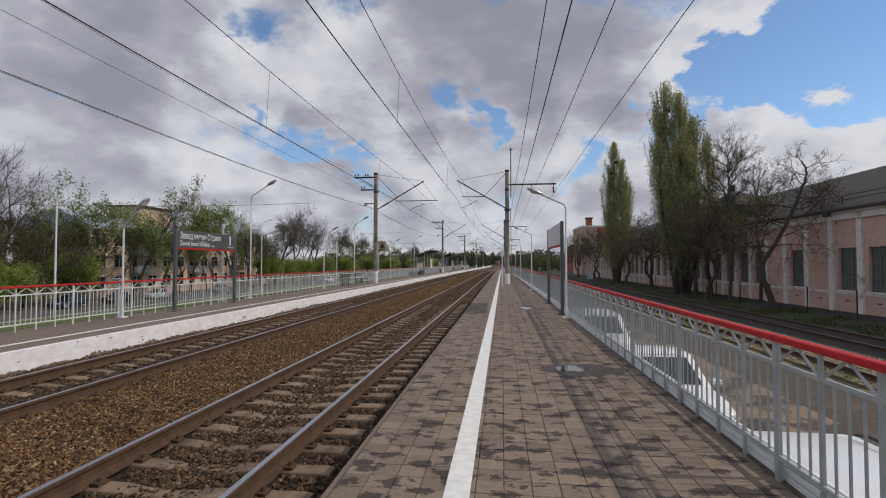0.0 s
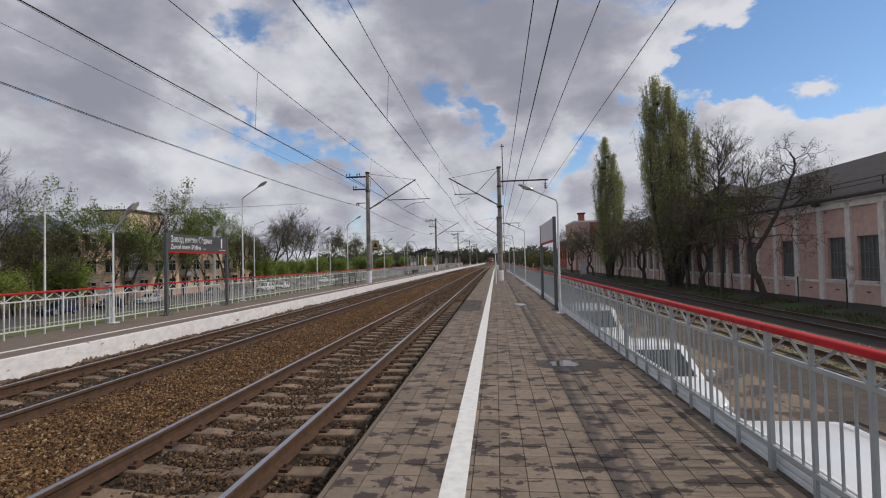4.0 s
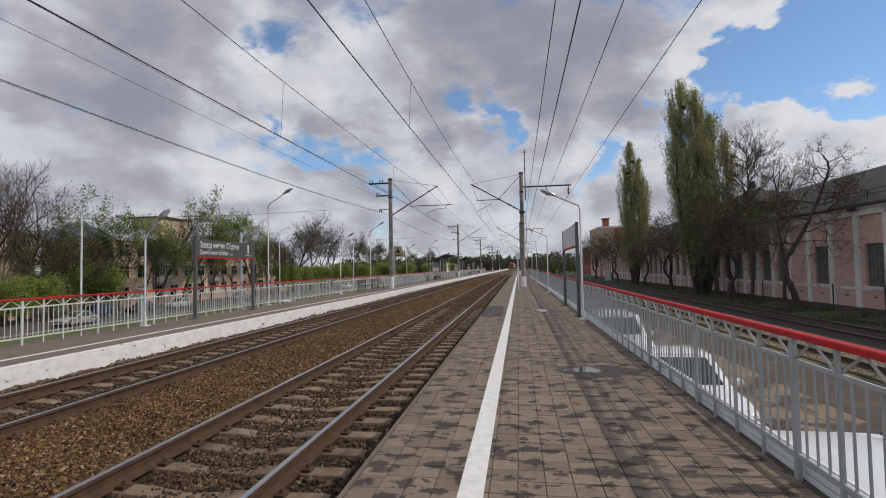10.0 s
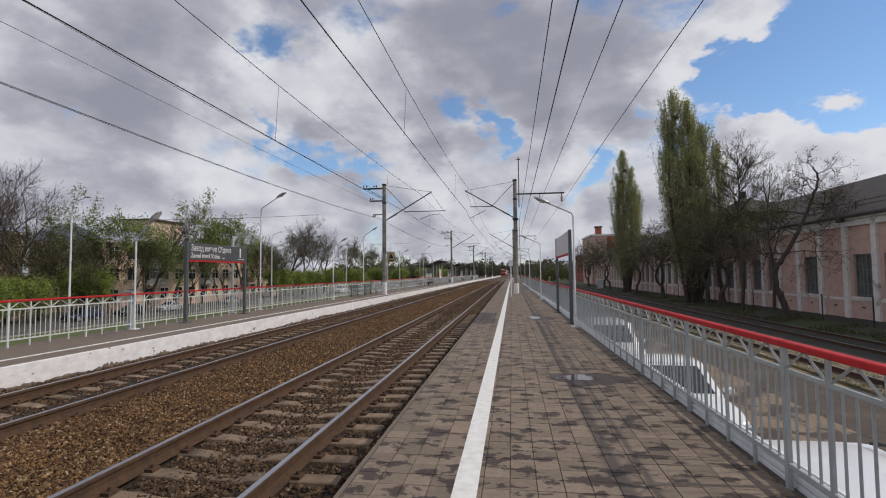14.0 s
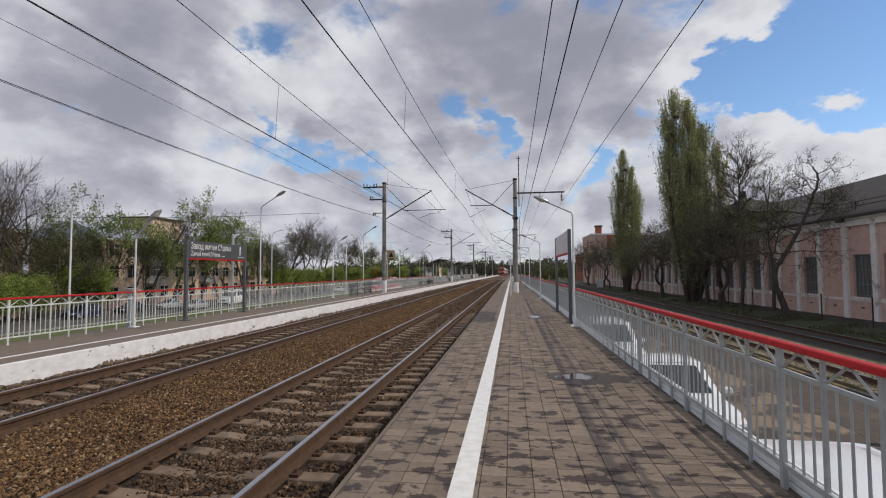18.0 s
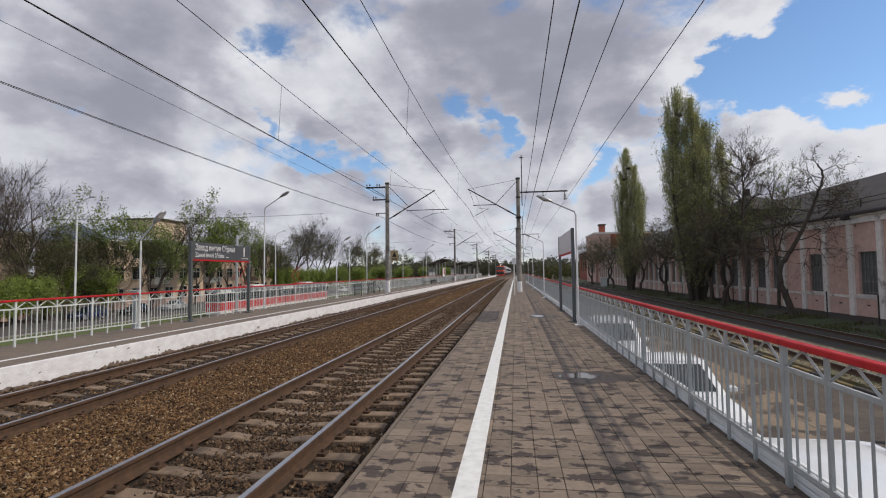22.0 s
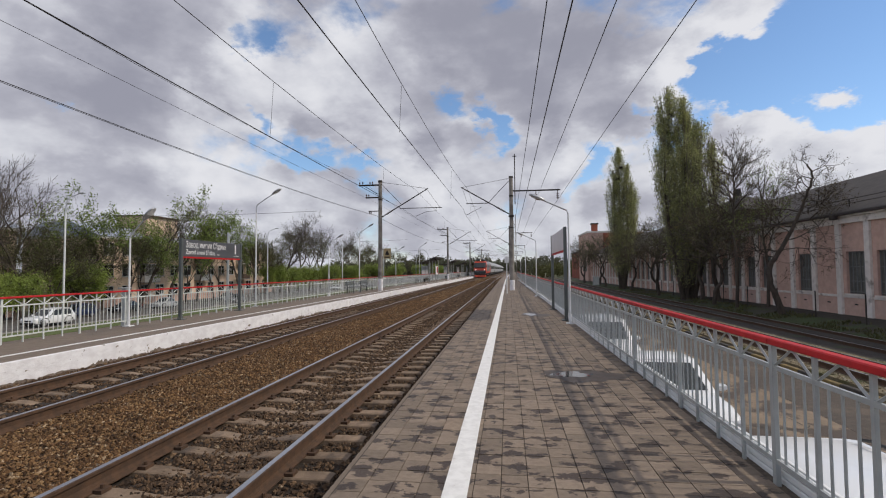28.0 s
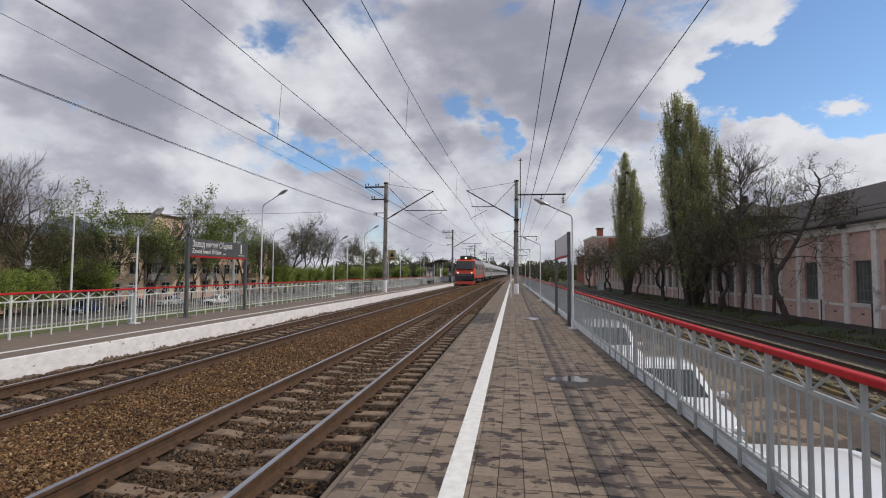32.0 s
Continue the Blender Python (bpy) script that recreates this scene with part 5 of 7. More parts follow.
t4 = led_tree(63, ((0, 0, -0.2), (0.1, 0, 3), (-0.1, 0.2, 6.0), (0.1, 0, 9.5)), 0.13, ring(4, 0.2, 0.4, 0.6, 0.45) + ring(5, 0.9, 0.6, 0.97, 0.4), "young tree with fresh buds behind the crooked one", leaf="leaf_fresh", per=3, size=0.06, up=0.5)
t4.matrix_basis = pose(19.3, 38.2, -1.35)

# street trees on the left
RMIN[0] = 0.016
TA = tree(101, 14.5, 0.24, "tall street tree with fresh spring leaves", "leaf_fresh", 9, 0.125, 5, 0.44, 0.55, 0.44, jitter=0.24, nsub=(2, 3), group="street trees")
TB = tree(113, 15.5, 0.34, "tall bare street tree with dark spreading limbs", "leaf_bud", 1, 0.06, 6, 0.40, 0.42, 0.34, nsub=(2, 2), kink=0.2, group="street trees")
TC = tree(127, 12.0, 0.22, "street tree in half leaf", "leaf_dark", 4, 0.10, 5, 0.46, 0.5, 0.40, jitter=0.22, nsub=(3, 3), group="street trees")
RMIN[0] = 0.01
BUSH = tree(139, 5.2, 0.10, "fresh green bush behind the street", "leaf_bush", 18, 0.09, 4, 0.6, 0.3, 0.15, jitter=0.28, nsub=(4, 5), group="street bushes", category="bush", name="bush")
RMIN[0] = 0.006
LEFT = [(TC, -46.8, 57.0, 11.0, 100), (TA, -46.8, 66.0, 13.5, 30), (TC, -46.4, 85.5, 12.0, 50), (TB, -47.5, 40.2, 17.8, 0), (TB, -47.0, 43.2, 16.2, 100), (TB, -48.5, 37.0, 15.5, 210), (TC, -48.0, 46.2, 11.6, 30), (TA, -47.5, 51.8, 15.4, 10), (TB, -47.2, 57.4, 14.8, 250),
        (TB, -47.6, 63.3, 16.6, 310), (TA, -47.5, 69.7, 18.0, 70), (TA, -47.5, 75.5, 14.2, 190), (TB, -47.0, 82.0, 16.2, 40), (TB, -47.5, 88.5, 14.4, 130), (TB, -47.0, 96.5, 17.8, 220), (TC, -48.0, 92.5, 13.0, 280),
        (TB, -47.0, 106.0, 18.2, 330), (TC, -47.0, 114.5, 17.5, 20), (TB, -47.0, 119.0, 16.5, 160), (TB, -46.0, 128.0, 16.5, 200), (TC, -45.0, 140.0, 15.0, 60), (TC, -44.0, 152.0, 15.0, 250), (TB, -42.0, 165.0, 14.5, 140), (TC, -40.0, 185.0, 14.0, 330), (TC, -38.0, 210.0, 14.0, 90),
        (TC, -49.0, 43.5, 9.0, 70), (TC, -46.8, 49.6, 10.5, 200), (TC, -46.5, 44.6, 9.6, 320), (TA, -46.5, 54.6, 12.0, 140), (TA, -46.6, 72.6, 13.0, 260), (TC, -49.5, 49.0, 10.0, 140), (TC, -49, 101, 13.5, 170), (BUSH, -46.6, 40.6, 4.9, 0), (BUSH, -46.2, 37.5, 4.6, 90), (BUSH, -46.6, 48.0, 6.0, 200), (BUSH, -46.5, 92.7, 6.4, 30), (BUSH, -46.0, 99.0, 6.0, 120), (BUSH, -45.0, 107.0, 6.0, 220), (BUSH, -44.0, 117.0, 6.5, 300), (BUSH, -42.0, 129.0, 6.5, 60), (BUSH, -39.0, 143.0, 7.0, 160), (BUSH, -36.0, 160.0, 7.0, 240), (BUSH, -32.0, 180.0, 7.0, 10), (BUSH, -28.0, 205.0, 7.0, 80)]
used = set()
for src, x, y, h, rz in LEFT:
    m = pose(x, y, STREET_Z, 0, 0, rz)
    c = src if src.name not in used else copy_thing(src, m)
    used.add(src.name)
    c.matrix_basis = m @ Matrix.Scale(h / {id(TA): 14.5, id(TB): 15.5, id(TC): 12.0}.get(id(src), 5.2), 4)


# far woods close the view along the line; their haze is only leaf colour
def woods(name, x0, x1, y, zb, h, seed, label, mat_name, grain=0.42):
    """Uneven crowns side by side, each a loose cloud of leaf sprays."""
    rng = random.Random(seed)
    m = Mesh()
    x = x0
    while x < x1:
        hh = h * rng.choice((0.45, 0.6, 0.75, 0.85, 1.0)) * rng.uniform(0.85, 1.1)
        rad = hh * rng.uniform(0.2, 0.34)
        cy = y + rng.uniform(-8, 8)
        m.tube([(x, cy, zb - 0.3), (x, cy, zb + hh * 0.7)], hh * 0.016, 4, False, hh * 0.006)
        for _ in range(int(70 + 14 * rad / grain)):
            d = Vector((rng.gauss(0, 1), rng.gauss(0, 1), rng.gauss(0, 1))).normalized() * rng.uniform(0.35, 1.08)
            c = Vector((x + d.x * rad, cy + d.y * rad, zb + hh * 0.5 + d.z * hh * 0.5))
            a = Vector((rng.uniform(-1, 1), rng.uniform(-0.4, 0.4), rng.uniform(-1, 1))).normalized() * grain * rng.uniform(0.6, 1.6) * h / 10
            b = a.cross(Vector((0.3, 1, 0.2))).normalized() * a.length * rng.uniform(0.5, 0.9)
            m.quad(tuple(c - a), tuple(c + b), tuple(c + a), tuple(c - b))
        x += rad * rng.uniform(0.4, 0.85)
    tagged(part(name, m, mat_name), label, "trees", "", "stuff")


woods("far_trees", -150, -9, 420, -2, 15, 5, "spring woods far along the line, haze put into the leaf colour", "leaf_haze")
woods("far_trees", 10, 40, 420, -2, 15, 15, "spring woods beside the line, haze put into the leaf colour", "leaf_haze")
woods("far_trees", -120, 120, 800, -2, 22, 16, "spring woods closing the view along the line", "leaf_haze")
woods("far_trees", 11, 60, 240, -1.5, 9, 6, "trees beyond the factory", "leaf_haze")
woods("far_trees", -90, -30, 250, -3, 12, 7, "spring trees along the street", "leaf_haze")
woods("far_trees", 12, 40, 185, -1.5, 7, 9, "green thicket at the end of the yard", "leaf_dark")


# ---- flats on the left ----
def flats(y0, y1, x, floors, label, tower=None):
    t = thing("apartment_building", label, "building", "street flats", "", pose(x, y0, STREET_Z))
    L, fh = y1 - y0, 2.9
    H = fh * floors + 0.4
    part("wall", box(-11, 0, 0, L, -0.2, H), "beige", t)
    part("plinth", box(-0.02, 0.06, 0, L, -0.2, 1.05), "pink", t, "pink painted plinth")
    part("cornice", box(-11.3, 0.45, -0.3, L + 0.3, H, H + 0.3), "frame_white", t)
    part("roof", Mesh().loft([[(-11.5, y, H + 0.3), (0.6, y, H + 0.3), (-3.5, y, H + 2.2), (-7.5, y, H + 2.2)] for y in (-0.4, L + 0.4)]), "roof_steel", t, "seamed grey-blue metal roof")
    if tower:
        part("roof_house", box(-5.5, -0.8, tower, tower + 7.0, H + 0.3, H + 3.9), "beige", t)
        part("roof_house_top", box(-5.9, -0.4, tower - 0.3, tower + 7.3, H + 3.9, H + 4.1), "brown", t)
    for f in range(floors):
        for k in range(int(L / 3.2)):
            y = 0.9 + 3.2 * k
            z = 1.15 + fh * f
            bal = (k % 4 == 2) and f
            w = part("window", box(0.0, 0.03, y, y + (1.7 if not bal else 2.0), z if not bal else z - 0.7, z + 1.65), "win_dark", t)
            fr = Mesh()
            wd = 1.7 if not bal else 2.0
            for q in (0, 0.5, 1.0):
                fr.box(0.03, 0.07, y + wd * q - 0.035, y + wd * q + 0.035, z if not bal else z - 0.7, z + 1.65)
            for zz in (z if not bal else z - 0.7, z + 1.1, z + 1.65):
                fr.box(0.03, 0.07, y, y + wd, zz - 0.035, zz + 0.035)
            part("window_frame", fr, "frame_white", w)
            if bal:
                b = part("balcony", box(0.0, 1.25, y - 0.5, y + 2.6, z - 0.95, z - 0.8), "concrete", t)
                if f == floors - 1 or (k // 4 + f) % 3 == 1:
                    gl = Mesh()
                    for q in range(6):
                        gl.box(1.16, 1.22, y - 0.5 + 0.608 * q, y - 0.44 + 0.608 * q, z + 0.15, z + 1.7)
                    for zz in (z + 0.15, z + 1.15, z + 1.66):
                        gl.box(1.16, 1.22, y - 0.5, y + 2.6, zz, zz + 0.05)
                    part("glazing_frame", gl, "frame_white", b, "white balcony glazing")
                    part("glazing", box(1.185, 1.195, y - 0.5, y + 2.6, z + 0.15, z + 1.7), "win_grime", b)
                    part("canopy", box(0.0, 1.3, y - 0.55, y + 2.65, z + 1.7, z + 1.78), "roof_steel", b)
                part("parapet", box(1.18, 1.25, y - 0.5, y + 2.6, z - 0.8, z + 0.15), ("brown", "frame_white", "poly")[(k // 4 + f) % 3], b)
                for e in (y - 0.5, y + 2.54):
                    part("side_panel", box(0.0, 1.18, e, e + 0.06, z - 0.8, z + 0.15), ("brown", "frame_white", "poly")[(k // 4 + f) % 3], b)
            else:
                part("sill", box(0.0, 0.14, y - 0.08, y + 1.78, z - 0.1, z), "frame_white", w)
    return t


flats(55.8, 104, -52, 3, "beige three-storey flats with balconies and a metal roof", 9.3)
flats(10, 45.0, -51.5, 3, "older flats with white glazed balconies behind trees")


# ---- vehicles ----
def rounded(w, z0, z1, r, x, n=3, tumble=0.0):
    """A rounded section across a vehicle at x."""
    pts = []
    for cx, cz, a0 in ((w - r, z0 + r * 0.6, -90), (w - r - tumble, z1 - r, 0), (-(w - r - tumble), z1 - r, 90), (-(w - r), z0 + r * 0.6, 180)):
        for k in range(n + 1):
            a = radians(a0 + 90 * k / n)
            rz = r if cz > (z0 + z1) / 2 else r * 0.6
            pts.append((x, cx + math.cos(a) * r, cz + math.sin(a) * rz))
    return pts


def wheel(parent, x, y, r, w=0.2, rimmed=True):
    s = 1 if y > 0 else -1
    ob = part("wheel", Mesh().loft([[(x + math.cos(a) * q, y + dy * s, r + math.sin(a) * q) for a in [2 * math.pi * k / 20 for k in range(20)]] for q, dy in ((r * 0.6, -w), (r * 0.94, -w), (r, -w * 0.8), (r, -w * 0.2), (r * 0.94, 0), (r * 0.66, 0.0))], True, True), "tyre", parent)
    if rimmed:
        m = Mesh()
        m.loft([[(x + math.cos(a) * q, y + dy * s, r + math.sin(a) * q) for a in [2 * math.pi * k / 16 for k in range(16)]] for q, dy in ((r * 0.66, 0.004), (r * 0.6, 0.012), (r * 0.55, -0.02), (r * 0.12, 0.008))])
        part("rim", m, "rim", ob)
    return ob


def car(name, paint, label, L=4.4, W=1.76, H=1.46, kind="sedan", m=None, group="street cars"):
    """x forward, standing on z = 0."""
    if group != "yard cars":
        L, W, H = L * 0.84, W * 0.9, H * 0.89      # the street traffic is small cars
    t = thing(name, label, "car" if kind != "van" else "van", group, "", m)
    w = W / 2
    f, b = L / 2, -L / 2
    suv = kind in ("suv", "van")
    belt = H * (0.60 if not suv else 0.58)
    hood = belt * (0.93 if not suv else 0.96)
    if kind == "sedan":
        st = [(b, 0.42, belt * .86, .80), (b + .06, .30, belt * .97, .93), (b + .35, .22, belt * 1.03, .985), (b + .95, .20, belt, 1), (0.0, .19, belt * .98, 1), (f - 1.35, .20, belt * .99, 1), (f - .6, .21, hood, .985), (f - .22, .24, hood * .9, .94), (f - .04, .34, hood * .78, .84), (f, .42, hood * .7, .76)]
        roof = [(b + .55, b + 1.05), (f - 1.18, f - 1.95)]
    elif kind == "suv":
        st = [(b, 0.48, belt * .9, .88), (b + .05, .34, belt, .96), (b + .5, .25, belt, 1), (0.0, .24, belt, 1), (f - 1.25, .25, belt, 1), (f - .5, .26, hood, .985), (f - .15, .30, hood * .92, .94), (f, .42, hood * .8, .82)]
        roof = [(b + .08, b + .42), (f - 1.05, f - 1.75)]
    else:
        st = [(b, 0.5, belt, .97), (b + .05, .34, belt, 1), (0.0, .3, belt, 1), (f - .9, .3, belt, 1), (f - .35, .3, hood * .86, .97), (f - .08, .34, hood * .74, .9), (f, .44, hood * .66, .82)]
        roof = [(b + .03, b + .12), (f - .55, f - 1.35)]
    part("body", Mesh().loft([rounded(w * k, z0, z1, 0.13, x) for x, z0, z1, k in st]), "car_" + paint, t, smooth=True)
    (rb0, rb1), (rf0, rf1) = roof
    wt = w * (0.80 if not suv else 0.84)
    r1, z0 = 0.10, belt * 0.97
    ring = lambda xa, xb, ww, z: [(xa, -ww + r1, z), (xa + r1 * .5, -ww, z), (xb - r1, -ww, z), (xb, -ww + r1 * 1.5, z), (xb, ww - r1 * 1.5, z), (xb - r1, ww, z), (xa + r1 * .5, ww, z), (xa, ww - r1, z)]
    zr = H - 0.06
    cab = [ring(rb0, rf0, w * .95, z0), ring(rb1, rf1, wt, zr)]
    part("cabin", Mesh().loft(cab), "car_" + paint, t, smooth=False)
    n_a, skin = 14, []
    for q in range(6):
        sink = 1.0 - (q / 5) ** 2.2 * 0.999
        half_l, half_w = (rf1 - rb1) / 2 + .03, wt + .012
        zq = zr - .008 + (H - zr + .035) * (1 - sink ** 2)
        skin.append([((rb1 + rf1) / 2 + half_l * sink * math.copysign(abs(math.cos(v)) ** .32, math.cos(v)), half_w * sink * math.copysign(abs(math.sin(v)) ** .36, math.sin(v)), zq) for v in [2 * math.pi * (k + .5) / (4 * n_a) for k in range(4 * n_a)]])
    part("roof", Mesh().loft(skin), "car_" + paint, t, smooth=True)
    for s in (-1, 1):
        part("drip_rail", Mesh().tube([(rb1 + .1, s * (wt + .008), zr - .012), (rf1 - .1, s * (wt + .008), zr - .012)], .012, 6), "black_trim", t)
    lerp = lambda a, c, u: a + (c - a) * u
    # panes set a few millimetres proud of the cabin
    u0, u1 = 0.10, 0.90
    g = 0.006
    xs = lambda u: (lerp(rb0, rb1, u), lerp(rf0, rf1, u))
    ws = lambda u: lerp(w * .95, wt, u)
    zs = lambda u: lerp(z0, zr, u)
    part("windscreen", Mesh().quad((xs(u0)[1] + g, -ws(u0) + .16, zs(u0)), (xs(u0)[1] + g, ws(u0) - .16, zs(u0)), (xs(u1)[1] + g, ws(u1) - .17, zs(u1)), (xs(u1)[1] + g, -ws(u1) + .17, zs(u1))), "car_glass", t)
    part("rear_window", Mesh().quad((xs(u0)[0] - g, ws(u0) - .16, zs(u0)), (xs(u0)[0] - g, -ws(u0) + .16, zs(u0)), (xs(u1)[0] - g, -ws(u1) + .16, zs(u1)), (xs(u1)[0] - g, ws(u1) - .16, zs(u1))), "car_glass", t)
    for s in (-1, 1):
        n = 3 if kind == "van" else 2
        for k in range(n):
            a0, a1 = k / n + .03, (k + 1) / n - .03
            p = lambda a, u: (lerp(xs(u)[0] + .16, xs(u)[1] - .16, a), s * (ws(u) + g), zs(u))
            q = [p(a0, u0), p(a1, u0), p(a1, u1), p(a0, u1)]
            part("side_window", Mesh().quad(*(q if s < 0 else q[::-1])), "car_glass", t)
        part("mirror", box(rf0 - .32, rf0 - .17, s * (w + .02) if s > 0 else -w - .20, s * (w + .20) if s > 0 else -w - .02, z0 + .02, z0 + .15, bevel=.03), "car_" + paint, t)
        part("headlight", box(f - .16, f - .015, s * w * .72 - .15, s * w * .72 + .15, hood * .66, hood * .80, bevel=.03), "lamp_clear", t)
        part("tail_light", box(b - .008, b + .12, s * w * .78 - .11, s * w * .78 + .11, belt * .72, belt * .92, bevel=.02), "lamp_red", t)
        for x in (f - .82, b + .78):
            wheel(t, x, s * (w - .01), 0.31 if not suv else 0.35)
            part("wheel_arch", Mesh().loft([[(x + math.cos(a) * q, s * (w + .004), (0.31 if not suv else .35) + math.sin(a) * q) for a in [math.pi * k / 10 for k in range(11)]] for q in (0.33 if not suv else .37, .40 if not suv else .45)], False, False), "black_trim", t)
    part("bumper", box(f - .12, f + .02, -w * .8, w * .8, .24, .46, bevel=.04), "car_" + paint if kind == "sedan" else "black_trim", t)
    part("bumper", box(b - .03, b + .1, -w * .85, w * .85, .28, .50, bevel=.04), "car_" + paint if kind == "sedan" else "black_trim", t)
    part("grille", box(f - .06, f + .006, -w * .45, w * .45, hood * .58, hood * .74, bevel=.015), "black_trim", t)
    if kind == "suv":
        for s in (-1, 1):
            part("roof_rail", Mesh().tube([(rb1 + .2, s * (wt - .1), H), (rb1 + .4, s * (wt - .1), H + .05), (rf1 - .4, s * (wt - .1), H + .05), (rf1 - .2, s * (wt - .1), H)], .018, 6), "black_trim", t)
    return t


def tarp_truck(m=None):
    t = thing("blue_truck", "small truck with a blue tarpaulin body", "truck", "", "", m)
    part("tarpaulin", Mesh().loft([rounded(1.05, .75, 2.38 + .03 * math.sin(i * 2.1), .1, -3.6 + i * .55) for i in range(10)]), "blue_tarp", t, "ribbed blue tarpaulin cover")
    part("chassis", box(-3.6, 3.3, -.5, .5, .45, .75), "loco_dark", t)
    part("tail_board", box(-3.66, -3.6, -1.02, 1.02, .7, 1.2), "blue_tarp", t)
    for k in range(3):
        part("mark", box(-3.672, -3.662, -.6 + .45 * k, -.28 + .45 * k, 1.75, 1.95), "letter", t)
    part("cab", Mesh().loft([rounded(.98, .45, 1.98, .14, 1.42), rounded(1.0, .4, 2.0, .14, 2.2), rounded(.98, .4, 1.45, .14, 2.8), rounded(.95, .4, 1.2, .14, 3.4), rounded(.85, .45, .95, .14, 3.6)]), "blue_tarp", t, "blue driver's cab")
    part("windscreen", Mesh().quad((2.30, -.78, 1.88), (2.79, -.85, 1.45), (2.79, .85, 1.45), (2.30, .78, 1.88)), "car_glass", t)
    for s in (-1, 1):
        part("side_window", box(1.6, 2.3, s * .995 - .01, s * .995 + .01, 1.3, 1.8), "car_glass", t)
        for x in (2.6, -2.3):
            wheel(t, x, s * .98, .38, .25)
    return t


def tram_car(m=None):
    """13.6 m, red below the windows, cream above; x forward."""
    t = thing("tram_car", "red and cream four-axle tram car", "tram", "tram", "", m)
    L, w = 14.3, 1.24
    xs = [(-L / 2, .72), (-L / 2 + .35, .90), (-L / 2 + 1.1, 1), (L / 2 - 1.3, 1), (L / 2 - .4, .88), (L / 2, .66)]
    band = lambda z0, z1, e=0.0: Mesh().loft([[(x, -(w * k + e), z0), (x, (w * k + e), z0), (x, (w * k + e), z1), (x, -(w * k + e), z1)] for x, k in xs])
    part("skirt", band(.30, .62), "tram_white", t)
    part("lower_body", band(.62, 1.56, .012), "tram_red", t, "bright red lower side")
    part("stripe", band(1.56, 1.67, .02), "tram_white", t)
    part("window_band", band(1.67, 2.60, -.015), "win_dark", t, "dark row of windows")
    part("upper_body", band(2.60, 2.84, .004), "tram_roof", t, "slate-grey band over the windows")
    for e in (xs[:3], xs[3:]):
        part("end_cap", Mesh().loft([[(x, -(w * k + .014), 2.58), (x, (w * k + .014), 2.58), (x, (w * k + .014), 2.86), (x, -(w * k + .014), 2.86)] for x, k in e]), "tram_white", t, "white end of the roof line")
    part("roof", Mesh().loft([[(x * .99, -(w * k) + .02, 2.84), (x * .99, (w * k) - .02, 2.84), (x * .96, (w * k) * .75, 3.04), (x * .96, -(w * k) * .75, 3.04)] for x, k in xs]), "tram_roof", t)
    for s in (-1, 1):
        part("roof_edge", box(-L / 2 + 1.1, L / 2 - 1.3, s * w - .02, s * w + .02, 2.80, 2.87), "tram_roof", t)
        for k in range(10):
            x = -L / 2 + 1.2 + k * 1.31
            part("window_post", box(x - .06, x + .06, s * (w - .01) - .02, s * (w - .01) + .02, 1.67, 2.60), "black_trim", t)
        for x in (-4.2, 0.3, 4.8):
            if s < 0:
                part("door", box(x - .6, x + .6, s * w - .03, s * w - .005, .45, 2.4), "tram_red", t, "red folding door")
        part("headlight", Mesh().tube([(L / 2 - .12, s * .5, .95), (L / 2 + .03, s * .5, .95)], .1, 10), "lamp_clear", t)
    part("windscreen", box(L / 2 - .2, L / 2 - .02, -.7, .7, 1.62, 2.5, bevel=.03), "win_dark", t)
    part("equipment_box", box(-2.2, .2, -.6, .6, 3.02, 3.26, bevel=.05), "tram_white", t)
    part("pantograph_base", box(.5, 2.4, -.62, .62, 3.0, 3.14, bevel=.03), "tram_red", t, "red pantograph frame")
    part("pantograph", Mesh().tube([(1.0, -.5, 3.06), (2.9, -.4, 4.2), (1.2, -.3, 5.45), (1.2, .3, 5.45), (2.9, .4, 4.2), (1.0, .5, 3.06)], .03, 6), "tram_red", t)
    for x in (-3.75, 3.75):
        part("bogie", box(x - 1.2, x + 1.2, -.9, .9, .25, .6), "loco_dark", t)
        for dx in (-.95, .95):
            for s in (-1, 1):
                wheel(t, x + dx, s * .8, .33, .12, False)
    part("coupler", box(-L / 2 - .5, -L / 2 + .1, -.06, .06, .45, .57), "loco_dark", t)
    return t


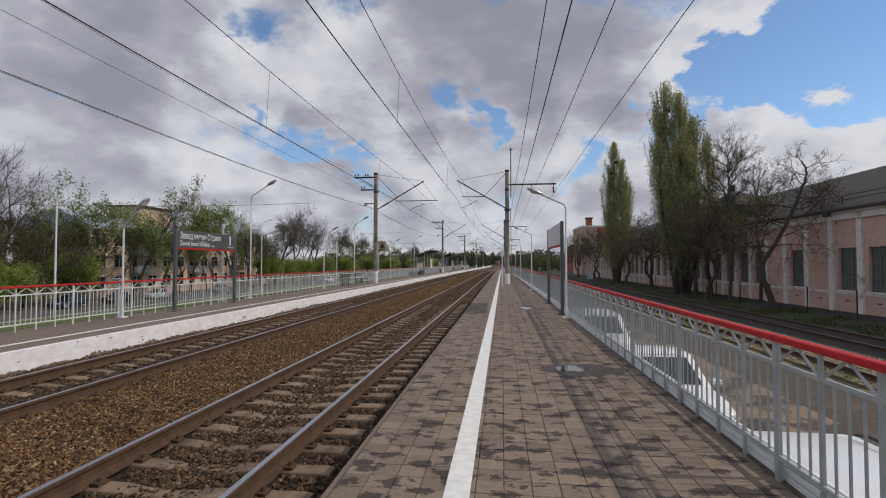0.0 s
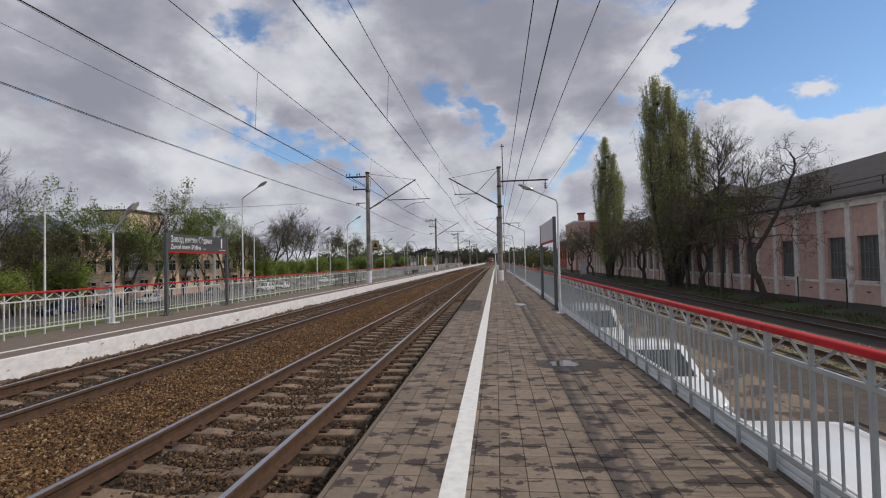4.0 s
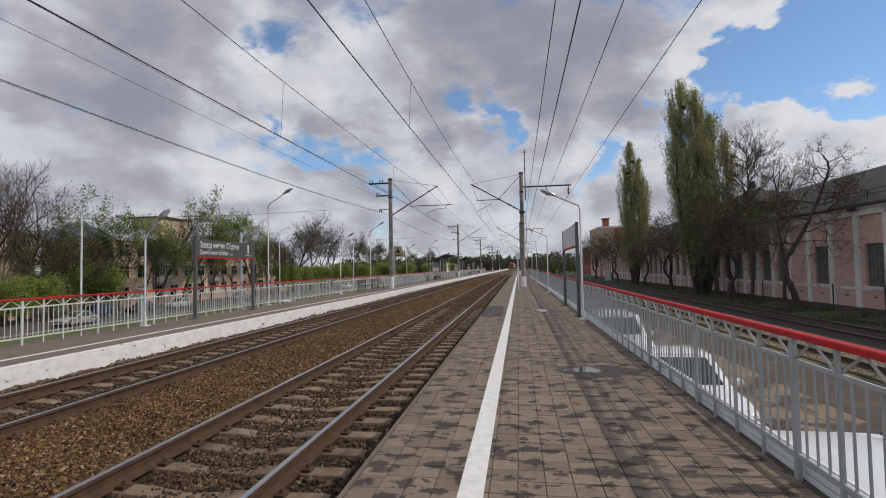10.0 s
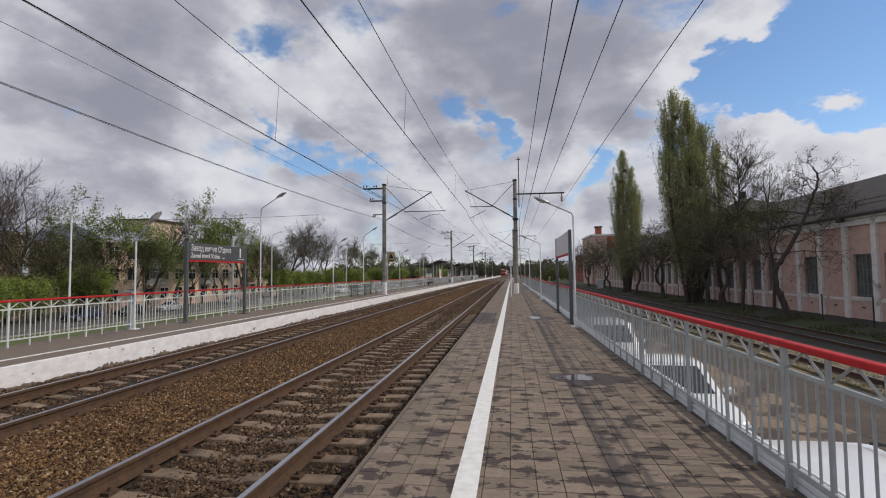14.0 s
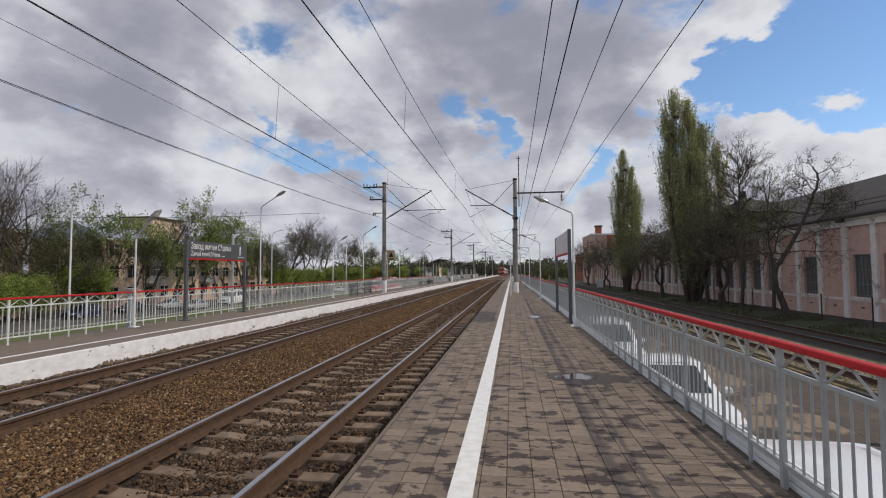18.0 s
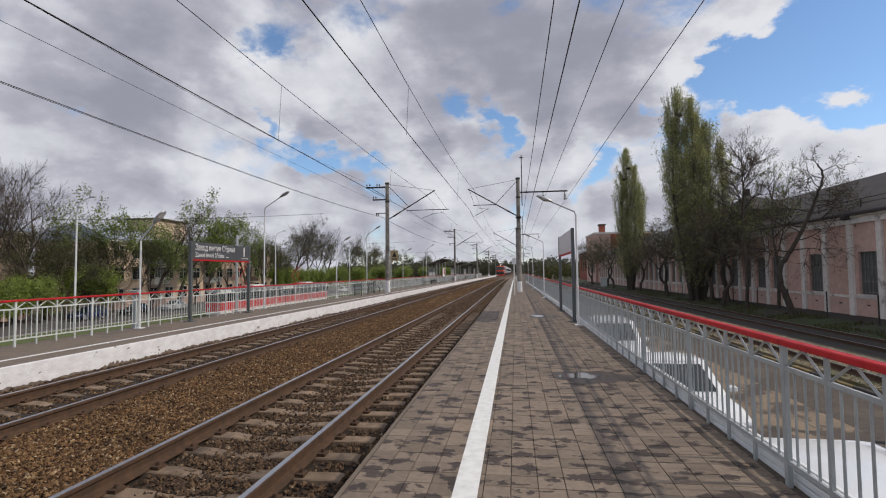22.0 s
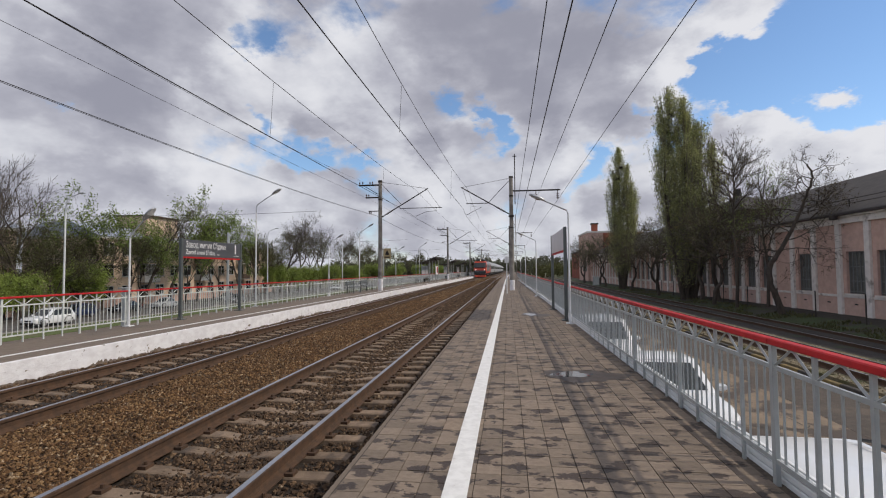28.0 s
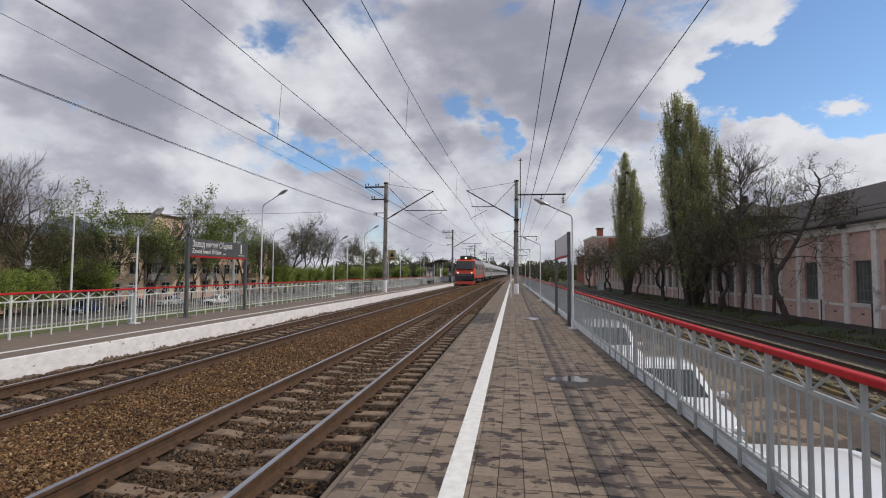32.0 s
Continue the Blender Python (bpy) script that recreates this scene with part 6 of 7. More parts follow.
def locomotive(m=None):
    """Modern electric locomotive, 22 m; x forward, rails at z = 0."""
    t = thing("locomotive", "red and grey electric locomotive with lit headlights", "locomotive", "passenger train", "", m)
    L, w = 22.0, 1.52
    part("body", Mesh().loft([[(x, -w, 1.0), (x, w, 1.0), (x, w, 3.35), (x, w - .35, 3.95), (x, -w + .35, 3.95), (x, -w, 3.35)] for x in (-L / 2 + .6, L / 2 - 2.6)]), "loco_grey", t, "grey locomotive side")
    part("side_stripe", box(-L / 2 + 3, L / 2 - 3.2, -w - .006, w + .006, 1.0, 1.45), "loco_red", t, "red lower stripe")
    part("side_panel", box(-L / 2 + .6, -L / 2 + 5, -w - .008, w + .008, 1.46, 3.3), "loco_red", t, "red side panel")
    # cab front: leans back above the waist
    side = [(-2.6, 1.0), (-0.05, 1.0), (0.0, 1.55), (-0.30, 2.30), (-1.30, 3.62), (-1.95, 3.98), (-2.6, 3.98)]
    ring = lambda yy, k: [(L / 2 + (x if x < -2 else x - k), yy, z - (k * 0.6 if z > 3.5 else 0)) for x, z in side]
    part("cab", Mesh().loft([ring(-w, 0.28), ring(-w + .12, 0.06), ring(-w + .4, 0.0), ring(w - .4, 0.0), ring(w - .12, 0.06), ring(w, 0.28)]), "loco_red", t, "orange-red sloping cab front")
    part("windscreen", Mesh().loft([[(L / 2 - .32 - .16 * (abs(yy) > 1.2), yy * 1.0, 2.52), (L / 2 - 1.23 - .2 * (abs(yy) > 1.2), yy * .97, 3.68)] for yy in (-1.5, -1.1, -.4, .4, 1.1, 1.5)], False, False), "loco_glass", t, "wide dark windscreen")
    part("front_mask", box(L / 2 - .7, L / 2 + .05, -1.46, 1.46, .62, 1.72, bevel=.08), "loco_dark", t, "dark lower front")
    for s in (-1, 1):
        part("side_window", box(L / 2 - 2.3, L / 2 - 1.5, s * (w + .004) - .01, s * (w + .004) + .01, 2.4, 3.2), "win_dark", t)
        part("marker_light", Mesh().tube([(L / 2 - .4, s * 1.05, 1.86), (L / 2 - .03, s * 1.05, 1.86)], .085, 12), "marker_lit", t, "lit lower headlight")
        part("grey_chin", box(L / 2 - .5, L / 2 + .02, s * .85 - .32, s * .85 + .32, .72, 1.18, bevel=.05), "loco_dark", t)
        part("buffer", Mesh().tube([(L / 2 - .2, s * .9, .95), (L / 2 + .35, s * .9, .95)], .16, 10), "loco_dark", t)
        for x in (-L / 2 + 4, 0, L / 2 - 4.6):
            part("vent", box(x - 1.2, x + 1.2, s * (w + .004) - .008, s * (w + .004) + .008, 2.4, 3.1), "loco_dark", t)
    part("coupler", box(L / 2 - .2, L / 2 + .5, -.15, .15, .85, 1.15, bevel=.04), "loco_dark", t)
    part("plough", Mesh().loft([[(L / 2 - .5, -1.45, .12), (L / 2 - .5, 1.45, .12), (L / 2 - .5, 1.45, .62), (L / 2 - .5, -1.45, .62)], [(L / 2 + .12, -1.2, .12), (L / 2 + .12, 1.2, .12), (L / 2 + .02, 1.3, .58), (L / 2 + .02, -1.3, .58)]]), "loco_red", t, "red snow plough")
    part("roof", Mesh().loft([[(x, -1.15, 3.95), (x, 1.15, 3.95), (x, .95, 4.15), (x, -.95, 4.15)] for x in (-L / 2 + .8, L / 2 - 2.7)]), "loco_dark", t)
    part("top_light", Mesh().tube([(L / 2 - 1.8, 0, 4.2), (L / 2 - 1.62, 0, 4.2)], .12, 12), "headlight", t, "bright lit top headlight")
    part("light_housing", box(L / 2 - 2.9, L / 2 - 1.78, -.9, .9, 3.9, 4.5, bevel=.08), "loco_dark", t)
    for x, w2, hh in ((L / 2 - 3.9, .85, .42), (L / 2 - 7.4, .95, .35), (-1.0, .9, .5), (-L / 2 + 3.0, .85, .4)):
        part("roof_box", box(x - .8, x + .8, -w2, w2, 4.1, 4.15 + hh, bevel=.04), "loco_dark", t)
    part("wiper_strip", box(L / 2 - .34, L / 2 - .1, -1.4, 1.4, 2.36, 2.5, bevel=.03), "loco_dark", t)
    part("centre_post", Mesh().tube([(L / 2 - .34, 0, 2.5), (L / 2 - 1.24, 0, 3.68)], .045, 6), "loco_dark", t)
    part("handrail", Mesh().tube([(L / 2 + .07, -1.1, 1.45), (L / 2 + .1, -1.1, 1.5), (L / 2 + .1, 1.1, 1.5), (L / 2 + .07, 1.1, 1.45)], .022, 6), "galv", t)
    for x, up in ((L / 2 - 5.0, True), (-L / 2 + 5.0, False)):
        z = 5.75 if up else 4.7
        part("pantograph", Mesh().tube([(x, -.5, 4.2), (x - 1.2, -.3, (4.2 + z) / 2), (x, -.2, z), (x, .2, z), (x - 1.2, .3, (4.2 + z) / 2), (x, .5, 4.2)], .035, 6), "iron_dark", t)
        part("collector", box(x - .08, x + .08, -.95, .95, z, z + .06), "iron_dark", t)
    for x in (-6.8, 6.8):
        part("bogie", box(x - 2.2, x + 2.2, -1.2, 1.2, .3, .95), "loco_dark", t)
        for dx in (-1.5, 0, 1.5):
            for s in (-1, 1):
                wheel(t, x + dx, s * .85, .6, .14, False)
    part("underframe", box(-4.2, 4.2, -1.3, 1.3, .45, 1.0), "loco_dark", t)
    return t


def coach(m=None):
    t = thing("passenger_coach", "long pale grey passenger coach with dark windows", "coach", "passenger train", "", m)
    L, w = 24.2, 1.53
    sec = lambda x: [(x, -w, 1.05), (x, w, 1.05), (x, w, 3.3), (x, w - .35, 3.95), (x, .5, 4.3), (x, -.5, 4.3), (x, -w + .35, 3.95), (x, -w, 3.3)]
    part("body", Mesh().loft([sec(-L / 2), sec(L / 2)]), "coach_grey", t)
    part("stripe", box(-L / 2 + .02, L / 2 - .02, -w - .006, w + .006, 1.05, 1.16), "loco_grey", t)
    part("roof_skin", Mesh().loft([[(x, w - .3, 3.9), (x, .5, 4.33), (x, -.5, 4.33), (x, -w + .3, 3.9)] for x in (-L / 2 + .05, L / 2 - .05)], False, False), "coach_grey", t)
    for s in (-1, 1):
        for k in range(10):
            x = -L / 2 + 2.6 + 2.05 * k
            part("window", box(x, x + 1.15, s * (w + .004) - .01, s * (w + .004) + .01, 2.05, 2.95), "win_dark", t)
        for x in (-L / 2 + .9, L / 2 - .9):
            part("door", box(x - .4, x + .4, s * (w + .004) - .01, s * (w + .004) + .01, 1.1, 3.1), "loco_grey", t)
    for x in (-8.5, 8.5):
        part("bogie", box(x - 1.9, x + 1.9, -1.15, 1.15, .3, .95), "loco_dark", t)
        for dx in (-1.2, 1.2):
            for s in (-1, 1):
                wheel(t, x + dx, s * .85, .475, .13, False)
    part("gangway", box(L / 2, L / 2 + .35, -.7, .7, 1.2, 3.5), "loco_dark", t)
    part("underframe", box(-5, 5, -1.2, 1.2, .5, 1.05), "loco_dark", t)
    return t


# parked in the yard, noses towards the camera
for nm, p, lab, y, x, kd, LL, HH in (("parked_car", "white", "white car parked close under the platform", 4.32, 3.25, "suv", 4.2, 1.5), ("parked_car", "white", "white car with dark windscreen parked along the platform", 11.15, 3.5, "sedan", 3.95, 1.45), ("parked_car", "white", "white van-like car parked further along the yard", 18.2, 3.6, "suv", 4.4, 1.62)):
    car(nm, p, lab, LL, 1.74, HH, kd, pose(x, y, YARD_Z + 0.015, 0, 0, -90), "yard cars")
# parked along the street
for p, lab, y, kd, HH in (("navy", "dark blue car parked under the trees", 44.4, "suv", 1.55), ("dark", "dark saloon parked by the street", 50.8, "sedan", 1.48), ("silver", "silver saloon parked by the flats", 57.2, "sedan", 1.5), ("grey", "grey car parked by the flats", 71.2, "sedan", 1.47)):
    car("street_car", p, lab, 4.4, 1.76, HH, kd, pose(-43.6, y, STREET_Z + 0.02, 0, 0, -90), "parked street cars")
for p, lab, y in (("white", "white car standing far along the street", 112.0), ("silver", "silver car standing far along the street", 128.0)):
    car("street_car", p, lab, 4.4, 1.76, 1.5, "sedan", pose(-40.5, y, STREET_Z + 0.02, 0, 0, -90), "parked street cars")

# moving
MOVING = {}
MOVING["truck"] = tarp_truck()
MOVING["low"] = car("passing_car", "white", "white saloon driving in the lane below the platform", 4.5, 1.78, 1.5, "sedan")
MOVING["suv_a"] = car("passing_car", "white", "white off-roader driving along the street", 4.7, 1.85, 1.75, "suv")
MOVING["car_b"] = car("passing_car", "white", "white hatchback driving along the street", 4.2, 1.76, 1.52, "suv")
MOVING["car_c"] = car("passing_car", "white", "white saloon driving along the street", 4.5, 1.78, 1.47, "sedan")
MOVING["car_d"] = car("passing_car", "sand", "pale beige saloon driving along the street", 4.4, 1.78, 1.46, "sedan")
MOVING["van"] = car("passing_van", "white", "white minibus driving along the street", 5.3, 2.05, 2.5, "van")
MOVING["car_e"] = car("passing_car", "silver", "grey saloon driving ahead of a minibus", 4.4, 1.76, 1.45, "sedan")
MOVING["car_g"] = car("passing_car", "grey", "dark grey saloon driving past the flats", 4.4, 1.78, 1.46, "sedan")
MOVING["suv_f"] = car("passing_car", "white", "white crossover driving past the flats", 4.6, 1.85, 1.72, "suv")
MOVING["car_i"] = car("passing_car", "white", "white car coming down the street", 4.3, 1.76, 1.5, "suv")
TRAMS = [tram_car()]
TRAMS.append(copy_thing(TRAMS[0], pose(0, 0, 0)))
TRAIN = [locomotive(), coach()]
for _ in range(8):
    TRAIN.append(copy_thing(TRAIN[1], pose(0, 0, 0)))


# ---- platform furniture ----
def shelter(y, label):
    t = thing("platform_shelter", label, "shelter", "platform shelters", "", pose(-11.0 + bend(y), y, 0))
    for yy in (0.3, 3.0, 5.7):
        part("column", Mesh().tube([(-0.15, yy, 0), (-0.15, yy, 2.55)], 0.05, 8), "grey_paint", t)
        part("rafter", Mesh().tube([(-0.5, yy, 2.45), (1.6, yy, 3.15)], 0.04, 6), "iron_dark", t)
        part("column", Mesh().tube([(0.9, yy, 0), (0.9, yy, 2.9)], 0.045, 8), "grey_paint", t)
    part("roof", Mesh().loft([[(-0.7, yy, 2.42), (0.4, yy, 2.72), (1.75, yy, 3.28), (1.75, yy, 3.38), (0.4, yy, 2.82), (-0.7, yy, 2.52)] for yy in (0, 6)]), "shelter_roof", t, "dark pitched shelter roof")
    part("back_panel", box(-0.22, -0.18, 0.3, 5.7, 0.3, 2.2), "poly", t)
    part("seat", box(-0.1, 0.3, 0.8, 5.2, 0.42, 0.47), "iron_dark", t)
    for yy in (1.0, 5.0):
        part("seat_leg", box(0.05, 0.15, yy - 0.04, yy + 0.04, 0, 0.42), "iron_dark", t)
    return t


for y in (62.0, 84.0, 104.0, 126.0):
    shelter(y, "dark-roofed waiting shelter on the far platform")
arch = Mesh().tube([(-11.75, 64.0, 0.0), (-11.75, 64.0, 2.3)] + [(-10.8 - 0.95 * math.cos(a), 64.0, 2.4 + 1.95 * math.sin(a)) for a in [math.pi * k / 16 for k in range(17)]] + [(-9.85, 64.0, 2.3), (-9.85, 64.0, 0.0)], 0.04, 6)
tagged(part("metal_arch", arch, "galv"), "thin metal arch above the platform shelter", "arch")


def bench(x, y, label, rz=0):
    t = thing("bench", label, "bench", "platform benches", "", pose(x, y, 0, 0, 0, rz))
    for k in range(4):
        part("seat_slat", box(-0.2 + 0.11 * k, -0.11 + 0.11 * k, 0, 1.9, 0.43, 0.46, bevel=0.005), "sign_post", t)
    for k in range(2):
        part("back_slat", box(-0.3, -0.27, 0, 1.9, 0.6 + 0.14 * k, 0.7 + 0.14 * k, bevel=0.005), "sign_post", t)
    for yy in (0.2, 1.7):
        part("leg", Mesh().tube([(-0.3, yy, 0.85), (-0.22, yy, 0.42), (-0.26, yy, 0)], 0.025, 6), "sign_post", t)
        part("leg", Mesh().tube([(0.22, yy, 0.43), (0.24, yy, 0)], 0.025, 6), "sign_post", t)


bench(-10.55, 32.2, "grey bench against the far platform fence")
bench(-10.55, 35.4, "grey bench against the far platform fence")
bench(-10.5, 57.5, "grey bench against the far platform fence")
# notice board
board = thing("notice_board", "white and red notice board on the far platform", "sign", "", "", pose(-10.4, 73.0, 0))
part("panel", box(-0.03, 0.03, 0.1, 2.4, 0.9, 2.2), "letter", board)
part("red_field", box(0.031, 0.036, 1.3, 2.3, 1.2, 2.1), "red_paint", board)
for yy in (0.1, 2.4):
    part("post", box(-0.04, 0.04, yy - 0.04, yy + 0.04, 0, 2.25), "grey_paint", board)
warn = thing("warning_sign", "yellow board with a dark triangle on a pole", "sign", "", "", pose(-11.6, 45.8, -3.0))
part("pole", Mesh().tube([(0, 0, 0), (0, 0, 6.7)], 0.05, 8), "galv", warn)
part("board", box(0.0, 0.75, -0.09, -0.06, 5.75, 6.75, bevel=0.01), "yellow", warn)
part("triangle", Mesh().loft([[(0.14, y, 6.1), (0.61, y, 6.1), (0.375, y, 6.6)] for y in (-0.092, -0.096)]), "iron_dark", warn)
part("bar", box(0.1, 0.65, -0.096, -0.091, 5.84, 5.95), "iron_dark", warn)
# signal post and lattice mast beside the near platform
sg = thing("signal_post", "slim white signal post beside the overhead mast", "post", "", "", pose(0.25, 32.4, 0))
part("post", Mesh().tube([(0, 0, 0), (0, 0, 2.4)], 0.035, 8), "lamp_white", sg)
part("plate", box(-0.14, 0.14, -0.03, 0.0, 2.05, 2.45), "letter", sg)
lat = thing("lattice_mast", "rusty lattice mast on the platform", "mast", "", "", pose(1.35, 58.0, 0))
for sx in (-0.22, 0.22):
    for sy in (-0.22, 0.22):
        part("leg", Mesh().tube([(sx, sy, 0), (sx * 0.6, sy * 0.6, 8.2)], 0.03, 5), "mast", lat)
for k in range(10):
    z = 0.8 * k
    part("brace", Mesh().tube([(-0.2, -0.2, z), (0.2, -0.2, z + 0.4), (-0.2, -0.2, z + 0.8)], 0.016, 4), "mast", lat)

# grey posts by the far platform's fence
gp = thing("steel_pole", "tall grey steel pole beside the station board", "pole", "", "", pose(-11.51, 18.98, 0))
part("shaft", Mesh().tube([(0, 0, 0), (0, 0, 3.22)], 0.06, 10, True, 0.05), "grey_paint", gp)
part("base_plate", box(-0.13, 0.13, -0.13, 0.13, -0.005, 0.03, bevel=0.006), "grey_paint", gp)
part("cap", Mesh().tube([(0, 0, 3.22), (0, 0, 3.26)], 0.058, 10, True, 0.02), "grey_paint", gp)
gp = thing("gate_post", "broad grey steel post in the far fence", "post", "", "", pose(-11.18, 13.05, 0))
part("shaft", box(-0.06, 0.06, -0.07, 0.07, -0.005, 1.12, bevel=0.01), "grey_paint", gp)
part("cap", box(-0.075, 0.075, -0.2, 0.2, 1.12, 1.15, bevel=0.008), "grey_paint", gp)

# street poles, white-banded, with lamps
for x, y, h in ((-36.6, 36.0, 10.2), (-36.6, 71.0, 10.2), (-36.6, 106.0, 10.2)):
    p = thing("street_lamp", "pale street lamp pole with a curved arm", "street lamp", "street lamps", "", pose(x, y, STREET_Z))
    part("pole", Mesh().tube([(0, 0, 0), (0, 0, h)], 0.09, 8, True, 0.06), "lamp_white", p)
    part("arm", Mesh().tube([(0, 0, h), (0.2, 0.0, h + 0.7), (1.3, 0, h + 1.1)], 0.035, 6), "galv", p)
    part("lamp_head", box(1.2, 1.75, -0.12, 0.12, h + 1.06, h + 1.17, bevel=0.03), "galv", p)
for y in (30.0, 66.0, 102.0):
    w = Mesh().tube([(-44.5 + 30 * u, y + 6 * u, 6.3 - 1.6 * u * (1 - u)) for u in [k / 12 for k in range(13)]], 0.012, 4, False)
    tagged(part("span_wire", w, "wire"), "thin span wire across the tramway", "cable", "tram wires")
for x in (-31.0,):
    w = Mesh().tube([(x, y, STREET_Z + 5.6) for y in range(-40, 260, 20)], 0.010, 4, False)
    tagged(part("tram_wire", w, "wire"), "tram contact wire above the street", "cable", "tram wires")

# puddles on the platform
def puddle(x, y, rx, ry, seed, label):
    """A damp patch with standing water in its middle."""
    rng = random.Random(seed)
    t = thing("puddle", label, "puddle", "puddles", "", pose(x, y, 0))
    def blob(s, z, wob, sx, sy):
        ph = [rng.uniform(0, 6.28) for _ in range(9)]
        pts = []
        for k in range(96):
            a = 2 * math.pi * k / 96
            r = s * (1 + wob * sum(math.sin((j + 2) * a + ph[j]) / (j + 1.5) for j in range(9)))
            pts.append((sx + rx * r * math.cos(a), sy + ry * r * math.sin(a), z))
        m = Mesh()
        m.add(pts, [tuple(range(96))])
        return m
    part("damp_rim", blob(1.0, 0.0035, 0.26, 0.05, 0.0), "damp", t, "dark damp rim")
    part("water", blob(0.5, 0.0062, 0.28, -0.12, 0.08), "water", t, "shallow standing water")


puddle(1.18, 7.4, 0.5, 0.46, 4, "small puddle with a dark damp rim on the paving")
puddle(1.08, 17.2, 0.46, 0.75, 9, "shallow bright puddle further along the platform")

# steel fence posts and a low rail along the factory
for k in range(9):
    y = 27.0 + 4.0 * k
    p = tagged(part("steel_post", Mesh().tube([(18.3, y, -1.45), (18.3, y, 0.2)], 0.035, 6), "iron_dark"), "thin rusty steel post before the factory wall", "post", "factory fence posts")
box1 = thing("meter_box", "grey steel cabinet at the end of the verge", "cabinet", "", "", pose(16.2, 88, -1.3))
part("case", box(-0.5, 0.5, -0.4, 0.4, 0, 1.5, bevel=0.02), "grey_paint", box1)
part("door", box(-0.4, 0.4, -0.42, -0.4, 0.1, 1.4), "pale_paint", box1)


# ---- sleepers and stones, last ----
for par, ax in ((near_track, NEAR_X), (far_track, FAR_X)):
    y = 0.3 - 12 * 0.543
    rest = Mesh()
    sv0 = [tuple(v.co) for v in SLEEPER.vertices]
    sf0 = [tuple(p.vertices) for p in SLEEPER.polygons]
    k = 0
    while y < 260:
        if y < 62:
            shared("sleeper", SLEEPER, par, pose(ax + bend(y), y, RAIL_Z - 0.185, 0, 0, 0.6 * math.sin(k * 2.3)))
            if y < 26:
                for s in (-0.7975, 0.7975):
                    shared("fastening", CLIP, par, pose(ax + s + bend(y), y, RAIL_Z - 0.183))
        else:
            rest.add([(v[0] + ax + bend(y), v[1] + y, v[2] + RAIL_Z - 0.185) for v in sv0], sf0)
        y += 0.543
        k += 1
    r = part("sleeper_run", rest, "sleeper", par, "far run of concrete sleepers")
    tagged(r, kind="stuff")


def stones(name, x0, x1, z, y0, y1, n, size, mat_name, label, seed, skip=None, fall=1.0):
    """Loose stones, thinning with distance; one object."""
    rng = np.random.default_rng(seed)
    cube = np.array([(-1, -.3, -.1), (.2, -1, .05), (1, .25, -.05), (-.2, 1, .1), (.15, -.1, .8), (-.1, .1, -.8)])
    quads = np.array([(0, 1, 4), (1, 2, 4), (2, 3, 4), (3, 0, 4), (1, 0, 5), (2, 1, 5), (3, 2, 5), (0, 3, 5)])
    u = rng.random(n) ** fall
    ys = y0 + (y1 - y0) * u
    xs = x0 + (x1 - x0) * rng.random(n)
    keep = np.ones(n, bool)
    if skip:
        for ax in skip:
            keep &= np.abs(np.abs(xs - ax) - 0.7975) > 0.10
            ph = (ys - 0.3) % 0.543
            on = ((ph < 0.085) | (ph > 0.458)) & (np.abs(xs - ax) < 1.33)
            keep &= ~on
    xs, ys = xs[keep], ys[keep]
    n = len(xs)
    sc = size * 1.25 * rng.uniform(0.5, 1.5, (n, 1)) * rng.uniform(0.6, 1.25, (n, 3))
    v = cube[None] * sc[:, None, :] * rng.uniform(0.65, 1.3, (n, 6, 3))
    a, b = rng.uniform(0, 6.28, n), rng.uniform(-0.8, 0.8, n)
    ca, sa, cb, sb = np.cos(a), np.sin(a), np.cos(b), np.sin(b)
    x, y, zz = v[..., 0].copy(), v[..., 1].copy(), v[..., 2].copy()
    y, zz = y * cb[:, None] - zz * sb[:, None], y * sb[:, None] + zz * cb[:, None]
    x, y = x * ca[:, None] - y * sa[:, None], x * sa[:, None] + y * ca[:, None]
    u = np.clip((ys - 70) / 200.0, 0, 1)
    xs = xs + 0.008 * (ys - 3) + 2.2 * u * u * (3 - 2 * u)
    v = np.stack([x + xs[:, None], y + ys[:, None], zz + z + rng.uniform(-0.012, 0.012, (n, 1))], -1).reshape(-1, 3)
    f = (quads[None] + (np.arange(n) * 6)[:, None, None]).reshape(-1, 3)
    me = bpy.data.meshes.new(name)
    me.vertices.add(len(v)), me.vertices.foreach_set("co", v.ravel())
    me.loops.add(f.size), me.loops.foreach_set("vertex_index", f.ravel())
    me.polygons.add(len(f)), me.polygons.foreach_set("loop_start", np.arange(0, f.size, 3))
    me.polygons.foreach_set("use_smooth", np.zeros(len(f), bool))
    me.update(calc_edges=True)
    me.materials.append(M[mat_name])
    tagged(new(name, me), label, "stones", "", "stuff")


stones("ballast_stones", EDGE_X - 0.05, -3.93, -0.482, 1.5, 45, 48000, 0.019, "ballast", "dark angular ballast round the near track", 1, (NEAR_X,), 1.9)
stones("ballast_stones", -3.91, -6.23, -0.437, 2.0, 50, 88000, 0.0165, "ballast_rust", "rust-brown ballast between the tracks", 2, None, 1.9)
stones("ballast_stones", -6.11, FAR_EDGE_X + 0.1, -0.472, 3.0, 50, 36000, 0.021, "ballast", "dark ballast round the far track", 3, (FAR_X,), 1.7)
stones("ballast_stones", -3.87, -4.1, -0.435, 2.0, 25, 1500, 0.022, "ballast_pale", "pale stones scattered along the rail", 8, None, 1.6)
stones("ballast_stones", NEAR_X - 0.5, NEAR_X + 0.5, -0.474, 2.0, 30, 6000, 0.019, "ballast", "ballast spilt over the sleepers", 12, None, 1.6)
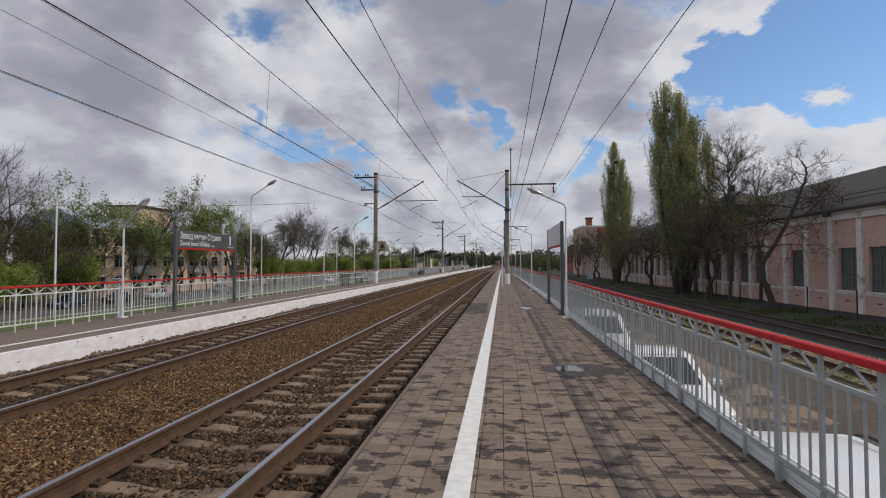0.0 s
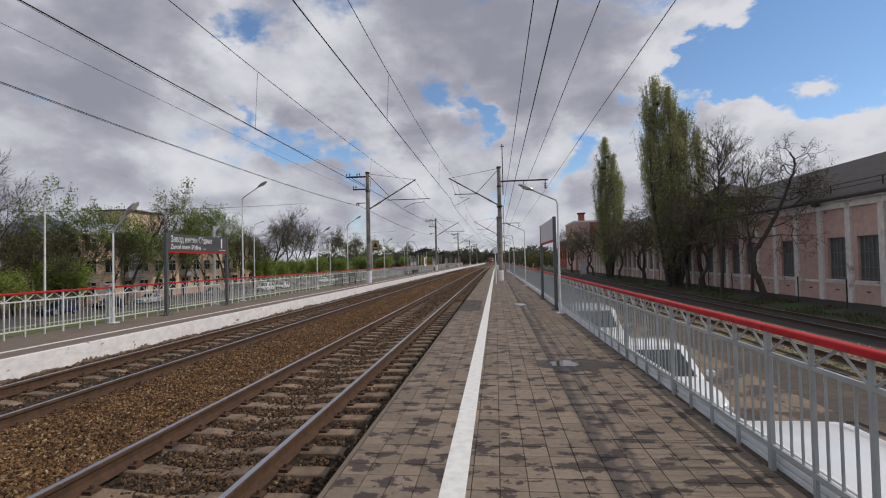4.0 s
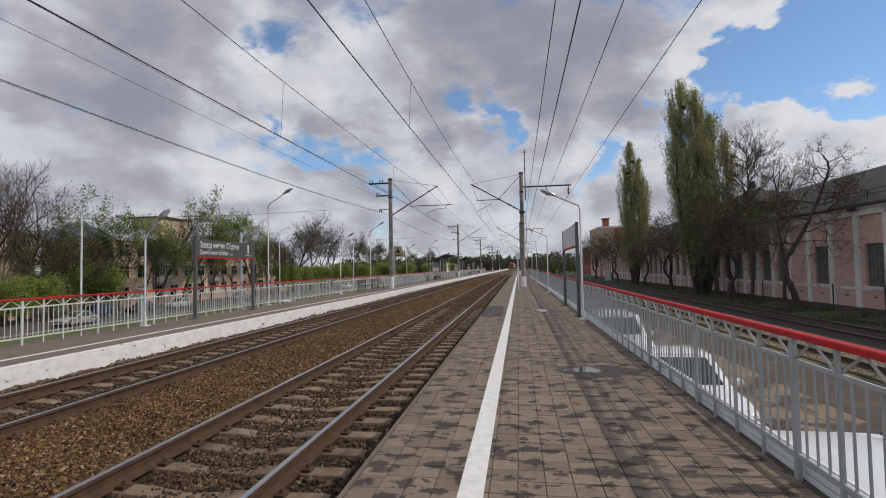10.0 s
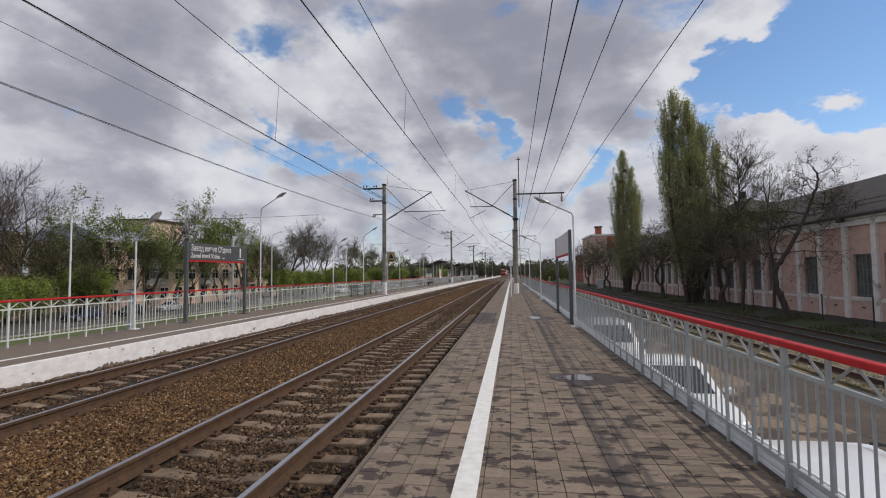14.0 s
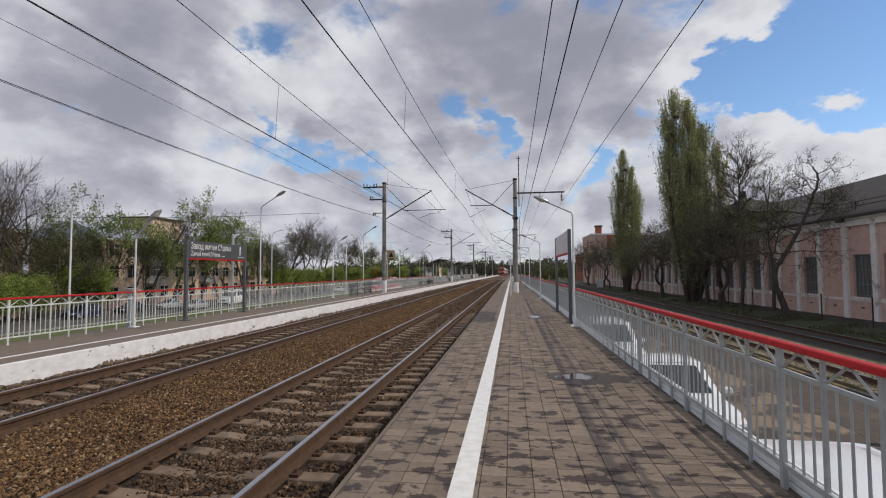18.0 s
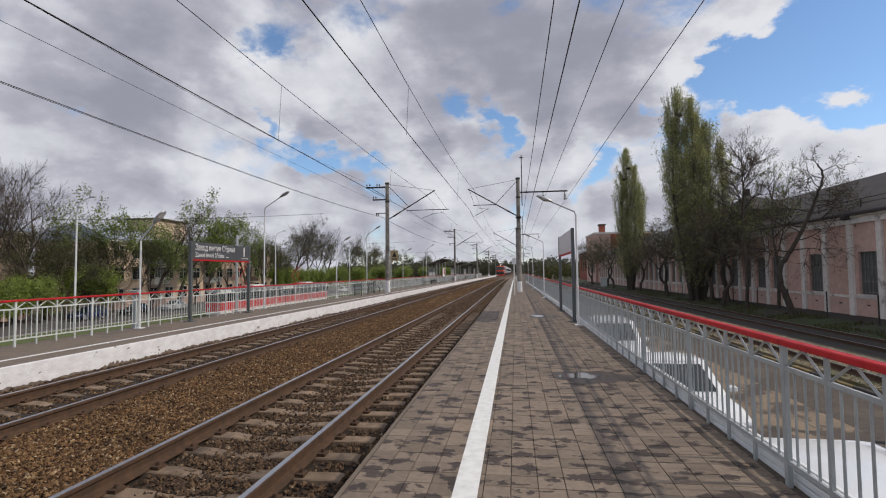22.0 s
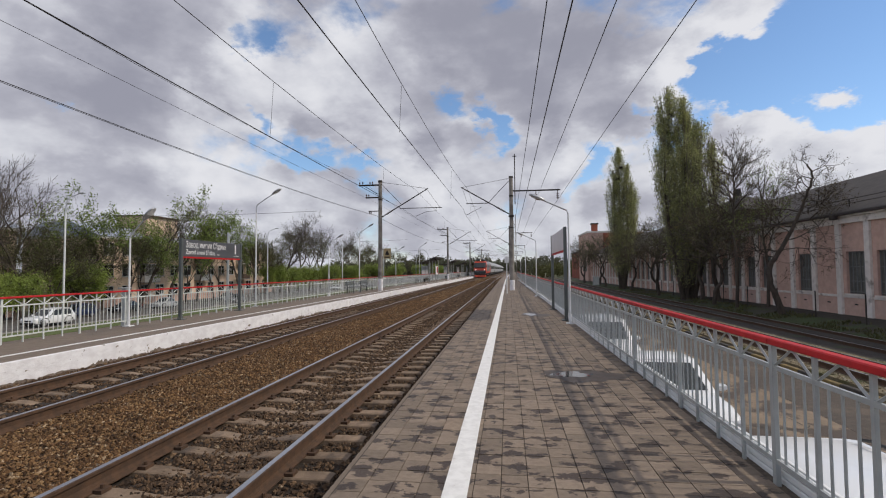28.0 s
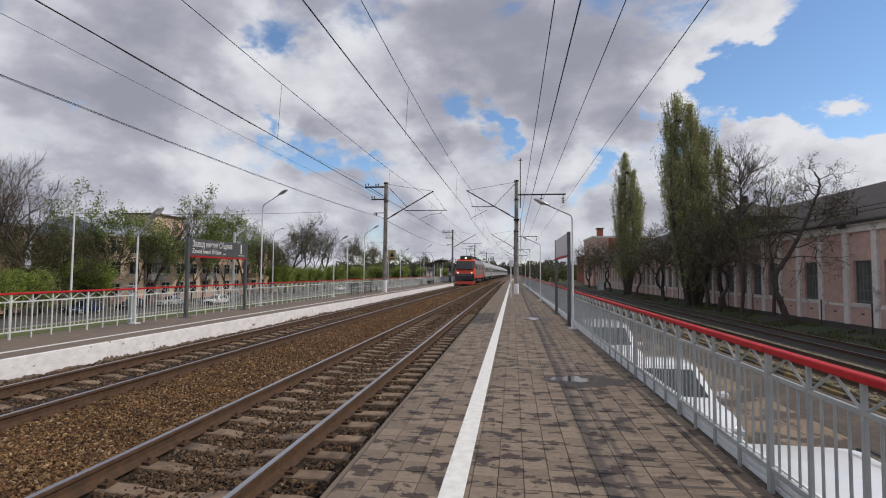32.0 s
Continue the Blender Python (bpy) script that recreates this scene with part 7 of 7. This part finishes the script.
stones("ballast_stones", FAR_EDGE_X + 0.02, FAR_EDGE_X + 0.42, -0.43, 5.0, 50, 9000, 0.03, "ballast", "brown rubble along the foot of the platform wall", 14, None, 1.5)
stones("ballast_stones", EDGE_X - 0.1, -3.93, -0.455, 24, 120, 30000, 0.034, "ballast", "dark ballast heaped between the sleepers further along", 21, None, 1.3)
stones("ballast_stones", -3.93, -6.19, -0.43, 30, 120, 22000, 0.032, "ballast_rust", "rust-brown ballast between the tracks further along", 22, None, 1.3)
stones("ballast_stones", -6.17, FAR_EDGE_X + 0.1, -0.445, 24, 120, 26000, 0.034, "ballast", "dark ballast along the far track further on", 23, None, 1.3)
stones("gravel", 9.4, 12.4, -1.585, 6, 60, 12000, 0.03, "ballast_pale", "pale gravel round the siding", 4, (10.8, 14.35), 1.3)
# where the whitewash has come off along the foot of the far platform's face
spall = Mesh()
rng = random.Random(17)
y = 4.0
while y < 70:
    w, h = rng.uniform(0.2, 1.4), rng.uniform(0.02, 0.11)
    x = FAR_EDGE_X + 0.0625 + bend(y)
    n = 18
    top = [(x + 0.008 * w * k / n, y + w * k / n, -0.40 + h * math.sin(math.pi * k / n) ** 0.5 * rng.uniform(0.25, 1.15)) for k in range(n + 1)]
    low = [(p[0], p[1], -0.52) for p in top]
    spall.add(low + top, [(k, k + 1, n + 2 + k, n + 1 + k) for k in range(n)])
    y += w * rng.uniform(0.7, 1.3)
structure("bare_concrete", spall, "bare_concrete", "bare rough concrete where the whitewash has flaked off", "platform")

# grass tufts under the trees by the factory
tufts = Mesh()
rng = random.Random(91)
for _ in range(5200):
    x, y = rng.uniform(15.5, 18.4), 14 + 66 * rng.random() ** 1.4
    if noise.noise(Vector((x * 0.7, y * 0.35, 3.0))) < -0.02:
        continue
    z = -1.56 + 0.22 * (x - 15.5) / 2.7
    x += bend(y)
    for _ in range(3):
        a, h = rng.uniform(0, 6.28), rng.uniform(0.06, 0.17)
        c, s_ = math.cos(a) * 0.035, math.sin(a) * 0.035
        tufts.add([(x - s_, y + c, z), (x + s_, y - c, z), (x + c * 2 * rng.random(), y + s_ * 2 * rng.random(), z + h)], [(0, 1, 2)])
tagged(part("grass_tufts", tufts, "leaf_dark"), "short green grass tufts under the siding trees", "grass", "", "stuff")

# paving: 0.2 m tiles
TW = 0.1978


def tile_mesh(name, mat_name):
    e, h = 0.002, TW / 2
    a, b = h - 0.0016, h - 0.0016 - e
    m = Mesh()
    m.add([(-a, -a, -0.03), (a, -a, -0.03), (a, a, -0.03), (-a, a, -0.03), (-a, -a, -e), (a, -a, -e), (a, a, -e), (-a, a, -e), (-b, -b, 0), (b, -b, 0), (b, b, 0), (-b, b, 0)],
          [(0, 1, 5, 4), (1, 2, 6, 5), (2, 3, 7, 6), (3, 0, 4, 7), (4, 5, 9, 8), (5, 6, 10, 9), (6, 7, 11, 10), (7, 4, 8, 11), (8, 9, 10, 11)])
    me = m.data(name)
    me.materials.append(M[mat_name])
    return me


TILE, TILE_SAND = tile_mesh("tile", "tile"), tile_mesh("tile", "tile_sand")
paving = thing("platform_paving", "worn square grey paving with damp stains", "paving", "", "structure")
cols = int((FENCE_X + 0.02 - EDGE_X - 0.03) / 0.2)
rng = random.Random(77)
rest = Mesh()
tv = [tuple(v.co) for v in TILE.vertices]
tf = [tuple(p.vertices) for p in TILE.polygons]
for r in range(-40, 270):
    for c in range(cols):
        x, y = EDGE_X + 0.135 + 0.2 * c + bend(1.9 + 0.2 * r), 1.9 + 0.2 * r
        dz = rng.uniform(-0.0025, 0.0015)
        if 0 <= r * cols + c < 300:
            new_sand = r in (15, 16) and c in (3, 4)
            shared("tile", TILE_SAND if new_sand else TILE, paving, pose(x, y, dz, rng.uniform(-0.4, 0.4), rng.uniform(-0.4, 0.4), rng.uniform(-0.3, 0.3)))
        else:
            rest.add([(v[0] + x, v[1] + y, v[2] + dz) for v in tv], tf)
run = part("tile_run", rest, "tile_stuff", paving, "further rows of grey paving")
tagged(run, kind="stuff")
structure("paving_far", strip(EDGE_X + 0.03, FENCE_X, -0.002, -0.002, 55.8, 320, depth=0.03), "tile_stuff", "distant grey paving of the platform", "paving")


# ---- what moves ----
def lane(ob, x, y_at, times, away=False, z=STREET_Z + 0.02):
    """Rows for a vehicle that drives straight along the street."""
    return [(t, pose(x, y_at(t), z, 0, 0, 90 if away else -90)) for t in times]


def glide(keys):
    """A smooth function through a few (time, value) pairs, straight beyond them."""
    ts, vs = [k[0] for k in keys], [k[1] for k in keys]

    def at(t):
        if t <= ts[0]:
            return vs[0] + (vs[1] - vs[0]) / (ts[1] - ts[0]) * (t - ts[0])
        if t >= ts[-1]:
            return vs[-1] + (vs[-1] - vs[-2]) / (ts[-1] - ts[-2]) * (t - ts[-1])
        return float(np.interp(t, ts, vs))
    return at


def motions():
    whole = [0, 3, 6, 9, 12, 15, 18, 21, 24, 27, 30, 32]
    # away from the camera in the lane below the platform
    walk(MOVING["truck"], lane(None, -24.2, glide([(5.5, 23.2), (6.2, 36.8)]), whole, True))
    walk(MOVING["low"], lane(None, -24.6, glide([(8.4, 20.6), (9.2, 35.2)]), whole, True))
    # towards the camera in the far street; the middle of each car
    for key, a, b in (("suv_a", (6.4, 48.5), (7.3, 36.5)), ("car_b", (6.7, 58.0), (8.8, 35.2)), ("car_c", (7.6, 61.7), (9.2, 37.4)), ("car_d", (9.2, 46.3), (10.4, 34.3)),
                      ("car_e", (18.6, 48.1), (19.4, 36.8)), ("car_g", (29.6, 43.4), (30.2, 34.5)), ("car_i", (31.0, 73.5), (32.0, 60.9))):
        walk(MOVING[key], lane(None, -39.5, glide([a, b]), whole))
    walk(MOVING["suv_f"], lane(None, -39.5, glide([(23.8, 77.2), (25.4, 62.8), (27.5, 42.0), (28.2, 35.7)]), [0, 8, 16, 22, 23.8, 25.4, 27.5, 28.2, 30, 32]))
    van = glide([(17, 76.4), (18.2, 62.6), (19.4, 49.2), (20.6, 37.2)])
    walk(MOVING["van"], lane(None, -39.5, van, [0, 8, 16, 17, 18.2, 19.4, 20.6, 24, 28, 32]))
    front = glide([(20, 76.3), (21, 61.6), (22, 46.7), (23, 31.6), (24, 16.9), (25, 2.4)])
    for k, tr in enumerate(TRAMS):
        walk(tr, [(t, pose(-31.0, front(t) + 7.15 + 14.75 * k, STREET_Z + 0.06, 0, 0, -90)) for t in (0, 7, 14, 20, 21, 22, 23, 24, 25, 27, 29, 32)])
    nose = glide([(0, 462), (6, 387), (13, 300), (19, 227), (23, 179), (25, 154.5), (28, 119), (30, 95.5), (31, 84), (32, 73)])
    lengths = [22.0] + [24.6] * (len(TRAIN) - 1)
    back = 0.0
    for ob, L in zip(TRAIN, lengths):
        rows = []
        for t in range(0, 33):
            y = nose(t) + back + L / 2
            slope = (bend(y + 8) - bend(y - 8)) / 16
            rows.append((t, pose(FAR_X + bend(y), y, RAIL_Z, 0, 0, -90 - math.degrees(math.atan(slope)))))
        walk(ob, rows)
        back += L + 0.6


motions()
